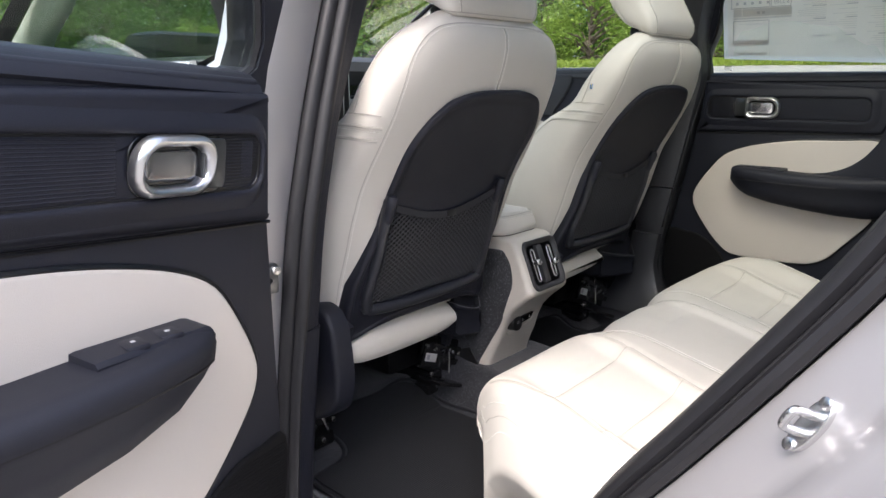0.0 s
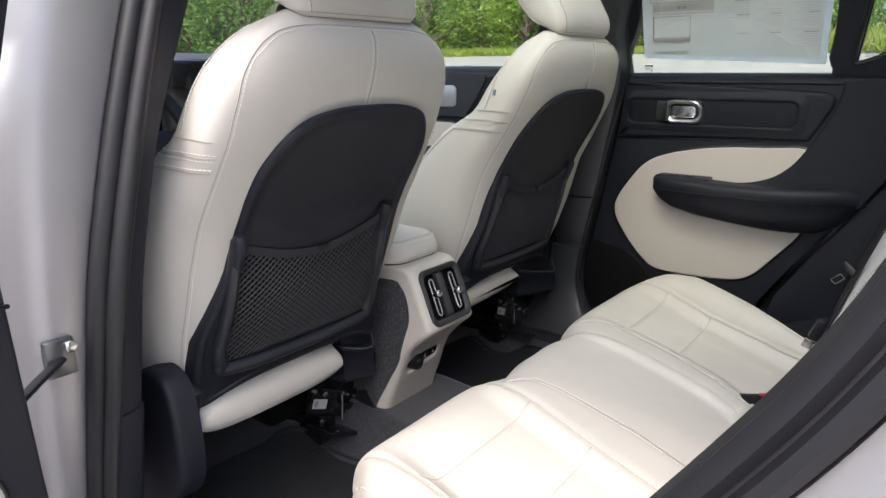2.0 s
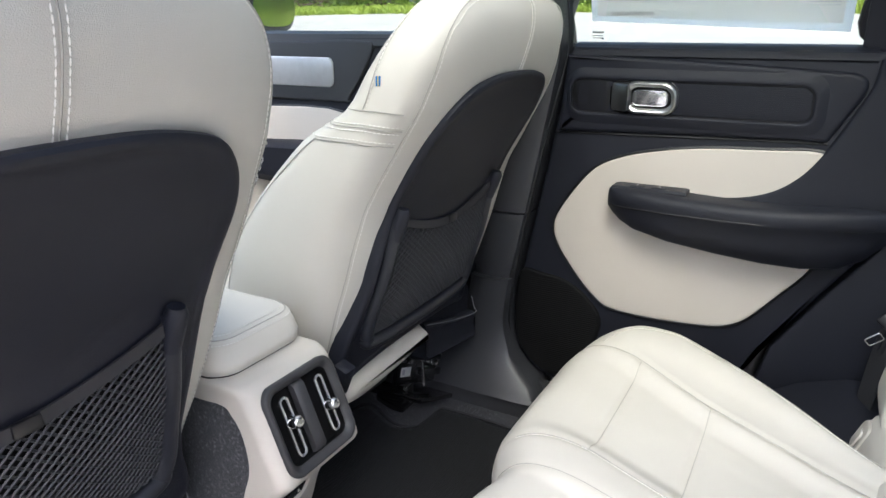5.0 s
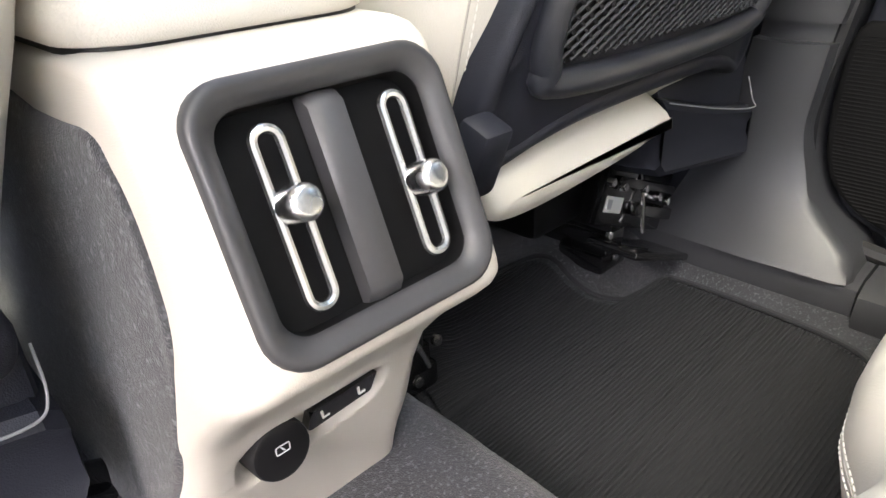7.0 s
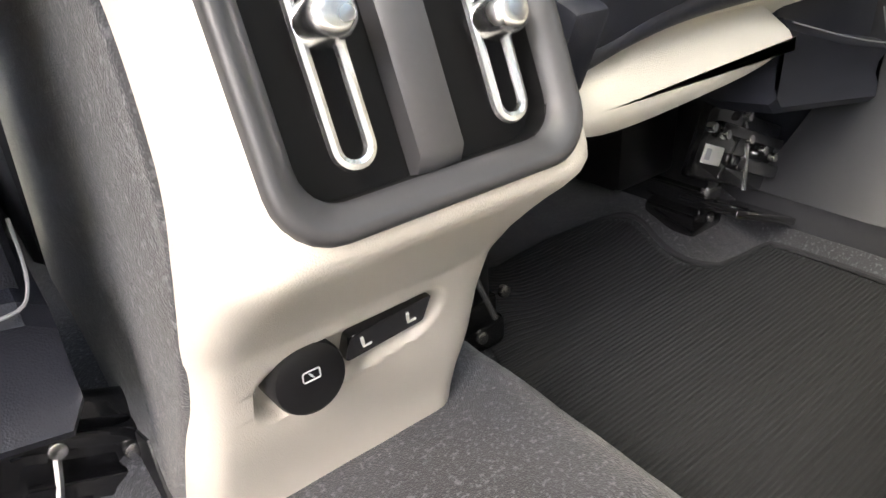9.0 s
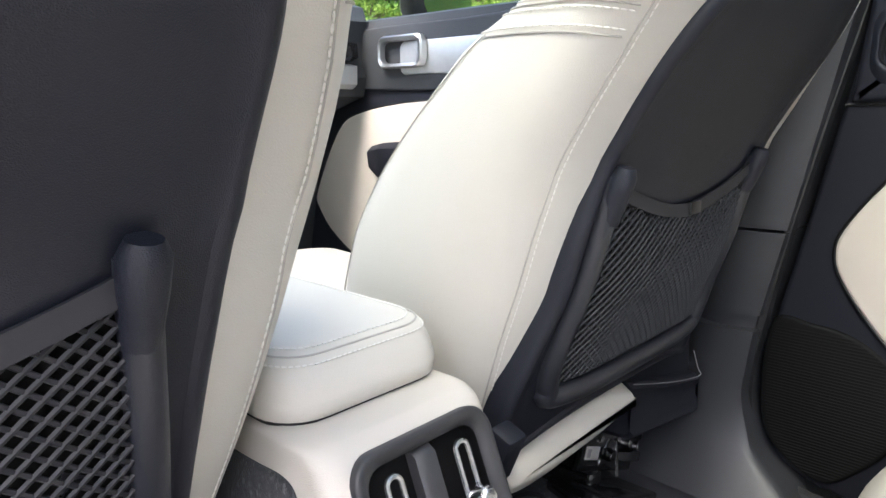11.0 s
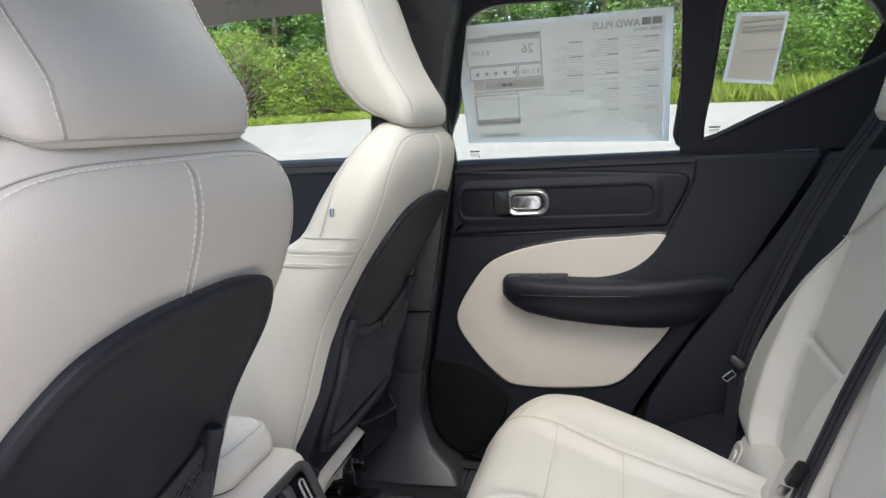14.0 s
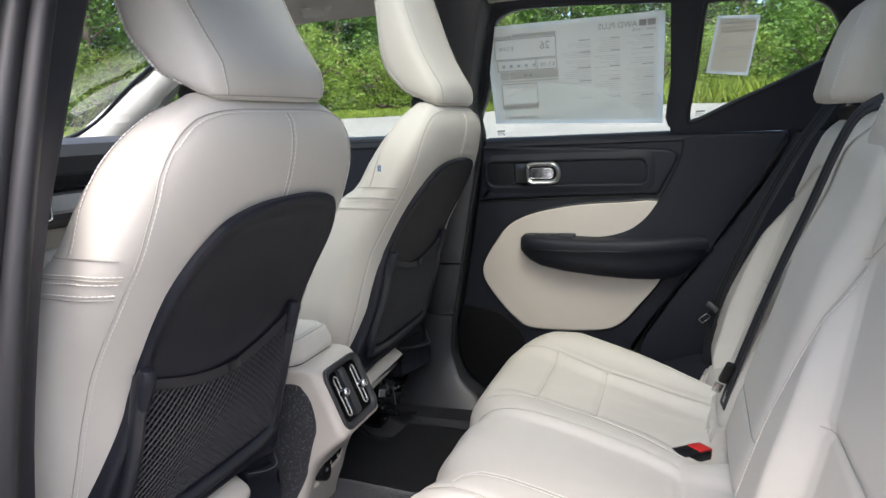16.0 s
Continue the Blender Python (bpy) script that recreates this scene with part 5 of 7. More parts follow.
# shell from the tunnel up to the lid, with a pocket sunk for the vents
CON_Y = [(0.468, 0.100), (0.50, 0.092), (0.54, 0.075), (0.58, 0.062), (0.61, 0.048), (0.635, 0.026), (0.655, 0.004), (0.668, -0.012), (0.676, -0.017), (0.69, -0.0125), (0.72, 0.0005), (0.75, 0.0125), (0.775, 0.0235), (0.788, 0.031), (0.793, 0.038), (0.7955, 0.048)]
CON_W = [(0.468, 0.086), (0.54, 0.085), (0.61, 0.082), (0.655, 0.079), (0.70, 0.0775), (0.788, 0.0775), (0.793, 0.0765), (0.7955, 0.073)]
SC = CC - 0.004  # the shell's own middle
LOW_Y = [(0.468, 0.100), (0.50, 0.092), (0.54, 0.075), (0.58, 0.062), (0.61, 0.048)]


def recess(x, z):
    """Depth of the pocket round the socket and the switches."""
    c = 0.580 + 0.10 * (x - 0.028)
    t = min(max((x + 0.010) / 0.066, 0), 1)
    px, half = lerp(t, -0.010, 0.056), lerp(t, 0.0235, 0.0185)
    d = math.hypot(x - px, z - c) - half
    return 0.0075 * ease(-d / 0.006)


rings = []
for z in [0.468, 0.49, 0.51, 0.53] + span(0.545, 0.620, 34) + [0.632, 0.645, 0.655, 0.663, 0.67, 0.676, 0.681, 0.6852, 0.6855, 0.6865, 0.70, 0.72, 0.74, 0.76, 0.7808, 0.7820, 0.7823, 0.784, 0.787, 0.790, 0.793, 0.7945, 0.7955]:
    y, w = smooth_table(z, CON_Y, 0.004), table(z, CON_W)
    row = [Vector((SC - w + 0.012, 0.32, z)), Vector((SC - w, 0.20, z)), Vector((SC - w, y + 0.055, z))]
    for i in range(7):
        a = math.pi * 0.5 * i / 6
        row.append(Vector((SC - w + 0.018 * (1 - math.cos(a)), y + 0.018 * (1 - math.sin(a)), z)))
    sunk = 0.032 if 0.686 < z < 0.7815 else 0.0
    far = [Vector((2 * SC - p.x, p.y, p.z)) for p in row[::-1]]
    k = min(1.0, (w - 0.0185) / 0.0592)
    row += [Vector((SC - 0.0565 * k, y, z))] + [Vector((SC + q * k, y + (sunk or recess(SC + q, z)), z)) for q in [-0.0561] + span(-0.0555, 0.0580, 44) + [0.0588]] + [Vector((SC + 0.0592 * k, y, z))]
    rings.append(row + far)
rings.append([Vector((SC + (p.x - SC) * 0.93, p.y + 0.014 * min(max((0.12 - p.y) / 0.06, 0), 1), 0.797)) for p in rings[-1]])
part("console_body", loft(rings), LID, console, seams=50)
# armrest lid
LZ, LY = 0.7975, 0.070
rings = []
for z, g in ((LZ, 0.004), (LZ + 0.0025, 0.0), (LZ + 0.0145, -0.001), (LZ + 0.029, 0.0025), (LZ + 0.038, 0.006), (LZ + 0.0425, 0.0085), (LZ + 0.0430, 0.0105), (LZ + 0.0455, 0.014), (LZ + 0.048, 0.022), (LZ + 0.0500, 0.036), (LZ + 0.0508, 0.055)):
    c = rrect(CC - 0.080 + g, CC + 0.076 - g, LY + g * 1.2, 0.47, 0.034 - g * 0.4)
    rings.append([Vector((u, v, z)) for u, v in c])
lid = part("armrest_lid", loft(rings), LEATHER, console, "padded blond armrest lid", seams=60)
def lid_line(g, z):
    c = rrect(CC - 0.080 + g, CC + 0.076 - g, LY + g * 1.2, 0.47, 0.034 - g * 0.4)
    return [Vector((u, v, z)) for u, v in c + c[:1]]


part("stitching", stitches([lid_line(0.0055, LZ + 0.0385), lid_line(0.0145, LZ + 0.0466)], 0.0045, 0.0009), THREAD, lid)
part("seam", tube(lid_line(0.0095, LZ + 0.0432), 0.0009, 5), SEAM, lid)
# dark shadow gap under the lid
part("lid_gap", loft([[Vector((u, v, z)) for u, v in rrect(CC - 0.077, CC + 0.073, LY + 0.003, 0.45, 0.03)] for z in (0.792, 0.7985)]), BLACK, console)
# vent unit
vent = part("vent_frame", loft([[vent_at(u, v, h) for u, v in rrect(-0.067 + g, 0.0620 - g, -0.0600 + g, 0.0580 - g, 0.020 - g * 0.5)] for g, h in ((0, -0.006), (0, 0.003), (0.001, 0.0048), (0.003, 0.0058), (0.0048, 0.0053), (0.0112, 0.0010), (0.0120, -0.0025))], caps=False), GREYP, console, "dark grey air vent surround", seams=60)
KNOB = mat("bright brushed knob metal", (0.70, 0.70, 0.71), 0.27, 1.0, vary=0.04)
# shallow cavity, its near-black colour also paints the shade of a deeper duct
cavity = loft([[vent_at(u, v, h) for u, v in rrect(-0.0552 + g, 0.0502 - g, -0.0482 + g, 0.0462 - g, 0.0145)] for g, h in ((0.0, -0.0018), (0.0005, -0.007), (0.001, -0.0112))], caps=False)
cavity.verts.ensure_lookup_table()
cavity.faces.new(cavity.verts[-28:])
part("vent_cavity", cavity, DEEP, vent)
part("vent_divider", loft([[vent_at(x, v, h) for x, h in ((-0.0112, -0.0105), (-0.0105, -0.002 - d), (-0.0055, 0.0022 - d), (0.0060, 0.0008 - d), (0.0075, -0.0105))] for v, d in ((-0.0500, 0.009), (-0.0470, 0.004), (-0.042, 0.0), (0.0395, 0.0), (0.0445, 0.004), (0.0475, 0.009))]), GREYP, vent, "warm grey vent divider bar")
for s in (-1, 1):
    ux, kv = (-0.034, 0.0045) if s < 0 else (0.0315, -0.004)
    loop = [vent_at(ux + u, v, -0.001) for u, v in rrect(-0.0062, 0.0062, -0.0385, 0.0365, 0.0058, 5)]
    part("vent_loop", tube(loop, 0.0022, 8, True), KNOB, vent, "chrome vent slider loop")
    knob = []
    for rad, h in ((0.0070, -0.002), (0.0070, 0.003), (0.0082, 0.0042), (0.0086, 0.006), (0.0086, 0.0150), (0.0080, 0.0172), (0.0062, 0.0190), (0.0052, 0.0194), (0.0020, 0.0195)):
        knob.append([vent_at(ux + 0.94 * rad * math.cos(2 * math.pi * i / 24), kv + 0.94 * rad * math.sin(2 * math.pi * i / 24), h - 0.004) for i in range(24)])
    part("vent_knob", loft(knob), KNOB, vent, "faceted chrome vent knob")


def low_at(u, z, h=0.0):
    """On the console's lower rear face."""
    y = table(z, LOW_Y) + (recess(u, z) if -0.03 < u < 0.085 else 0.0)
    return Vector((u, y - h, z))


cap = part("power_socket", disc(low_at(-0.008, 0.582, -0.004), (0, -1, 0.10), 0.0180, 0.023, 32, 0.003), BLACK, console, "round black power socket cap")
icon = [Vector((-0.008 + u, 0.0495, 0.587 + v)) for u, v in rrect(-0.0042, 0.0042, -0.0026, 0.0026, 0.001, 3)]
part("socket_icon", tube(icon, 0.0004, 5, True), INK, cap)
part("socket_icon", tube([Vector((-0.0092, 0.0495, 0.5885)), Vector((-0.0076, 0.0495, 0.587)), Vector((-0.0084, 0.0495, 0.587)), Vector((-0.0068, 0.0495, 0.5855))], 0.0004, 5), INK, cap)
part("heater_switch", slab(rrect(0.017, 0.064, 0.574, 0.594, 0.003), lambda u, v, h: low_at(u, v + 0.10 * (u - 0.04), h - 0.001), 0.0085, 0.0015), PIANO, console, "black seat heater switch pair")
for u in (0.027, 0.053):
    bm = tube([low_at(u - 0.0035, 0.589 + 0.1 * (u - 0.04), 0.0078), low_at(u - 0.0015, 0.583 + 0.1 * (u - 0.04), 0.0078), low_at(u - 0.001, 0.581 + 0.1 * (u - 0.04), 0.0078), low_at(u + 0.0035, 0.5812 + 0.1 * (u - 0.04), 0.0078)], 0.0009, 5)
    part("switch_icon", bm, WHITE, console)
# carpeted tunnel cheeks beside the console
for s in (-1, 1):
    c = curve([(0.14, 0.768, 0), (0.073, 0.770, 0), (0.056, 0.758, 0), (0.045, 0.742, 0), (0.038, 0.715, 0), (0.037, 0.685, 0), (0.046, 0.655, 0), (0.062, 0.60, 0), (0.092, 0.54, 0), (0.125, 0.48, 0), (0.13, 0.44, 0), (0.40, 0.44, 0), (0.40, 0.77, 0)], 5, True)
    cheek = part("console_cheek", slab([(p.x, p.y) for p in c], lambda u, v, h, s=s: Vector((SC + s * (0.066 + h + 0.06 * max(0.66 - v, 0)), u, v)), 0.014, 0.005), CHEEK, console, "grey tufted carpet console side")
    part("cheek_foot", slab([(0.118, 0.472), (0.150, 0.515), (0.30, 0.455), (0.30, 0.40), (0.13, 0.42)], lambda u, v, h, s=s: Vector((SC + s * (0.079 + h + 0.06 * max(0.66 - v, 0)), u, v)), 0.004, 0.0015), BLACK, cheek)

# ---- floor mats ----
MAT = [(0.225, 0.225), (0.27, 0.275), (0.32, 0.29), (0.40, 0.301), (0.49, 0.292), (0.517, 0.265), (0.511, 0.205), (0.53, 0.17), (0.575, 0.16), (0.618, 0.156), (0.632, 0.14), (0.632, 0.03), (0.622, -0.06), (0.595, -0.105), (0.50, -0.16), (0.40, -0.20), (0.215, -0.20), (0.205, -0.15), (0.207, 0.1)]


def floor_mat(mirror):
    def fx(x):
        return 2 * CX - x if mirror else x

    c = [(p.x, p.y) for p in curve([(x, y, 0) for x, y in MAT], 4, True)]
    root = thing("floor_mat", (fx(0.4), 0.0, 0.375), "ribbed black rubber-faced mat on the footwell carpet", "floor mat", "rear floor mats")

    def mz(x, y):
        return max(0.376, floor_z(x, y) + 0.002) if y < 0.24 else floor_z(x, y) + 0.003

    bm, rows = bmesh.new(), []
    y = -0.195
    while y < 0.298:
        xs = []
        for (x1, y1), (x2, y2) in zip(c, c[1:] + c[:1]):
            if (y1 > y) != (y2 > y):
                xs.append(x1 + (y - y1) / (y2 - y1) * (x2 - x1))
        xs.sort()
        for a, b in zip(xs[::2], xs[1::2]):
            if b - a > 0.03:
                pts = [(fx(x), y, mz(fx(x), y) + 0.0058) for x in span(a + 0.012, b - 0.012, 8)]
                tube(pts, 0.0016, 5, bm=bm)
                rows.append([Vector((x, y, z - 0.0016)) for x, y, z in pts])
        y += 0.0048
    part("mat_ribs", bm, MATR, root, "fine raised ribs")
    part("mat_face", loft(rows, closed=False), MATB, root)
    part("mat_binding", tube([Vector((fx(x), y, mz(fx(x), y) + 0.005)) for x, y in c], 0.0035, 6, True), MATR, root)


MATB = mat("black mat rubber", (0.008, 0.008, 0.010), 0.7, vary=0.2)
MATR = mat("ribbed mat pile", (0.0125, 0.0135, 0.017), 0.8, vary=0.2, grain=0.5, size=1500)
floor_mat(False)
floor_mat(True)

# the open door's lever has the cabin's dark reflection put into its colour
PULL = mat("mirror metal with painted dark reflection", (0.34, 0.34, 0.35), 0.13, 1.0, vary=0.04)
PALEM = mat("pale satin metal", (0.85, 0.85, 0.86), 0.22, 1.0, vary=0.04)
# ---- rear doors: built for the right side, mirrored and swung open for the left ----
HINGE = Vector((-0.829, 0.0145, 0.9))
SWING = Matrix.Translation(HINGE) @ Matrix.Rotation(radians(-73.6), 4, Vector((0, -0.10, 1)).normalized()) @ Matrix.Translation(-HINGE)


def side_map(left):
    if not left:
        return lambda x, y, z: Vector((x, y, z))
    return lambda x, y, z: SWING @ Vector((2 * CX - x, y, z))


EDGE_F = [(-0.118, 1.49), (-0.09, 1.40), (-0.06, 1.264), (-0.070, 1.16), (-0.039, 1.0), (-0.007, 0.83), (0.020, 0.69), (0.030, 0.59), (0.0, 0.495), (-0.06, 0.462)]
BEIGE = [(-0.507, 0.997), (-0.42, 0.995), (-0.334, 0.991), (-0.26, 0.982), (-0.185, 0.965), (-0.128, 0.938), (-0.087, 0.89), (-0.055, 0.838), (-0.048, 0.806), (-0.058, 0.772), (-0.097, 0.717), (-0.138, 0.674), (-0.178, 0.652), (-0.27, 0.648), (-0.36, 0.654), (-0.40, 0.664), (-0.43, 0.685), (-0.465, 0.727), (-0.510, 0.784), (-0.522, 0.82), (-0.525, 0.90), (-0.522, 0.96)]


GUNM = mat("dark satin metal", (0.16, 0.165, 0.17), 0.3, 0.9, vary=0.05)


def rear_door(left):
    g = side_map(left)
    ref = g(0.80, -0.35, 0.45)
    state = "standing wide open" if left else "closed, with paper stickers on its glass"
    door = thing("rear_door", ref, "charcoal and blond rear car door, " + state, "car door", "rear doors")

    def pl(x0):
        return lambda u, v, h: g(x0 - h, u, v)

    # carrier panel
    low = curve([(u, v, 0) for u, v in EDGE_F[3:]], 4) + [Vector(p) for p in ((-0.20, 0.445, 0), (-0.34, 0.445, 0), (-0.40, 0.50, 0), (-0.455, 0.62, 0), (-0.541, 0.753, 0), (-0.634, 0.893, 0), (-0.722, 1.027, 0), (-0.795, 1.145, 0), (-0.79, 1.156, 0), (-0.62, 1.158, 0), (-0.30, 1.158, 0))]
    part("door_panel", slab([(p.x, p.y) for p in low], pl(0.80), 0.062, 0.008), CHAR2, door, "charcoal door lining")
    part("belt_roll", loft([[g(x, y, z - 0.012 * max(-0.55 - y, 0)) for x, z in ((0.795, 1.158), (0.772, 1.167), (0.752, 1.163), (0.738, 1.153), (0.734, 1.144), (0.745, 1.135))] for y in (-0.068, -0.072, -0.3, -0.54, -0.56)]), CHAR2, door)
    # upper trim with the handle bowl
    tr = roundpoly([(-0.060, 1.146), (-0.30, 1.139), (-0.568, 1.123), (-0.509, 1.013), (-0.30, 1.010), (-0.047, 1.002)], [0.004, 0.1, 0.046, 0.006, 0.1, 0.004], 8)
    trim = part("upper_trim", slab(tr, pl(0.745), 0.016, 0.009, steps=5), CHAR, door, "charcoal upper trim strip")
    part("trim_seam", tube([g(0.7375, y, z) for y, z in ((-0.040, 0.999), (-0.2, 1.003), (-0.4, 1.009), (-0.51, 1.011))], 0.0022, 6), BLACK, door)
    # recessed strip behind the handle and the perforated end in front of it
    part("strip_inlay", slab(rrect(-0.478, -0.262, 1.045, 1.099, 0.015), pl(0.7315), 0.0030, 0.001), CHAR2, trim, "ribbed charcoal strip")
    soft = ((0.019, -0.0002), (0.014, 0.0016), (0.009, 0.0036), (0.004, 0.0050), (0.001, 0.0052), (-0.001, 0.0044), (-0.0022, 0.0024), (-0.0028, -0.0005))
    part("recess_rim", loft([[g(0.729 - h, u, v) for u, v in rrect(-0.483 - o, -0.072 + o * 0.45, 1.040 - o, 1.104 + o, 0.020 + max(o, 0) * 0.6, 8)] for o, h in soft], caps=False), CHAR, trim, "soft raised rim round the recess", seams=60)
    part("recess_groove", tube([g(0.7288, u, v) for u, v in rrect(-0.480, -0.076, 1.043, 1.101, 0.017)], 0.0015, 6, True), BLACK, trim)
    fan = curve([(-0.140, 1.098, 0), (-0.080, 1.100, 0), (-0.068, 1.096, 0), (-0.070, 1.075, 0), (-0.085, 1.052, 0), (-0.10, 1.046, 0), (-0.142, 1.046, 0)], 4, True)
    part("grille", slab([(p.x, p.y) for p in fan], pl(0.7305), 0.0022, 0.001), BLACK, trim, "fine perforated tweeter grille")
    bm = bmesh.new()
    for i in range(16):
        z = 1.0475 + 0.0033 * i
        for a, b, x in ((-0.474, -0.262, 0.7287), (-0.140, -0.078 - 0.0008 * (15 - i), 0.7285)):
            tube([g(x, a, z), g(x, (a + b) / 2, z), g(x, b, z)], 0.0008, 5, bm=bm)
    part("ribs", bm, CHAR, trim)
    bm = bmesh.new()
    for i in range(8):
        y = -0.088 - 0.0022 * i
        tube([g(0.7281, y, 1.056), g(0.7281, y, 1.095)], 0.0006, 4, bm=bm)
    part("mesh_lines", bm, CHAR, trim)
    # handle: bowl, bright bezel, lever
    hy = 0.018 if left else 0.0  # a little nearer the hinge on the open door
    part("handle_bowl", slab(rrect(-0.268 + hy, -0.146 + hy, 1.043, 1.102, 0.020), pl(0.7315), 0.004, 0.0015), PIANO, trim, "dark handle bowl")
    bez = rrect(-0.269 + hy, -0.172 + hy, 1.0435, 1.1020, 0.0250, 8)
    rings = []
    for inset, h in ((0.0, 0.002), (0.0, 0.010), (0.0015, 0.0135), (0.005, 0.0155), (0.0085, 0.0145), (0.011, 0.011), (0.012, 0.003)):
        rings.append([g(0.7285 - h - 0.004 * (v - 1.07) / 0.03, lerp(inset * 0.85 / 0.046, u, -0.219 + hy), lerp(inset * 0.80 / 0.0265, v, 1.0725)) for u, v in bez])
    handle = part("handle_bezel", loft(rings, caps=False), SATIN, door, "satin metal handle bezel")
    part("handle_lever", slab(rrect(-0.252 + hy, -0.186 + hy, 1.0575, 1.0875, 0.012), lambda u, v, h: g(0.7305 - h - (-0.003 if left else 0.003) * math.cos((u - hy + 0.222) / 0.03 * 1.4), u, v), 0.006, 0.003), PULL if left else PALEM, handle, "mirror metal pull lever with its dark reflection painted in" if left else "curved pale metal pull lever")
    part("handle_arm", slab(rrect(-0.186 + hy, -0.150 + hy, 1.048, 1.098, 0.006), lambda u, v, h: g(0.7275 - h * (1 + 6 * max(-0.16 - u, 0) / 0.03), u, v), 0.004, 0.002), GUNM, handle, "dark metal handle arm")
    # blond insert with a dark welt
    be = curve([(u, v, 0) for u, v in BEIGE], 4, True)
    part("insert", slab([(p.x, p.y) for p in be], pl(0.742), 0.010, 0.006, steps=4), VINYL, door, "blond vinyl door insert")
    part("insert_welt", tube([g(0.7365, p.x, p.y) for p in be], 0.0034, 6, True), BLACK, door)
    # armrest growing out of the rear of the door
    rings = []
    for y, xin, zt, zb in ((-0.162, 0.715, 0.900, 0.882), (-0.164, 0.701, 0.907, 0.868), (-0.172, 0.689, 0.911, 0.856), (-0.188, 0.681, 0.912, 0.845), (-0.215, 0.674, 0.912, 0.833), (-0.28, 0.667, 0.908, 0.820), (-0.36, 0.665, 0.905, 0.811), (-0.44, 0.668, 0.905, 0.804), (-0.50, 0.676, 0.907, 0.802), (-0.55, 0.688, 0.910, 0.806), (-0.59, 0.704, 0.912, 0.822), (-0.62, 0.722, 0.910, 0.85), (-0.64, 0.738, 0.905, 0.88)):
        rings.append([g(x, y, z) for x, z in ((0.745, zt), (xin + 0.02, zt), (xin + 0.006, zt - 0.003), (xin, zt - 0.012), (xin + 0.001, zt - 0.030), (xin + 0.004, zt - 0.033), (xin + 0.008, lerp(0.4, zt - 0.033, zb)), (xin + 0.018, zb + 0.006), (xin + 0.03, zb), (0.745, zb))])
    arm = part("armrest", loft(rings), CHAR2, door, "padded charcoal armrest", seams=50)
    part("armrest_seam", tube([g(table(-y, [(0.164, 0.703), (0.172, 0.689), (0.188, 0.6810), (0.215, 0.6740), (0.28, 0.6665), (0.36, 0.6645), (0.44, 0.6675), (0.55, 0.6875), (0.62, 0.7215)]) + 0.002, y, 0.879) for y in span(-0.172, -0.62, 24)], 0.0012, 5), BLACK, arm)
    # sweep of the lining behind the insert, down to the armrest
    front_run = curve([(-0.564, 1.146, 0), (-0.560, 1.112, 0), (-0.551, 1.086, 0), (-0.520, 1.020, 0), (-0.505, 0.994, 0), (-0.478, 0.956, 0), (-0.442, 0.927, 0), (-0.40, 0.911, 0), (-0.36, 0.905, 0)], 5)
    rear_run = curve([(-0.785, 1.140, 0), (-0.762, 1.09, 0), (-0.736, 1.045, 0), (-0.705, 0.995, 0), (-0.69, 0.968, 0), (-0.67, 0.935, 0), (-0.652, 0.908, 0), (-0.64, 0.888, 0), (-0.63, 0.87, 0)], 5)
    rings = []
    for a, b in zip(front_run, rear_run):
        d = (b - a).normalized()
        rings.append([g(x, p.x, p.y) for x, p in ((0.745, a), (0.736, a), (0.7325, a + d * 0.0012), (0.7305, a + d * 0.004), (0.7295, a + d * 0.009), (0.729, a.lerp(b, 0.4)), (0.729, a.lerp(b, 0.7)), (0.7295, b - d * 0.009), (0.7315, b - d * 0.002), (0.745, b))])
    part("lining_sweep", loft(rings, closed=False), CHAR2, door)
    pad = part("switch_pad", loft([[g(x, y, z) for x, z in ((0.735, 0.893), (0.696, 0.893), (0.696, 0.9095 - d), (0.700, 0.9136 - d), (0.735, 0.9145 - d))] for y, d in ((-0.166, 0.006), (-0.170, 0.002), (-0.178, 0.0), (-0.298, 0.0), (-0.304, 0.001))]), CHAR, arm, "window switch pad")
    for y in (-0.215, -0.255):
        part("switch", box((-0.011, -0.013, -0.003), (0.011, 0.013, 0.003), 0.0015, m=Matrix.Translation(g(0.712, y, 0.9128))), CHAR, pad)
        part("switch_dot", box((-0.002, -0.002, 0), (0.002, 0.002, 0.0008), 0, m=Matrix.Translation(g(0.712, y, 0.9160))), INK, pad)
    # loudspeaker grille low at the front
    spk = curve([(0.020, 0.700, 0), (-0.03, 0.703, 0), (-0.08, 0.695, 0), (-0.125, 0.668, 0), (-0.158, 0.625, 0), (-0.150, 0.57, 0), (-0.12, 0.52, 0), (-0.07, 0.475, 0), (-0.02, 0.49, 0), (0.018, 0.53, 0), (0.03, 0.6, 0)], 4, True)
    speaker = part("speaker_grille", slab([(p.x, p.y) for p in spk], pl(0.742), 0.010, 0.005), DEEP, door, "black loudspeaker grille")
    bm = bmesh.new()
    sp2 = [(p.x, p.y) for p in spk]
    z = 0.485
    while z < 0.695:
        xs = []
        for (x1, y1), (x2, y2) in zip(sp2, sp2[1:] + sp2[:1]):
            if (y1 > z) != (y2 > z):
                xs.append(x1 + (z - y1) / (y2 - y1) * (x2 - x1))
        xs.sort()
        for a, b in zip(xs[::2], xs[1::2]):
            if b - a > 0.03:
                tube([g(0.7319, a + 0.008, z), g(0.7319, b - 0.008, z)], 0.0007, 4, bm=bm)
        z += 0.0045
    part("grille_lines", bm, DEEP, speaker)
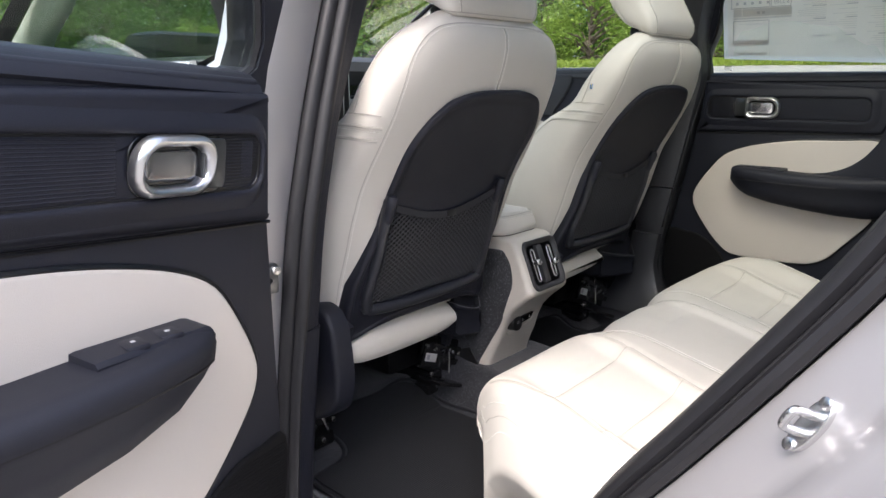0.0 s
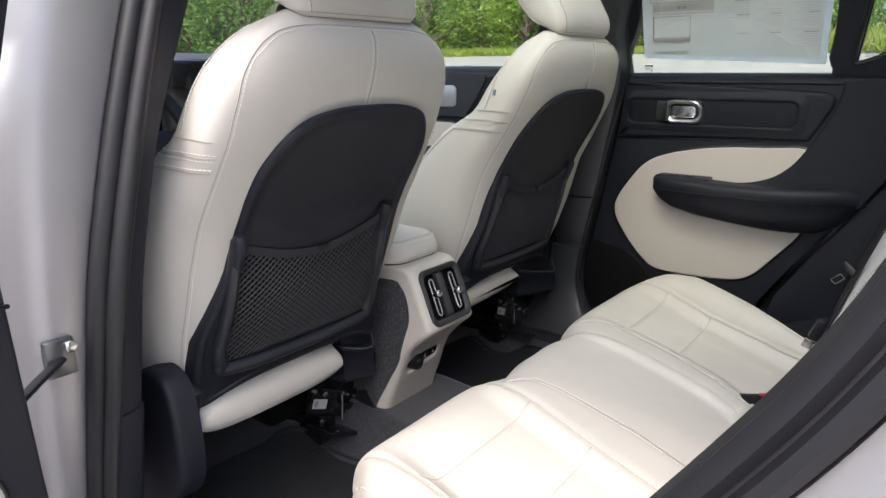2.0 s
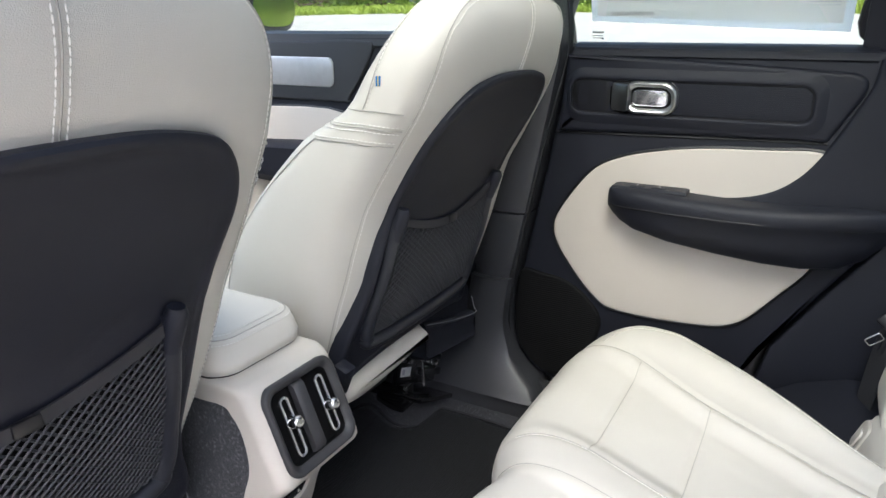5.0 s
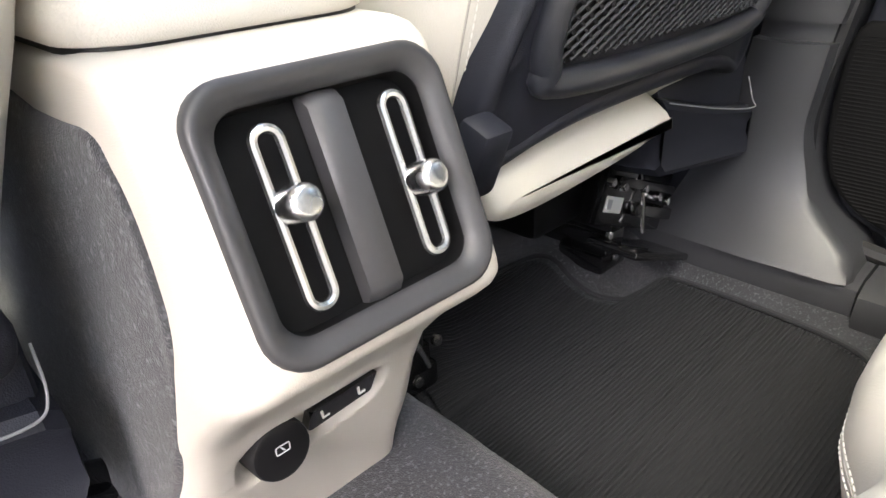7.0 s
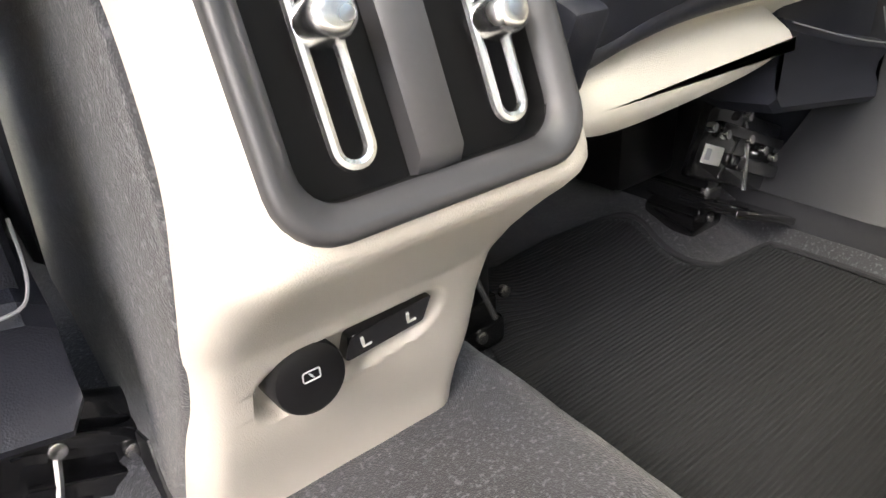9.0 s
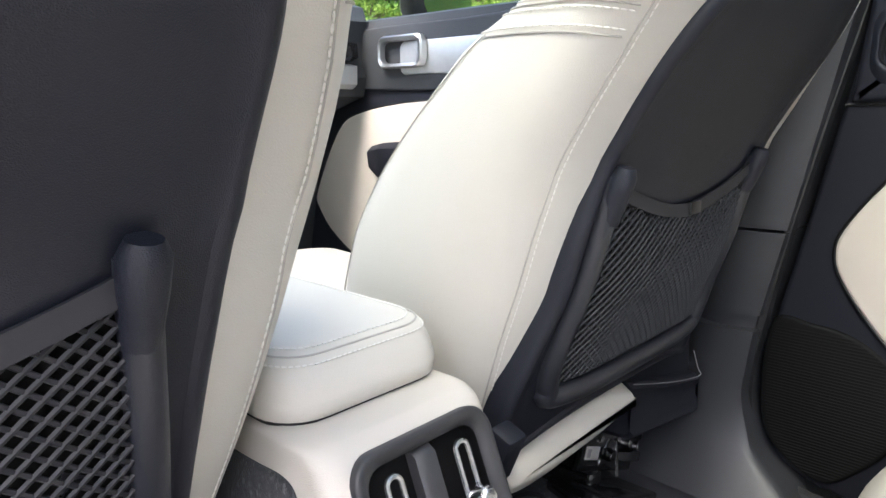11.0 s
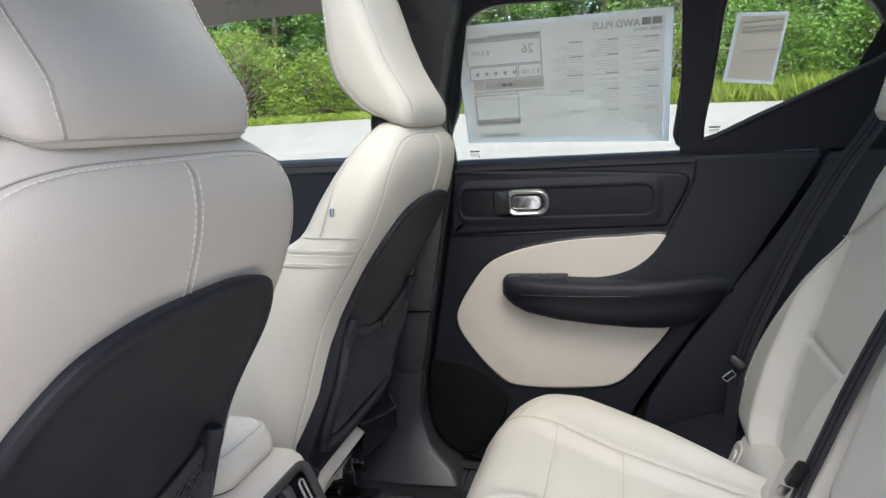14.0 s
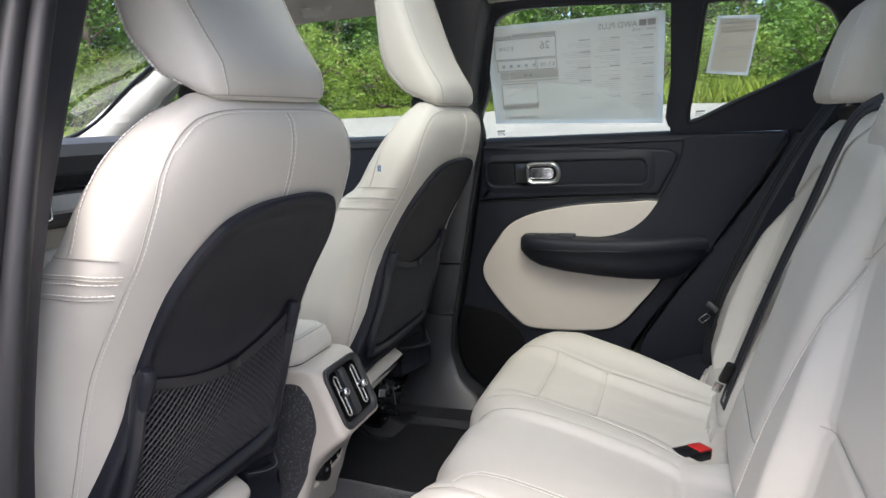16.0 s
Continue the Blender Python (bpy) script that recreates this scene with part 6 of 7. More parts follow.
    # window: glass, frame and seals
    win = [(-0.068, 1.150), (-0.075, 1.30), (-0.098, 1.42), (-0.112, 1.462), (-0.16, 1.484), (-0.25, 1.485), (-0.40, 1.477), (-0.535, 1.467), (-0.556, 1.455), (-0.548, 1.35), (-0.528, 1.20), (-0.522, 1.150)]
    wc = curve([(u, v, 0) for u, v in win], 5, True)

    def wg(x0):
        return lambda u, v, h: g(x0 - 0.22 * max(v - 1.165, 0) - h, u, v)

    part("window_glass", slab([(p.x, p.y) for p in wc], wg(0.797), 0.004, 0.001), GLASS, door, "lightly tinted side window")

    def outer(p, c):
        d = p - c
        return Vector((min(max(c.x + d.x * 1.22, -0.60), -0.022 if p.y < 1.35 else -0.06), min(max(c.y + d.y * 1.16, 1.145), 1.515), 0))

    part("window_frame", ring_plate(wc, outer, lambda u, v, h: g(0.785 - 0.22 * max(v - 1.165, 0) - h, u, v), 0.016), CHAR, door, "charcoal window frame")
    part("window_seal", tube([g(0.778 - 0.22 * max(p.y - 1.165, 0), p.x, p.y) for p in wc], 0.006, 6, True), RUBBER, door)
    part("outer_frame", ring_plate(wc, outer, lambda u, v, h: g(0.812 - 0.22 * max(v - 1.165, 0) + h, u, v), 0.012), BLACK, door)
    # outer skin
    ys = span(-0.06, -0.5, 8)
    sk = slab([(p.x, p.y) for p in low], lambda u, v, h: g(0.815 + h + 0.05 * (1 - ((v - 0.8) / 0.4) ** 2), u, v), 0.012, 0.006)
    part("outer_skin", sk, PAINT, door, "silver outer door skin")
    part("door_edge", slab([(p.x, p.y) for p in low], pl(0.86), 0.055, 0.004), PAINT, door)
    return door


rear_door(False)
rear_door(True)

# check strap between pillar and open door, striker on the jamb
strap = thing("door_check", (-0.73, 0.0, 0.86), "dark steel door check strap with bolt on the jamb", "door check")
part("strap_plate", box((-0.742, -0.010, 0.838), (-0.708, 0.003, 0.884), 0.004), GUNM, strap)
part("strap_arm", tube([(-0.725, -0.008, 0.860), (-0.76, -0.03, 0.852), (-0.80, -0.06, 0.845)], 0.007, 8, flat=0.6), BLACK, strap)
part("bolt", disc((-0.715, -0.010, 0.874), (0, -1, 0), 0.007, 0.006, 12), STEEL, strap)
strike = thing("door_striker", (-0.712, -0.738, 0.879), "bright steel door striker loop bolted to the jamb", "door striker")
sn, sd = Vector((-0.74, 0.54, 0.39)).normalized(), Vector((0.0072, -0.0278, 0.052)).normalized()
sw = sn.cross(sd)
so = Vector((-0.712, -0.738, 0.879)) + sn * 0.002
part("striker_plate", slab([(0.028 * math.copysign(abs(math.cos(a)) ** 0.8, math.cos(a)), 0.011 * math.sin(a)) for a in span(0, 2 * math.pi, 32)[:-1]], lambda u, v, h: so + sd * u + sw * v + sn * h, 0.006, 0.002), STEEL, strike)
part("striker_loop", tube(curve([so - sd * 0.009, so - sd * 0.009 + sn * 0.020, so - sd * 0.007 + sn * 0.026, so + sd * 0.003 + sn * 0.028, so + sd * 0.009 + sn * 0.024, so + sd * 0.009], 6), 0.0040, 10), STEEL, strike)
for q in (-0.023, 0.023):
    part("bolt", disc(so + sd * q + sn * 0.006, sn, 0.0055, 0.003, 14, 0.001), STEEL, strike)

# ---- front of the cabin ----
dash = thing("dashboard", (CX, 0.95, 0.6), "slate and black dashboard with a centre screen", "dashboard")
rings = []
for x in span(-0.66, 0.735, 24):
    hump = 0.02 * math.exp(-((x + 0.31) / 0.16) ** 2)
    rings.append([Vector((x, y, z + (hump if z > 1.15 else 0))) for y, z in ((1.45, 1.17), (1.15, 1.215), (0.95, 1.222), (0.90, 1.205), (0.888, 1.175), (0.90, 1.14), (0.905, 1.09), (0.89, 1.06), (0.905, 1.02), (0.99, 0.995), (1.07, 0.975), (1.09, 0.80), (1.13, 0.62), (1.45, 0.62))])
part("dash_top", loft(rings), DASHTOP, dash)
part("dash_strip", loft([[Vector((x, y, z)) for y, z in ((0.905, 1.135), (0.880, 1.13), (0.878, 1.10), (0.90, 1.093))] for x in (0.17, 0.70)]), PIANO, dash, "gloss black dash strip")
part("dash_inlay", loft([[Vector((x, y, z)) for y, z in ((0.905, 1.088), (0.882, 1.083), (0.884, 1.045), (0.90, 1.035))] for x in (0.17, 0.70)]), INLAY, dash, "pale metal dash inlay")
gb = part("glovebox_lid", slab([(p.x, p.y) for p in curve([(0.18, 0.975, 0), (0.45, 0.978, 0), (0.69, 0.972, 0), (0.703, 0.93, 0), (0.688, 0.875, 0), (0.648, 0.805, 0), (0.60, 0.76, 0), (0.52, 0.745, 0), (0.30, 0.765, 0), (0.18, 0.78, 0)], 4, True)], lambda u, v, h: Vector((u, 1.085 - h + 0.12 * (0.97 - v), v)), 0.035, 0.012, steps=4), LID, dash, "blond glovebox lid")
part("glovebox_latch", slab(rrect(0.292, 0.356, 0.897, 0.928, 0.012), lambda u, v, h: Vector((u, 1.056 - h, v)), 0.010, 0.004), PALE, gb, "pale latch")
part("screen", box((-0.06, 0.845, 0.965), (0.135, 0.885, 1.205), 0.012), PIANO, dash, "gloss black portrait touch screen")
for s in (-1, 1):
    vx = CX + s * 0.125
    duct = part("air_vent", box((vx - 0.022, 0.85, 1.02), (vx + 0.022, 0.89, 1.19), 0.008), BLACK, dash)
    part("vent_loop", tube([Vector((u, 0.848, v)) for u, v in rrect(vx - 0.012, vx + 0.012, 1.03, 1.18, 0.01)], 0.0025, 6, True), CHROME, duct)
part("tunnel_console", box((-0.07, 0.42, 0.46), (0.140, 1.04, 0.715), 0.02), CHAR, dash, "charcoal front tunnel console")
wheel = thing("steering_wheel", (-0.315, 0.62, 1.0), "black leather steering wheel with metal spoke", "steering wheel")
wm = Matrix.Translation((-0.315, 0.60, 1.02)) @ Matrix.Rotation(radians(66), 4, "X")
part("rim", tube([wm @ Vector((0.183 * math.cos(a), 0.183 * math.sin(a), 0)) for a in span(0, 2 * math.pi, 48)[:-1]], 0.0155, 12, True), CHAR2, wheel)
hub = bmesh.new()
box((-0.075, -0.06, -0.02), (0.075, 0.055, 0.025), 0.02, bm=hub)
box((-0.175, -0.02, -0.012), (0.175, 0.03, 0.012), 0.008, bm=hub)
box((-0.02, -0.175, -0.012), (0.02, -0.02, 0.01), 0.008, bm=hub)
hub.transform(wm)
part("hub", hub, CHAR, wheel)
part("column", tube([wm @ Vector((0, 0, -0.02)), wm @ Vector((0, 0, -0.30))], 0.045, 14), CHAR, wheel)
part("binnacle", box((-0.47, 0.80, 1.14), (-0.16, 0.98, 1.265), 0.03), CHAR2, dash, "hooded instrument binnacle")

screen_bm = loft([[Vector((CX + s * w, y, z)) for s in (-1, -0.5, 0, 0.5, 1)] for w, y, z in ((0.70, 1.42, 1.19), (0.66, 1.05, 1.37), (0.60, 0.66, 1.525))], closed=False)
part("windscreen", screen_bm, CLEAR, body, "clear windscreen")
for s in (-1, 1):
    def ap(x):
        return CX + s * (x - CX)
    part("a_pillar", tube(curve([(ap(0.632), 0.60, 1.50), (ap(0.66), 0.80, 1.44), (ap(0.68), 0.95, 1.365), (ap(0.69), 1.10, 1.275), (ap(0.68), 1.22, 1.20)], 5), [0.036] * 11 + [0.042] * 10, 12, flat=1.3), PALE, body, "pale cloth windscreen pillar cover")
    part("screen_band", tube(curve([(ap(0.598), 0.66, 1.515), (ap(0.632), 0.86, 1.44), (ap(0.648), 1.02, 1.36), (ap(0.655), 1.16, 1.27), (ap(0.635), 1.26, 1.225), (ap(0.58), 1.30, 1.215), (ap(0.3), 1.33, 1.21)], 5), 0.007, 6), BLACK, body)
part("pillar_badge", tube([Vector((0.648, 1.06 + u, 1.275 + v)) for u, v in rrect(-0.03, 0.03, -0.012, 0.012, 0.006)], 0.0012, 5, True), PALE, body)


def front_door(left):
    def g(x, y, z):
        return Vector((2 * CX - x if left else x, y, z))

    door = thing("front_door", g(0.8, 0.6, 0.45), "closed charcoal front car door with metal inlay", "car door", "front doors")
    out = [(0.10, 1.175), (0.13, 0.7), (0.20, 0.45), (1.05, 0.45), (1.16, 0.7), (1.18, 1.17)]
    part("door_panel", slab(out, lambda u, v, h: g(0.80 - h, u, v), 0.06, 0.008), CHAR2, door)
    part("outer_skin", slab(out, lambda u, v, h: g(0.82 + h + 0.05 * (1 - ((v - 0.8) / 0.4) ** 2), u, v), 0.012, 0.005), PAINT, door, "silver outer door skin")
    part("belt_roll", loft([[g(x, y, z) for x, z in ((0.80, 1.175), (0.77, 1.185), (0.745, 1.178), (0.735, 1.155), (0.745, 1.145))] for y in (0.11, 0.6, 1.18)]), DASHTOP, door)
    if not left:
        c = curve([(0.385, 1.145, 0), (0.42, 1.165, 0), (0.60, 1.162, 0), (1.0, 1.15, 0), (1.0, 1.045, 0), (0.50, 1.030, 0), (0.45, 1.045, 0)], 4, True)
        tr = part("upper_trim", slab([(p.x, p.y) for p in c], lambda u, v, h: g(0.745 - h, u, v), 0.014, 0.005), DASHTOP, door)
        part("metal_inlay", slab(rrect(0.49, 0.78, 1.062, 1.128, 0.016), lambda u, v, h: g(0.733 - h, u, v), 0.006, 0.003), INLAY, tr, "brushed metal inlay")
        ring = rrect(0.70, 0.83, 1.075, 1.14, 0.02, 7)
        part("handle_bezel", loft([[g(0.725 - h, lerp(i / 0.07, u, 0.77), lerp(i / 0.035, v, 1.105)) for u, v in ring] for i, h in ((0, 0), (0, 0.012), (0.004, 0.016), (0.010, 0.014), (0.012, 0.002))], caps=False), SATIN, door, "satin metal handle bezel")
        b = curve([(0.46, 1.005, 0), (0.72, 1.010, 0), (0.92, 0.985, 0), (1.0, 0.94, 0), (1.085, 0.80, 0), (1.08, 0.755, 0), (1.02, 0.695, 0), (0.9, 0.65, 0), (0.55, 0.64, 0), (0.42, 0.70, 0), (0.40, 0.9, 0)], 4, True)
        part("insert", slab([(p.x, p.y) for p in b], lambda u, v, h: g(0.742 - h, u, v), 0.010, 0.005), VINYL, door, "blond vinyl door insert")
        part("insert_welt", tube([g(0.736, p.x, p.y) for p in b], 0.003, 6, True), BLACK, door)
        rings = []
        for y, xin, zt, zb in ((0.88, 0.725, 0.90, 0.87), (0.86, 0.70, 0.915, 0.85), (0.80, 0.68, 0.925, 0.835), (0.6, 0.67, 0.935, 0.83), (0.35, 0.675, 0.935, 0.83), (0.2, 0.70, 0.93, 0.85)):
            rings.append([g(x, y, z) for x, z in ((0.745, zt), (xin + 0.015, zt), (xin, zt - 0.012), (xin + 0.004, zb + 0.02), (xin + 0.025, zb), (0.745, zb))])
        part("armrest", loft(rings), CHAR2, door, "charcoal armrest")
    win = [(0.14, 1.165), (0.13, 1.30), (0.165, 1.45), (0.22, 1.508), (0.35, 1.519), (0.50, 1.508), (0.62, 1.492), (0.80, 1.43), (1.05, 1.27), (1.10, 1.165)]
    wc = curve([(u, v, 0) for u, v in win], 5, True)
    part("window_glass", slab([(p.x, p.y) for p in wc], lambda u, v, h: g(0.797 - 0.22 * max(v - 1.165, 0) - h, u, v), 0.004, 0.001), GLASS, door)

    def outer(p, c):
        d = p - c
        return c + Vector((d.x * 1.10, d.y * 1.22, 0))

    part("window_frame", ring_plate(wc, outer, lambda u, v, h: g(0.785 - 0.22 * max(v - 1.165, 0) - h, u, v), 0.014), BLACK, door)
    part("roof_rail", tube(curve([g(0.688, 0.10, 1.520), g(0.688, 0.22, 1.520), g(0.688, 0.344, 1.5185), g(0.689, 0.474, 1.508), g(0.690, 0.577, 1.494), g(0.688, 0.66, 1.475)], 4), 0.0135, 10), PALE, door, "pale cloth rail along the headliner edge")
    mirror = thing("wing_mirror", g(0.95, 0.95, 1.15), "silver door mirror housing", "wing mirror", "door mirrors")
    rings = []
    for y, wx, hz in ((0.87, 0.085, 0.055), (0.885, 0.10, 0.07), (0.93, 0.095, 0.065), (0.97, 0.06, 0.045), (0.985, 0.03, 0.02)):
        rings.append([g(p.x, y, p.y) for p in superring(0.97, 1.245, 0, wx, hz, 3, 28)])
    hs = part("housing", loft(rings), PAINT if left else BLACK, mirror)
    part("mirror_glass", loft([[g(p.x, y, p.y) for p in superring(0.97, 1.245, 0, 0.082, 0.052, 3, 28)] for y in (0.8665, 0.8695)]), CHROME, hs)
    part("arm", tube([g(0.85, 0.95, 1.17), g(0.90, 0.94, 1.19), g(0.93, 0.93, 1.21)], 0.018, 10), BLACK, mirror)


front_door(False)
front_door(True)

# ---- paper stickers on the side glass ----


def film_mat(name, color, clear):
    m = mat(name, color, 0.6, vary=0.03)
    n, l = m.node_tree.nodes, m.node_tree.links
    tr = n.new("ShaderNodeBsdfTranslucent")
    tr.inputs["Color"].default_value = (*color, 1)
    mx = n.new("ShaderNodeMixShader")
    mx.inputs[0].default_value = clear
    l.new(n["Principled BSDF"].outputs[0], mx.inputs[1])
    l.new(tr.outputs[0], mx.inputs[2])
    l.new(mx.outputs[0], n["Material Output"].inputs[0])
    return m


PAPER = film_mat("white backlit paper", (0.95, 0.92, 0.87), 0.93)
FILM = film_mat("milky clear film edge", (0.96, 0.94, 0.91), 0.93)
TINTP = film_mat("grey printed paper", (0.80, 0.78, 0.755), 0.88)
INKP = film_mat("grey ink on paper", (0.64, 0.62, 0.615), 0.86)


def on_glass(x0):
    return lambda u, v, h: Vector((x0 - 0.22 * max(v - 1.165, 0) - h, u, v))


def bars(rects, place, h0, thick, material, name, parent):
    bm = bmesh.new()
    for u0, u1, v0, v1 in rects:
        slab([(u0, v0), (u1, v0), (u1, v1), (u0, v1)], lambda u, v, h: place(u, v, h0 + h), thick, thick * 0.4, bm=bm, steps=1)
    return part(name, bm, material, parent, smooth=False)


place = on_glass(0.7915)
sheet_1 = thing("window_sticker", (0.77, -0.30, 1.18), "large white printed price sheet taped inside the rear window", "sticker", "window papers")
S0, S1, T0, T1 = -0.078, -0.522, 1.186, 1.449


def su(a):
    return lerp(a, S0, S1)


def sv(b):
    return lerp(b, T1, T0)


part("paper_film", slab([(su(0.0), sv(-0.0)), (su(1), sv(0.0)), (su(0.985), sv(1)), (su(0.02), sv(0.93))], lambda u, v, h: place(u, v, h), 0.0006, 0.0002), FILM, sheet_1)
part("paper", slab([(su(0.03), sv(0.03)), (su(0.965), sv(0.045)), (su(0.955), sv(0.95)), (su(0.045), sv(0.90))], lambda u, v, h: place(u, v, 0.0012 + h), 0.0005, 0.0002), PAPER, sheet_1)


def sbars(rects, material, name, lift=0.0022):
    return bars([(su(a), su(b), sv(c), sv(d)) for a, b, c, d in rects], place, lift, 0.0004, material, name, sheet_1)


r1 = random.Random(3)
box_lines = []
for a, b, c, d in ((0.05, 0.41, 0.13, 0.32), (0.06, 0.29, 0.325, 0.43), (0.295, 0.41, 0.325, 0.43), (0.075, 0.29, 0.55, 0.78)):
    t = 0.004
    box_lines += [(a, b, c, c + t * 1.6), (a, b, d - t * 1.6, d), (a, a + t, c, d), (b - t, b, c, d)]
sbars(box_lines, INKP, "ruled_print")
sbars([(0.16, 0.41, 0.09, 0.125), (0.05, 0.155, 0.10, 0.127), (0.13, 0.415, 0.435, 0.51), (0.075, 0.125, 0.435, 0.51), (0.075, 0.415, 0.52, 0.535), (0.08, 0.29, 0.745, 0.80), (0.10, 0.28, 0.87, 0.895)], TINTP, "grey_print", 0.0020)
rows = []
for a, b, c, d, n in ((0.44, 0.60, 0.22, 0.60, 22), (0.62, 0.76, 0.19, 0.86, 34), (0.79, 0.94, 0.19, 0.86, 34), (0.31, 0.40, 0.56, 0.86, 12), (0.10, 0.28, 0.58, 0.60, 2)):
    for i in range(n):
        v = lerp(i / n, c, d)
        if r1.random() < 0.2:
            continue
        rows.append((b - (b - a) * r1.uniform(0.45, 1.0), b, v, v + 0.0045))
sbars(rows, TINTP, "small_print")
heads = []
for a, b in ((0.52, 0.60), (0.70, 0.76), (0.87, 0.94)):
    for v in (0.19, 0.30, 0.44, 0.56, 0.72):
        heads.append((a + r1.uniform(0, 0.02), b, v, v + 0.009))
sbars(heads, INKP, "heading_print")
sbars([(0.09 + 0.045 * i, 0.105 + 0.045 * i, 0.37, 0.395) for i in range(5)] + [(0.215, 0.232, 0.465, 0.49), (0.245, 0.262, 0.465, 0.49)], INKP, "symbol_print")


def words(text, size, u, v, name, parent, place_fn, material):
    """Lettering read from outside the car, so it shows mirrored from within."""
    cu = bpy.data.curves.new(name, "FONT")
    cu.body, cu.size, cu.extrude = text, size, 0.0002
    tmp = new(name, cu)
    me = bpy.data.meshes.new_from_object(tmp)
    bpy.data.objects.remove(tmp)
    for w in me.vertices:
        w.co = place_fn(u + w.co.x, v + w.co.y, 0.0024 + w.co.z)
    me.materials.append(material)
    ob = new(name, me)
    ob.parent = parent
    ob.matrix_parent_inverse = parent.matrix_world.inverted()
    return ob


# seen from outside (+x) the text runs towards +y
words("AWD PLUS", 0.019, su(0.95) + 0.042, sv(0.115), "printed_heading", sheet_1, place, INKP)
words("DARK THEME", 0.009, su(0.95), sv(0.155), "printed_heading", sheet_1, place, INKP)
words("26", 0.026, su(0.375), sv(0.24), "printed_number", sheet_1, place, INKP)
words("$ 2,500", 0.013, su(0.165), sv(0.235), "printed_number", sheet_1, place, INKP)
words("$ 2,100", 0.013, su(0.40), sv(0.40), "printed_number", sheet_1, place, INKP)
bars([(su(0.95), su(0.95) + 0.018, sv(0.112), sv(0.06)), (su(0.95) + 0.021, su(0.95) + 0.038, sv(0.112), sv(0.06))], place, 0.0022, 0.0004, INKP, "printed_logo_bars", sheet_1)

place2 = lambda u, v, h: Vector((0.7765 - 0.22 * (v - 1.16) - h, u, v))
sheet_2 = thing("window_sticker", (0.74, -0.67, 1.29), "small cream notice sheet taped inside the quarter window", "sticker", "window papers")
part("paper_film", slab([(-0.636, 1.424), (-0.727, 1.418), (-0.706, 1.287), (-0.614, 1.299)], place2, 0.0006, 0.0002), FILM, sheet_2)
part("paper", slab([(-0.642, 1.417), (-0.721, 1.412), (-0.702, 1.294), (-0.622, 1.305)], lambda u, v, h: place2(u, v, 0.001 + h), 0.0005, 0.0002), film_mat("cream backlit paper", (0.90, 0.84, 0.75), 0.86), sheet_2)
bars([(-0.645, -0.718, v, v + t) for v, t in ((1.404, 0.003), (1.394, 0.003), (1.385, 0.005), (1.352, 0.0015), (1.346, 0.0015), (1.33, 0.001))], place2, 0.0018, 0.0004, TINTP, "small_print", sheet_2)
# maker's marks etched in the glass corners, as plain bars
for u0, v0, pf, nm in ((-0.592, 1.197, place2, "glass_mark"), (-0.088, 1.170, place, "glass_mark")):
    mk = bars([(u0, u0 - 0.022, v0 + 0.012, v0 + 0.0155), (u0, u0 - 0.020, v0 + 0.007, v0 + 0.0085), (u0, u0 - 0.014, v0 + 0.003, v0 + 0.0045), (u0 - 0.017, u0 - 0.021, v0 + 0.001, v0 + 0.0045)], pf, 0.0012, 0.0003, INK, nm, None)
    solo(mk, "dark etched marking bars on the glass corner", "glass marking")

# ---- seat belts ----


def strap_mesh(pts, width, face, thick=0.0014):
    rings = []
    for i, p in enumerate(pts):
        a, b = pts[max(i - 1, 0)], pts[min(i + 1, len(pts) - 1)]
        t = (b - a).normalized()
        s = t.cross(Vector(face)).normalized() * width / 2
        n = s.cross(t).normalized() * thick
        rings.append([p + s + n, p - s + n, p - s - n, p + s - n])
    return loft(rings)


belt = thing("seat_belt", (0.64, -0.63, 0.6), "black seat belt hanging by the bench's outer side", "seat belt", "rear seat belts")
web = curve([Vector(p) for p in ((0.655, -0.88, 1.24), (0.66, -0.845, 1.18), (0.66, -0.809, 1.125), (0.66, -0.745, 1.0), (0.66, -0.671, 0.826), (0.658, -0.65, 0.765), (0.655, -0.634, 0.70), (0.655, -0.625, 0.60))], 6)
part("webbing", strap_mesh(web, 0.047, (-0.35, 0.9, 0.25)), WEB, belt)
for q in (-0.007, 0.007):
    part("webbing_stripe", strap_mesh([p + Vector((q * 0.93 - 0.0008, 0.0022 + q * 0.36, 0.0006)) for p in web[2:-6]], 0.004, (-0.35, 0.9, 0.25), 0.0004), CHAR2, belt)
tng = part("tongue", box((-0.007, -0.017, -0.009), (0.007, 0.017, 0.009), 0.004, m=Matrix.Translation((0.644, -0.636, 0.752)) @ pose(0, 0, 0, 35, 20, -10)), BLACK, belt, "black belt tongue")
part("tongue_plate", tube([Vector((0.628, -0.628, 0.738)) + Vector((0.004, 0.75, -0.65)) * v + Vector((-0.3, 0.6, 0.7)).normalized() * u for u, v in rrect(-0.007, 0.007, 0.0, 0.024, 0.003)], 0.0014, 6, True), STEEL, tng)
belt2 = thing("seat_belt", (0.23, -0.65, 0.7), "black centre seat belt lying over the backrest", "seat belt", "rear seat belts")
web2 = curve([Vector((x, rest_y(z) + dy, z)) for x, dy, z in ((0.10, 0.0, 1.215), (0.112, 0.022, 1.195), (0.118, 0.031, 1.15), (0.135, 0.033, 1.06), (0.162, 0.035, 0.97), (0.180, 0.036, 0.88), (0.190, 0.037, 0.79), (0.198, 0.036, 0.74), (0.203, 0.034, 0.69))], 6)
part("webbing", strap_mesh(web2, 0.030, (-0.2, 0.88, 0.4)), WEB, belt2)
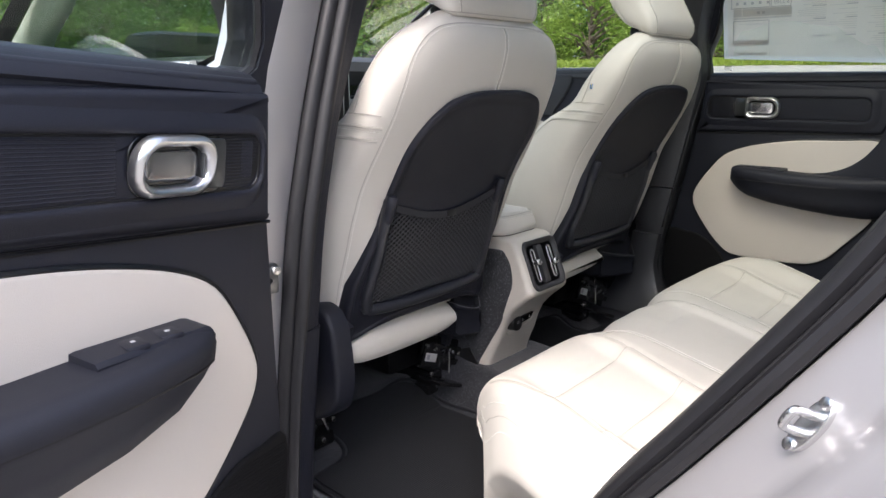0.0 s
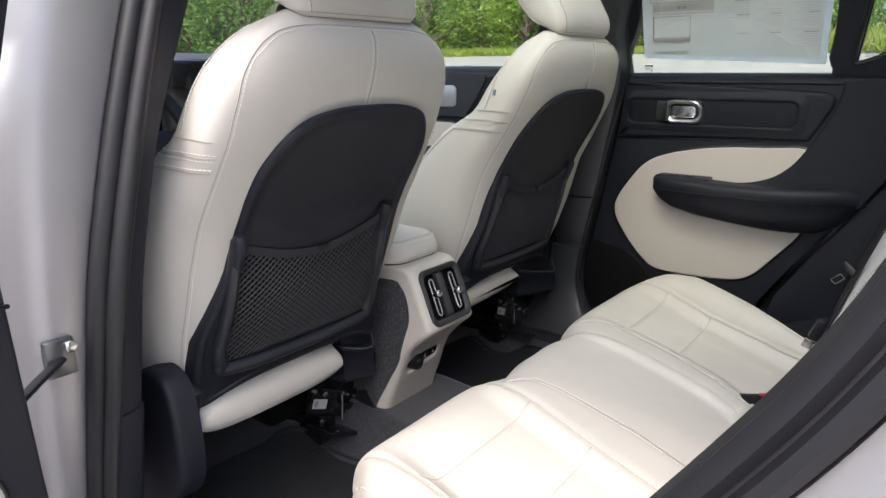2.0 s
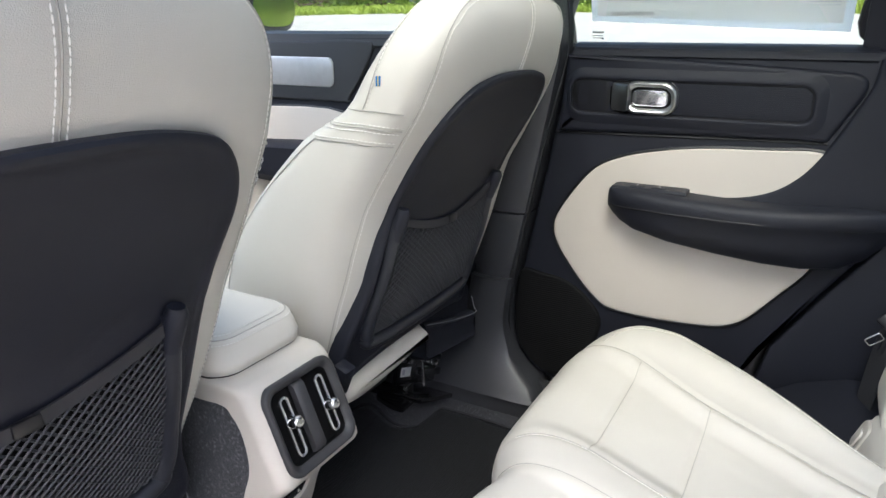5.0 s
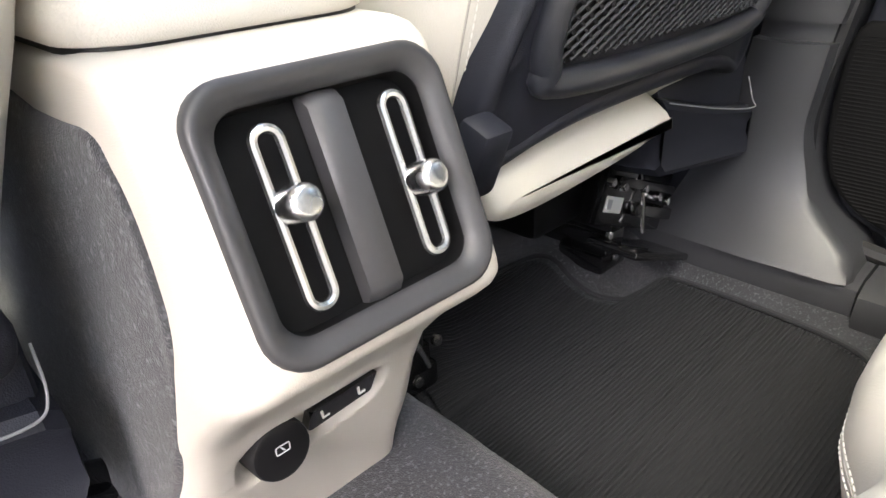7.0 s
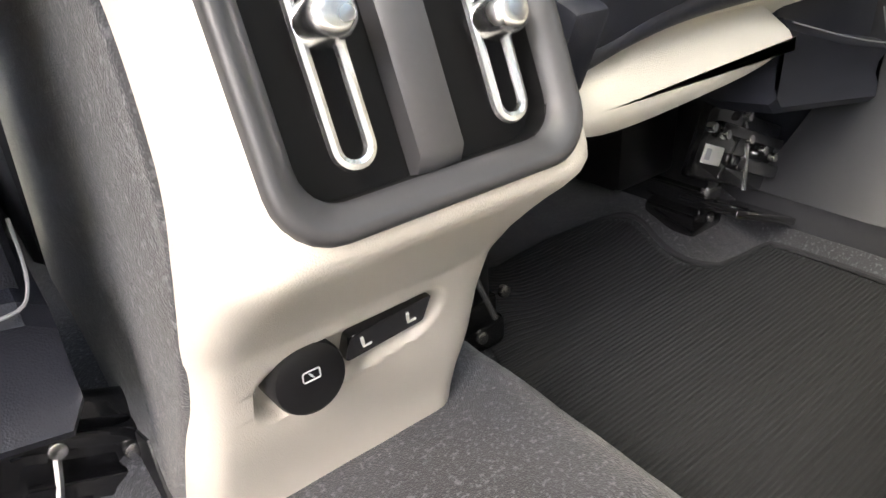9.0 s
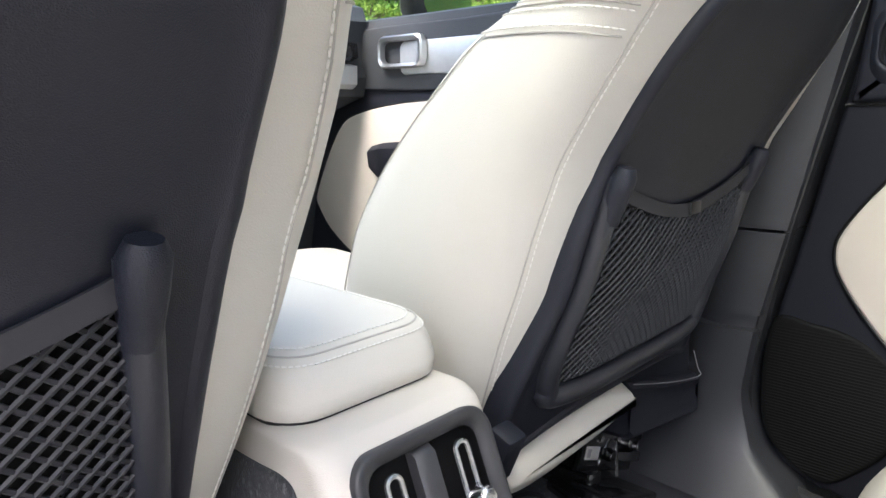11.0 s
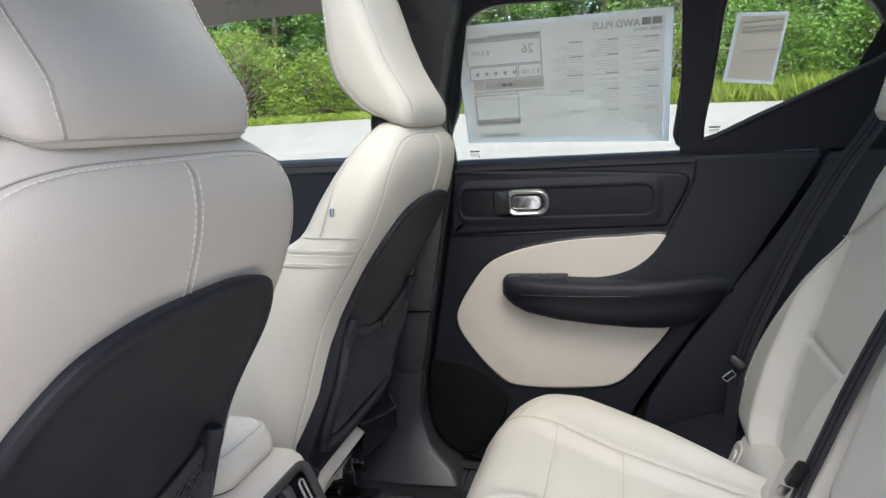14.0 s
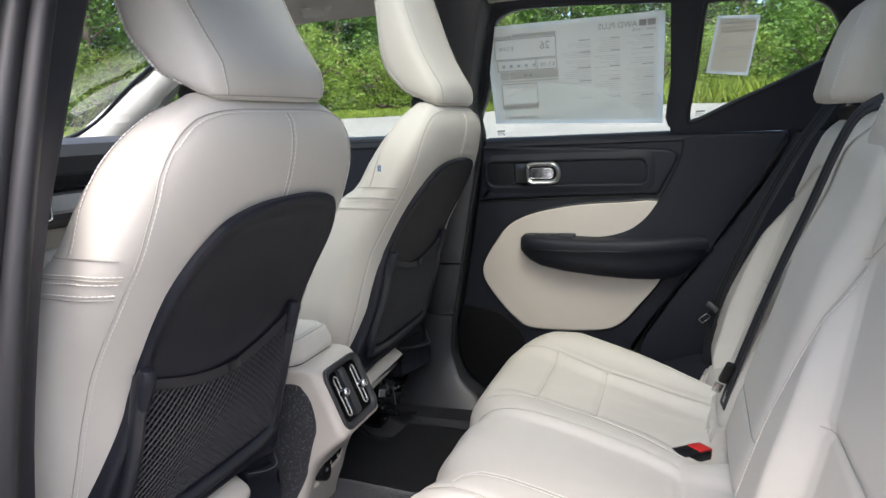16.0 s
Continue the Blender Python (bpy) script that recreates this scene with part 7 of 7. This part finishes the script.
for q in (-0.006, 0.006):
    part("webbing_stripe", strap_mesh([p + Vector((q * 0.97 - 0.0005, 0.0022 + q * 0.2, 0.001)) for p in web2[3:-3]], 0.003, (-0.2, 0.88, 0.4), 0.0004), CHAR2, belt2)
t2 = part("tongue", box((-0.007, -0.012, -0.022), (0.007, 0.012, 0.022), 0.005, m=Matrix.Translation((0.204, -0.650, 0.752)) @ pose(0, 0, 0, 20, -20, 0)), BLACK, belt2, "black belt tongue")
part("tongue_plate", box((-0.0012, -0.008, -0.02), (0.0012, 0.008, 0.0), 0.0005, m=Matrix.Translation((0.214, -0.636, 0.728)) @ pose(0, 0, 0, 20, -20, 0)), STEEL, t2)


def buckle(p, turn, name_label):
    b = thing("belt_buckle", p, name_label, "belt buckle", "rear belt buckles")
    m = Matrix.Translation(p) @ pose(0, 0, 0, *turn)
    part("buckle_body", box((-0.019, -0.034, -0.012), (0.019, 0.03, 0.012), 0.005, m=m), BLACK, b)
    part("release_button", box((-0.016, 0.004, -0.009), (0.016, 0.034, 0.0135), 0.003, m=m), RED, b, "red release button")


buckle((0.110, -0.588, 0.635), (-5, 0, 225), "black buckle with red button between the cushions")
buckle((-0.15, -0.622, 0.634), (30, 0, 6), "black buckle with red button between the cushions")
# child-seat anchor covers on the padded ledge below the backrest
def ledge_y(z):
    return table(z, [(0.54, -0.600), (0.58, -0.606), (0.61, -0.613), (0.645, -0.628)])


for x in (0.235, 0.515, -0.16, -0.44):
    fl = thing("anchor_cover", (x, -0.62, 0.61), "blond hinged child-seat anchor cover on the seat ledge", "anchor cover", "anchor covers")
    part("flap", slab(rrect(-0.024, 0.024, 0.588, 0.643, 0.014), lambda u, v, h: Vector((x + u, ledge_y(v) + h - 0.001, v)), 0.0055, 0.003), LID, fl)
    part("flap_slot", slab(rrect(-0.011, 0.011, 0.601, 0.631, 0.009), lambda u, v, h: Vector((x + u, ledge_y(v) + 0.0035 + h, v)), 0.0035, 0.0015), LEATHER, fl)

# ---- small things ----
tab = thing("woven_tab", (0.163, -0.015, 1.128), "small blue and yellow woven tab in a seat seam", "fabric tab")
skin_x = RSEAT - smooth_table(1.13, W_T, 0.012)
part("tab_blue", box((skin_x - 0.0012, -0.0205, 1.126), (skin_x + 0.002, -0.0145, 1.138), 0.0005), BLUE, tab)
part("tab_yellow", box((skin_x - 0.0014, -0.0190, 1.1257), (skin_x + 0.002, -0.0175, 1.1383), 0.0003), YELLOW, tab)
for y in (0.30, 0.36):
    gh = thing("grab_handle", (0.60, y, 1.50), "pale fold-down grab handle on the headliner", "grab handle", "grab handles")
    part("handle_bar", tube(curve([(0.60, y - 0.01, 1.53), (0.585, y, 1.505), (0.60, y + 0.01, 1.53)], 5), 0.008, 8), PALE, gh)
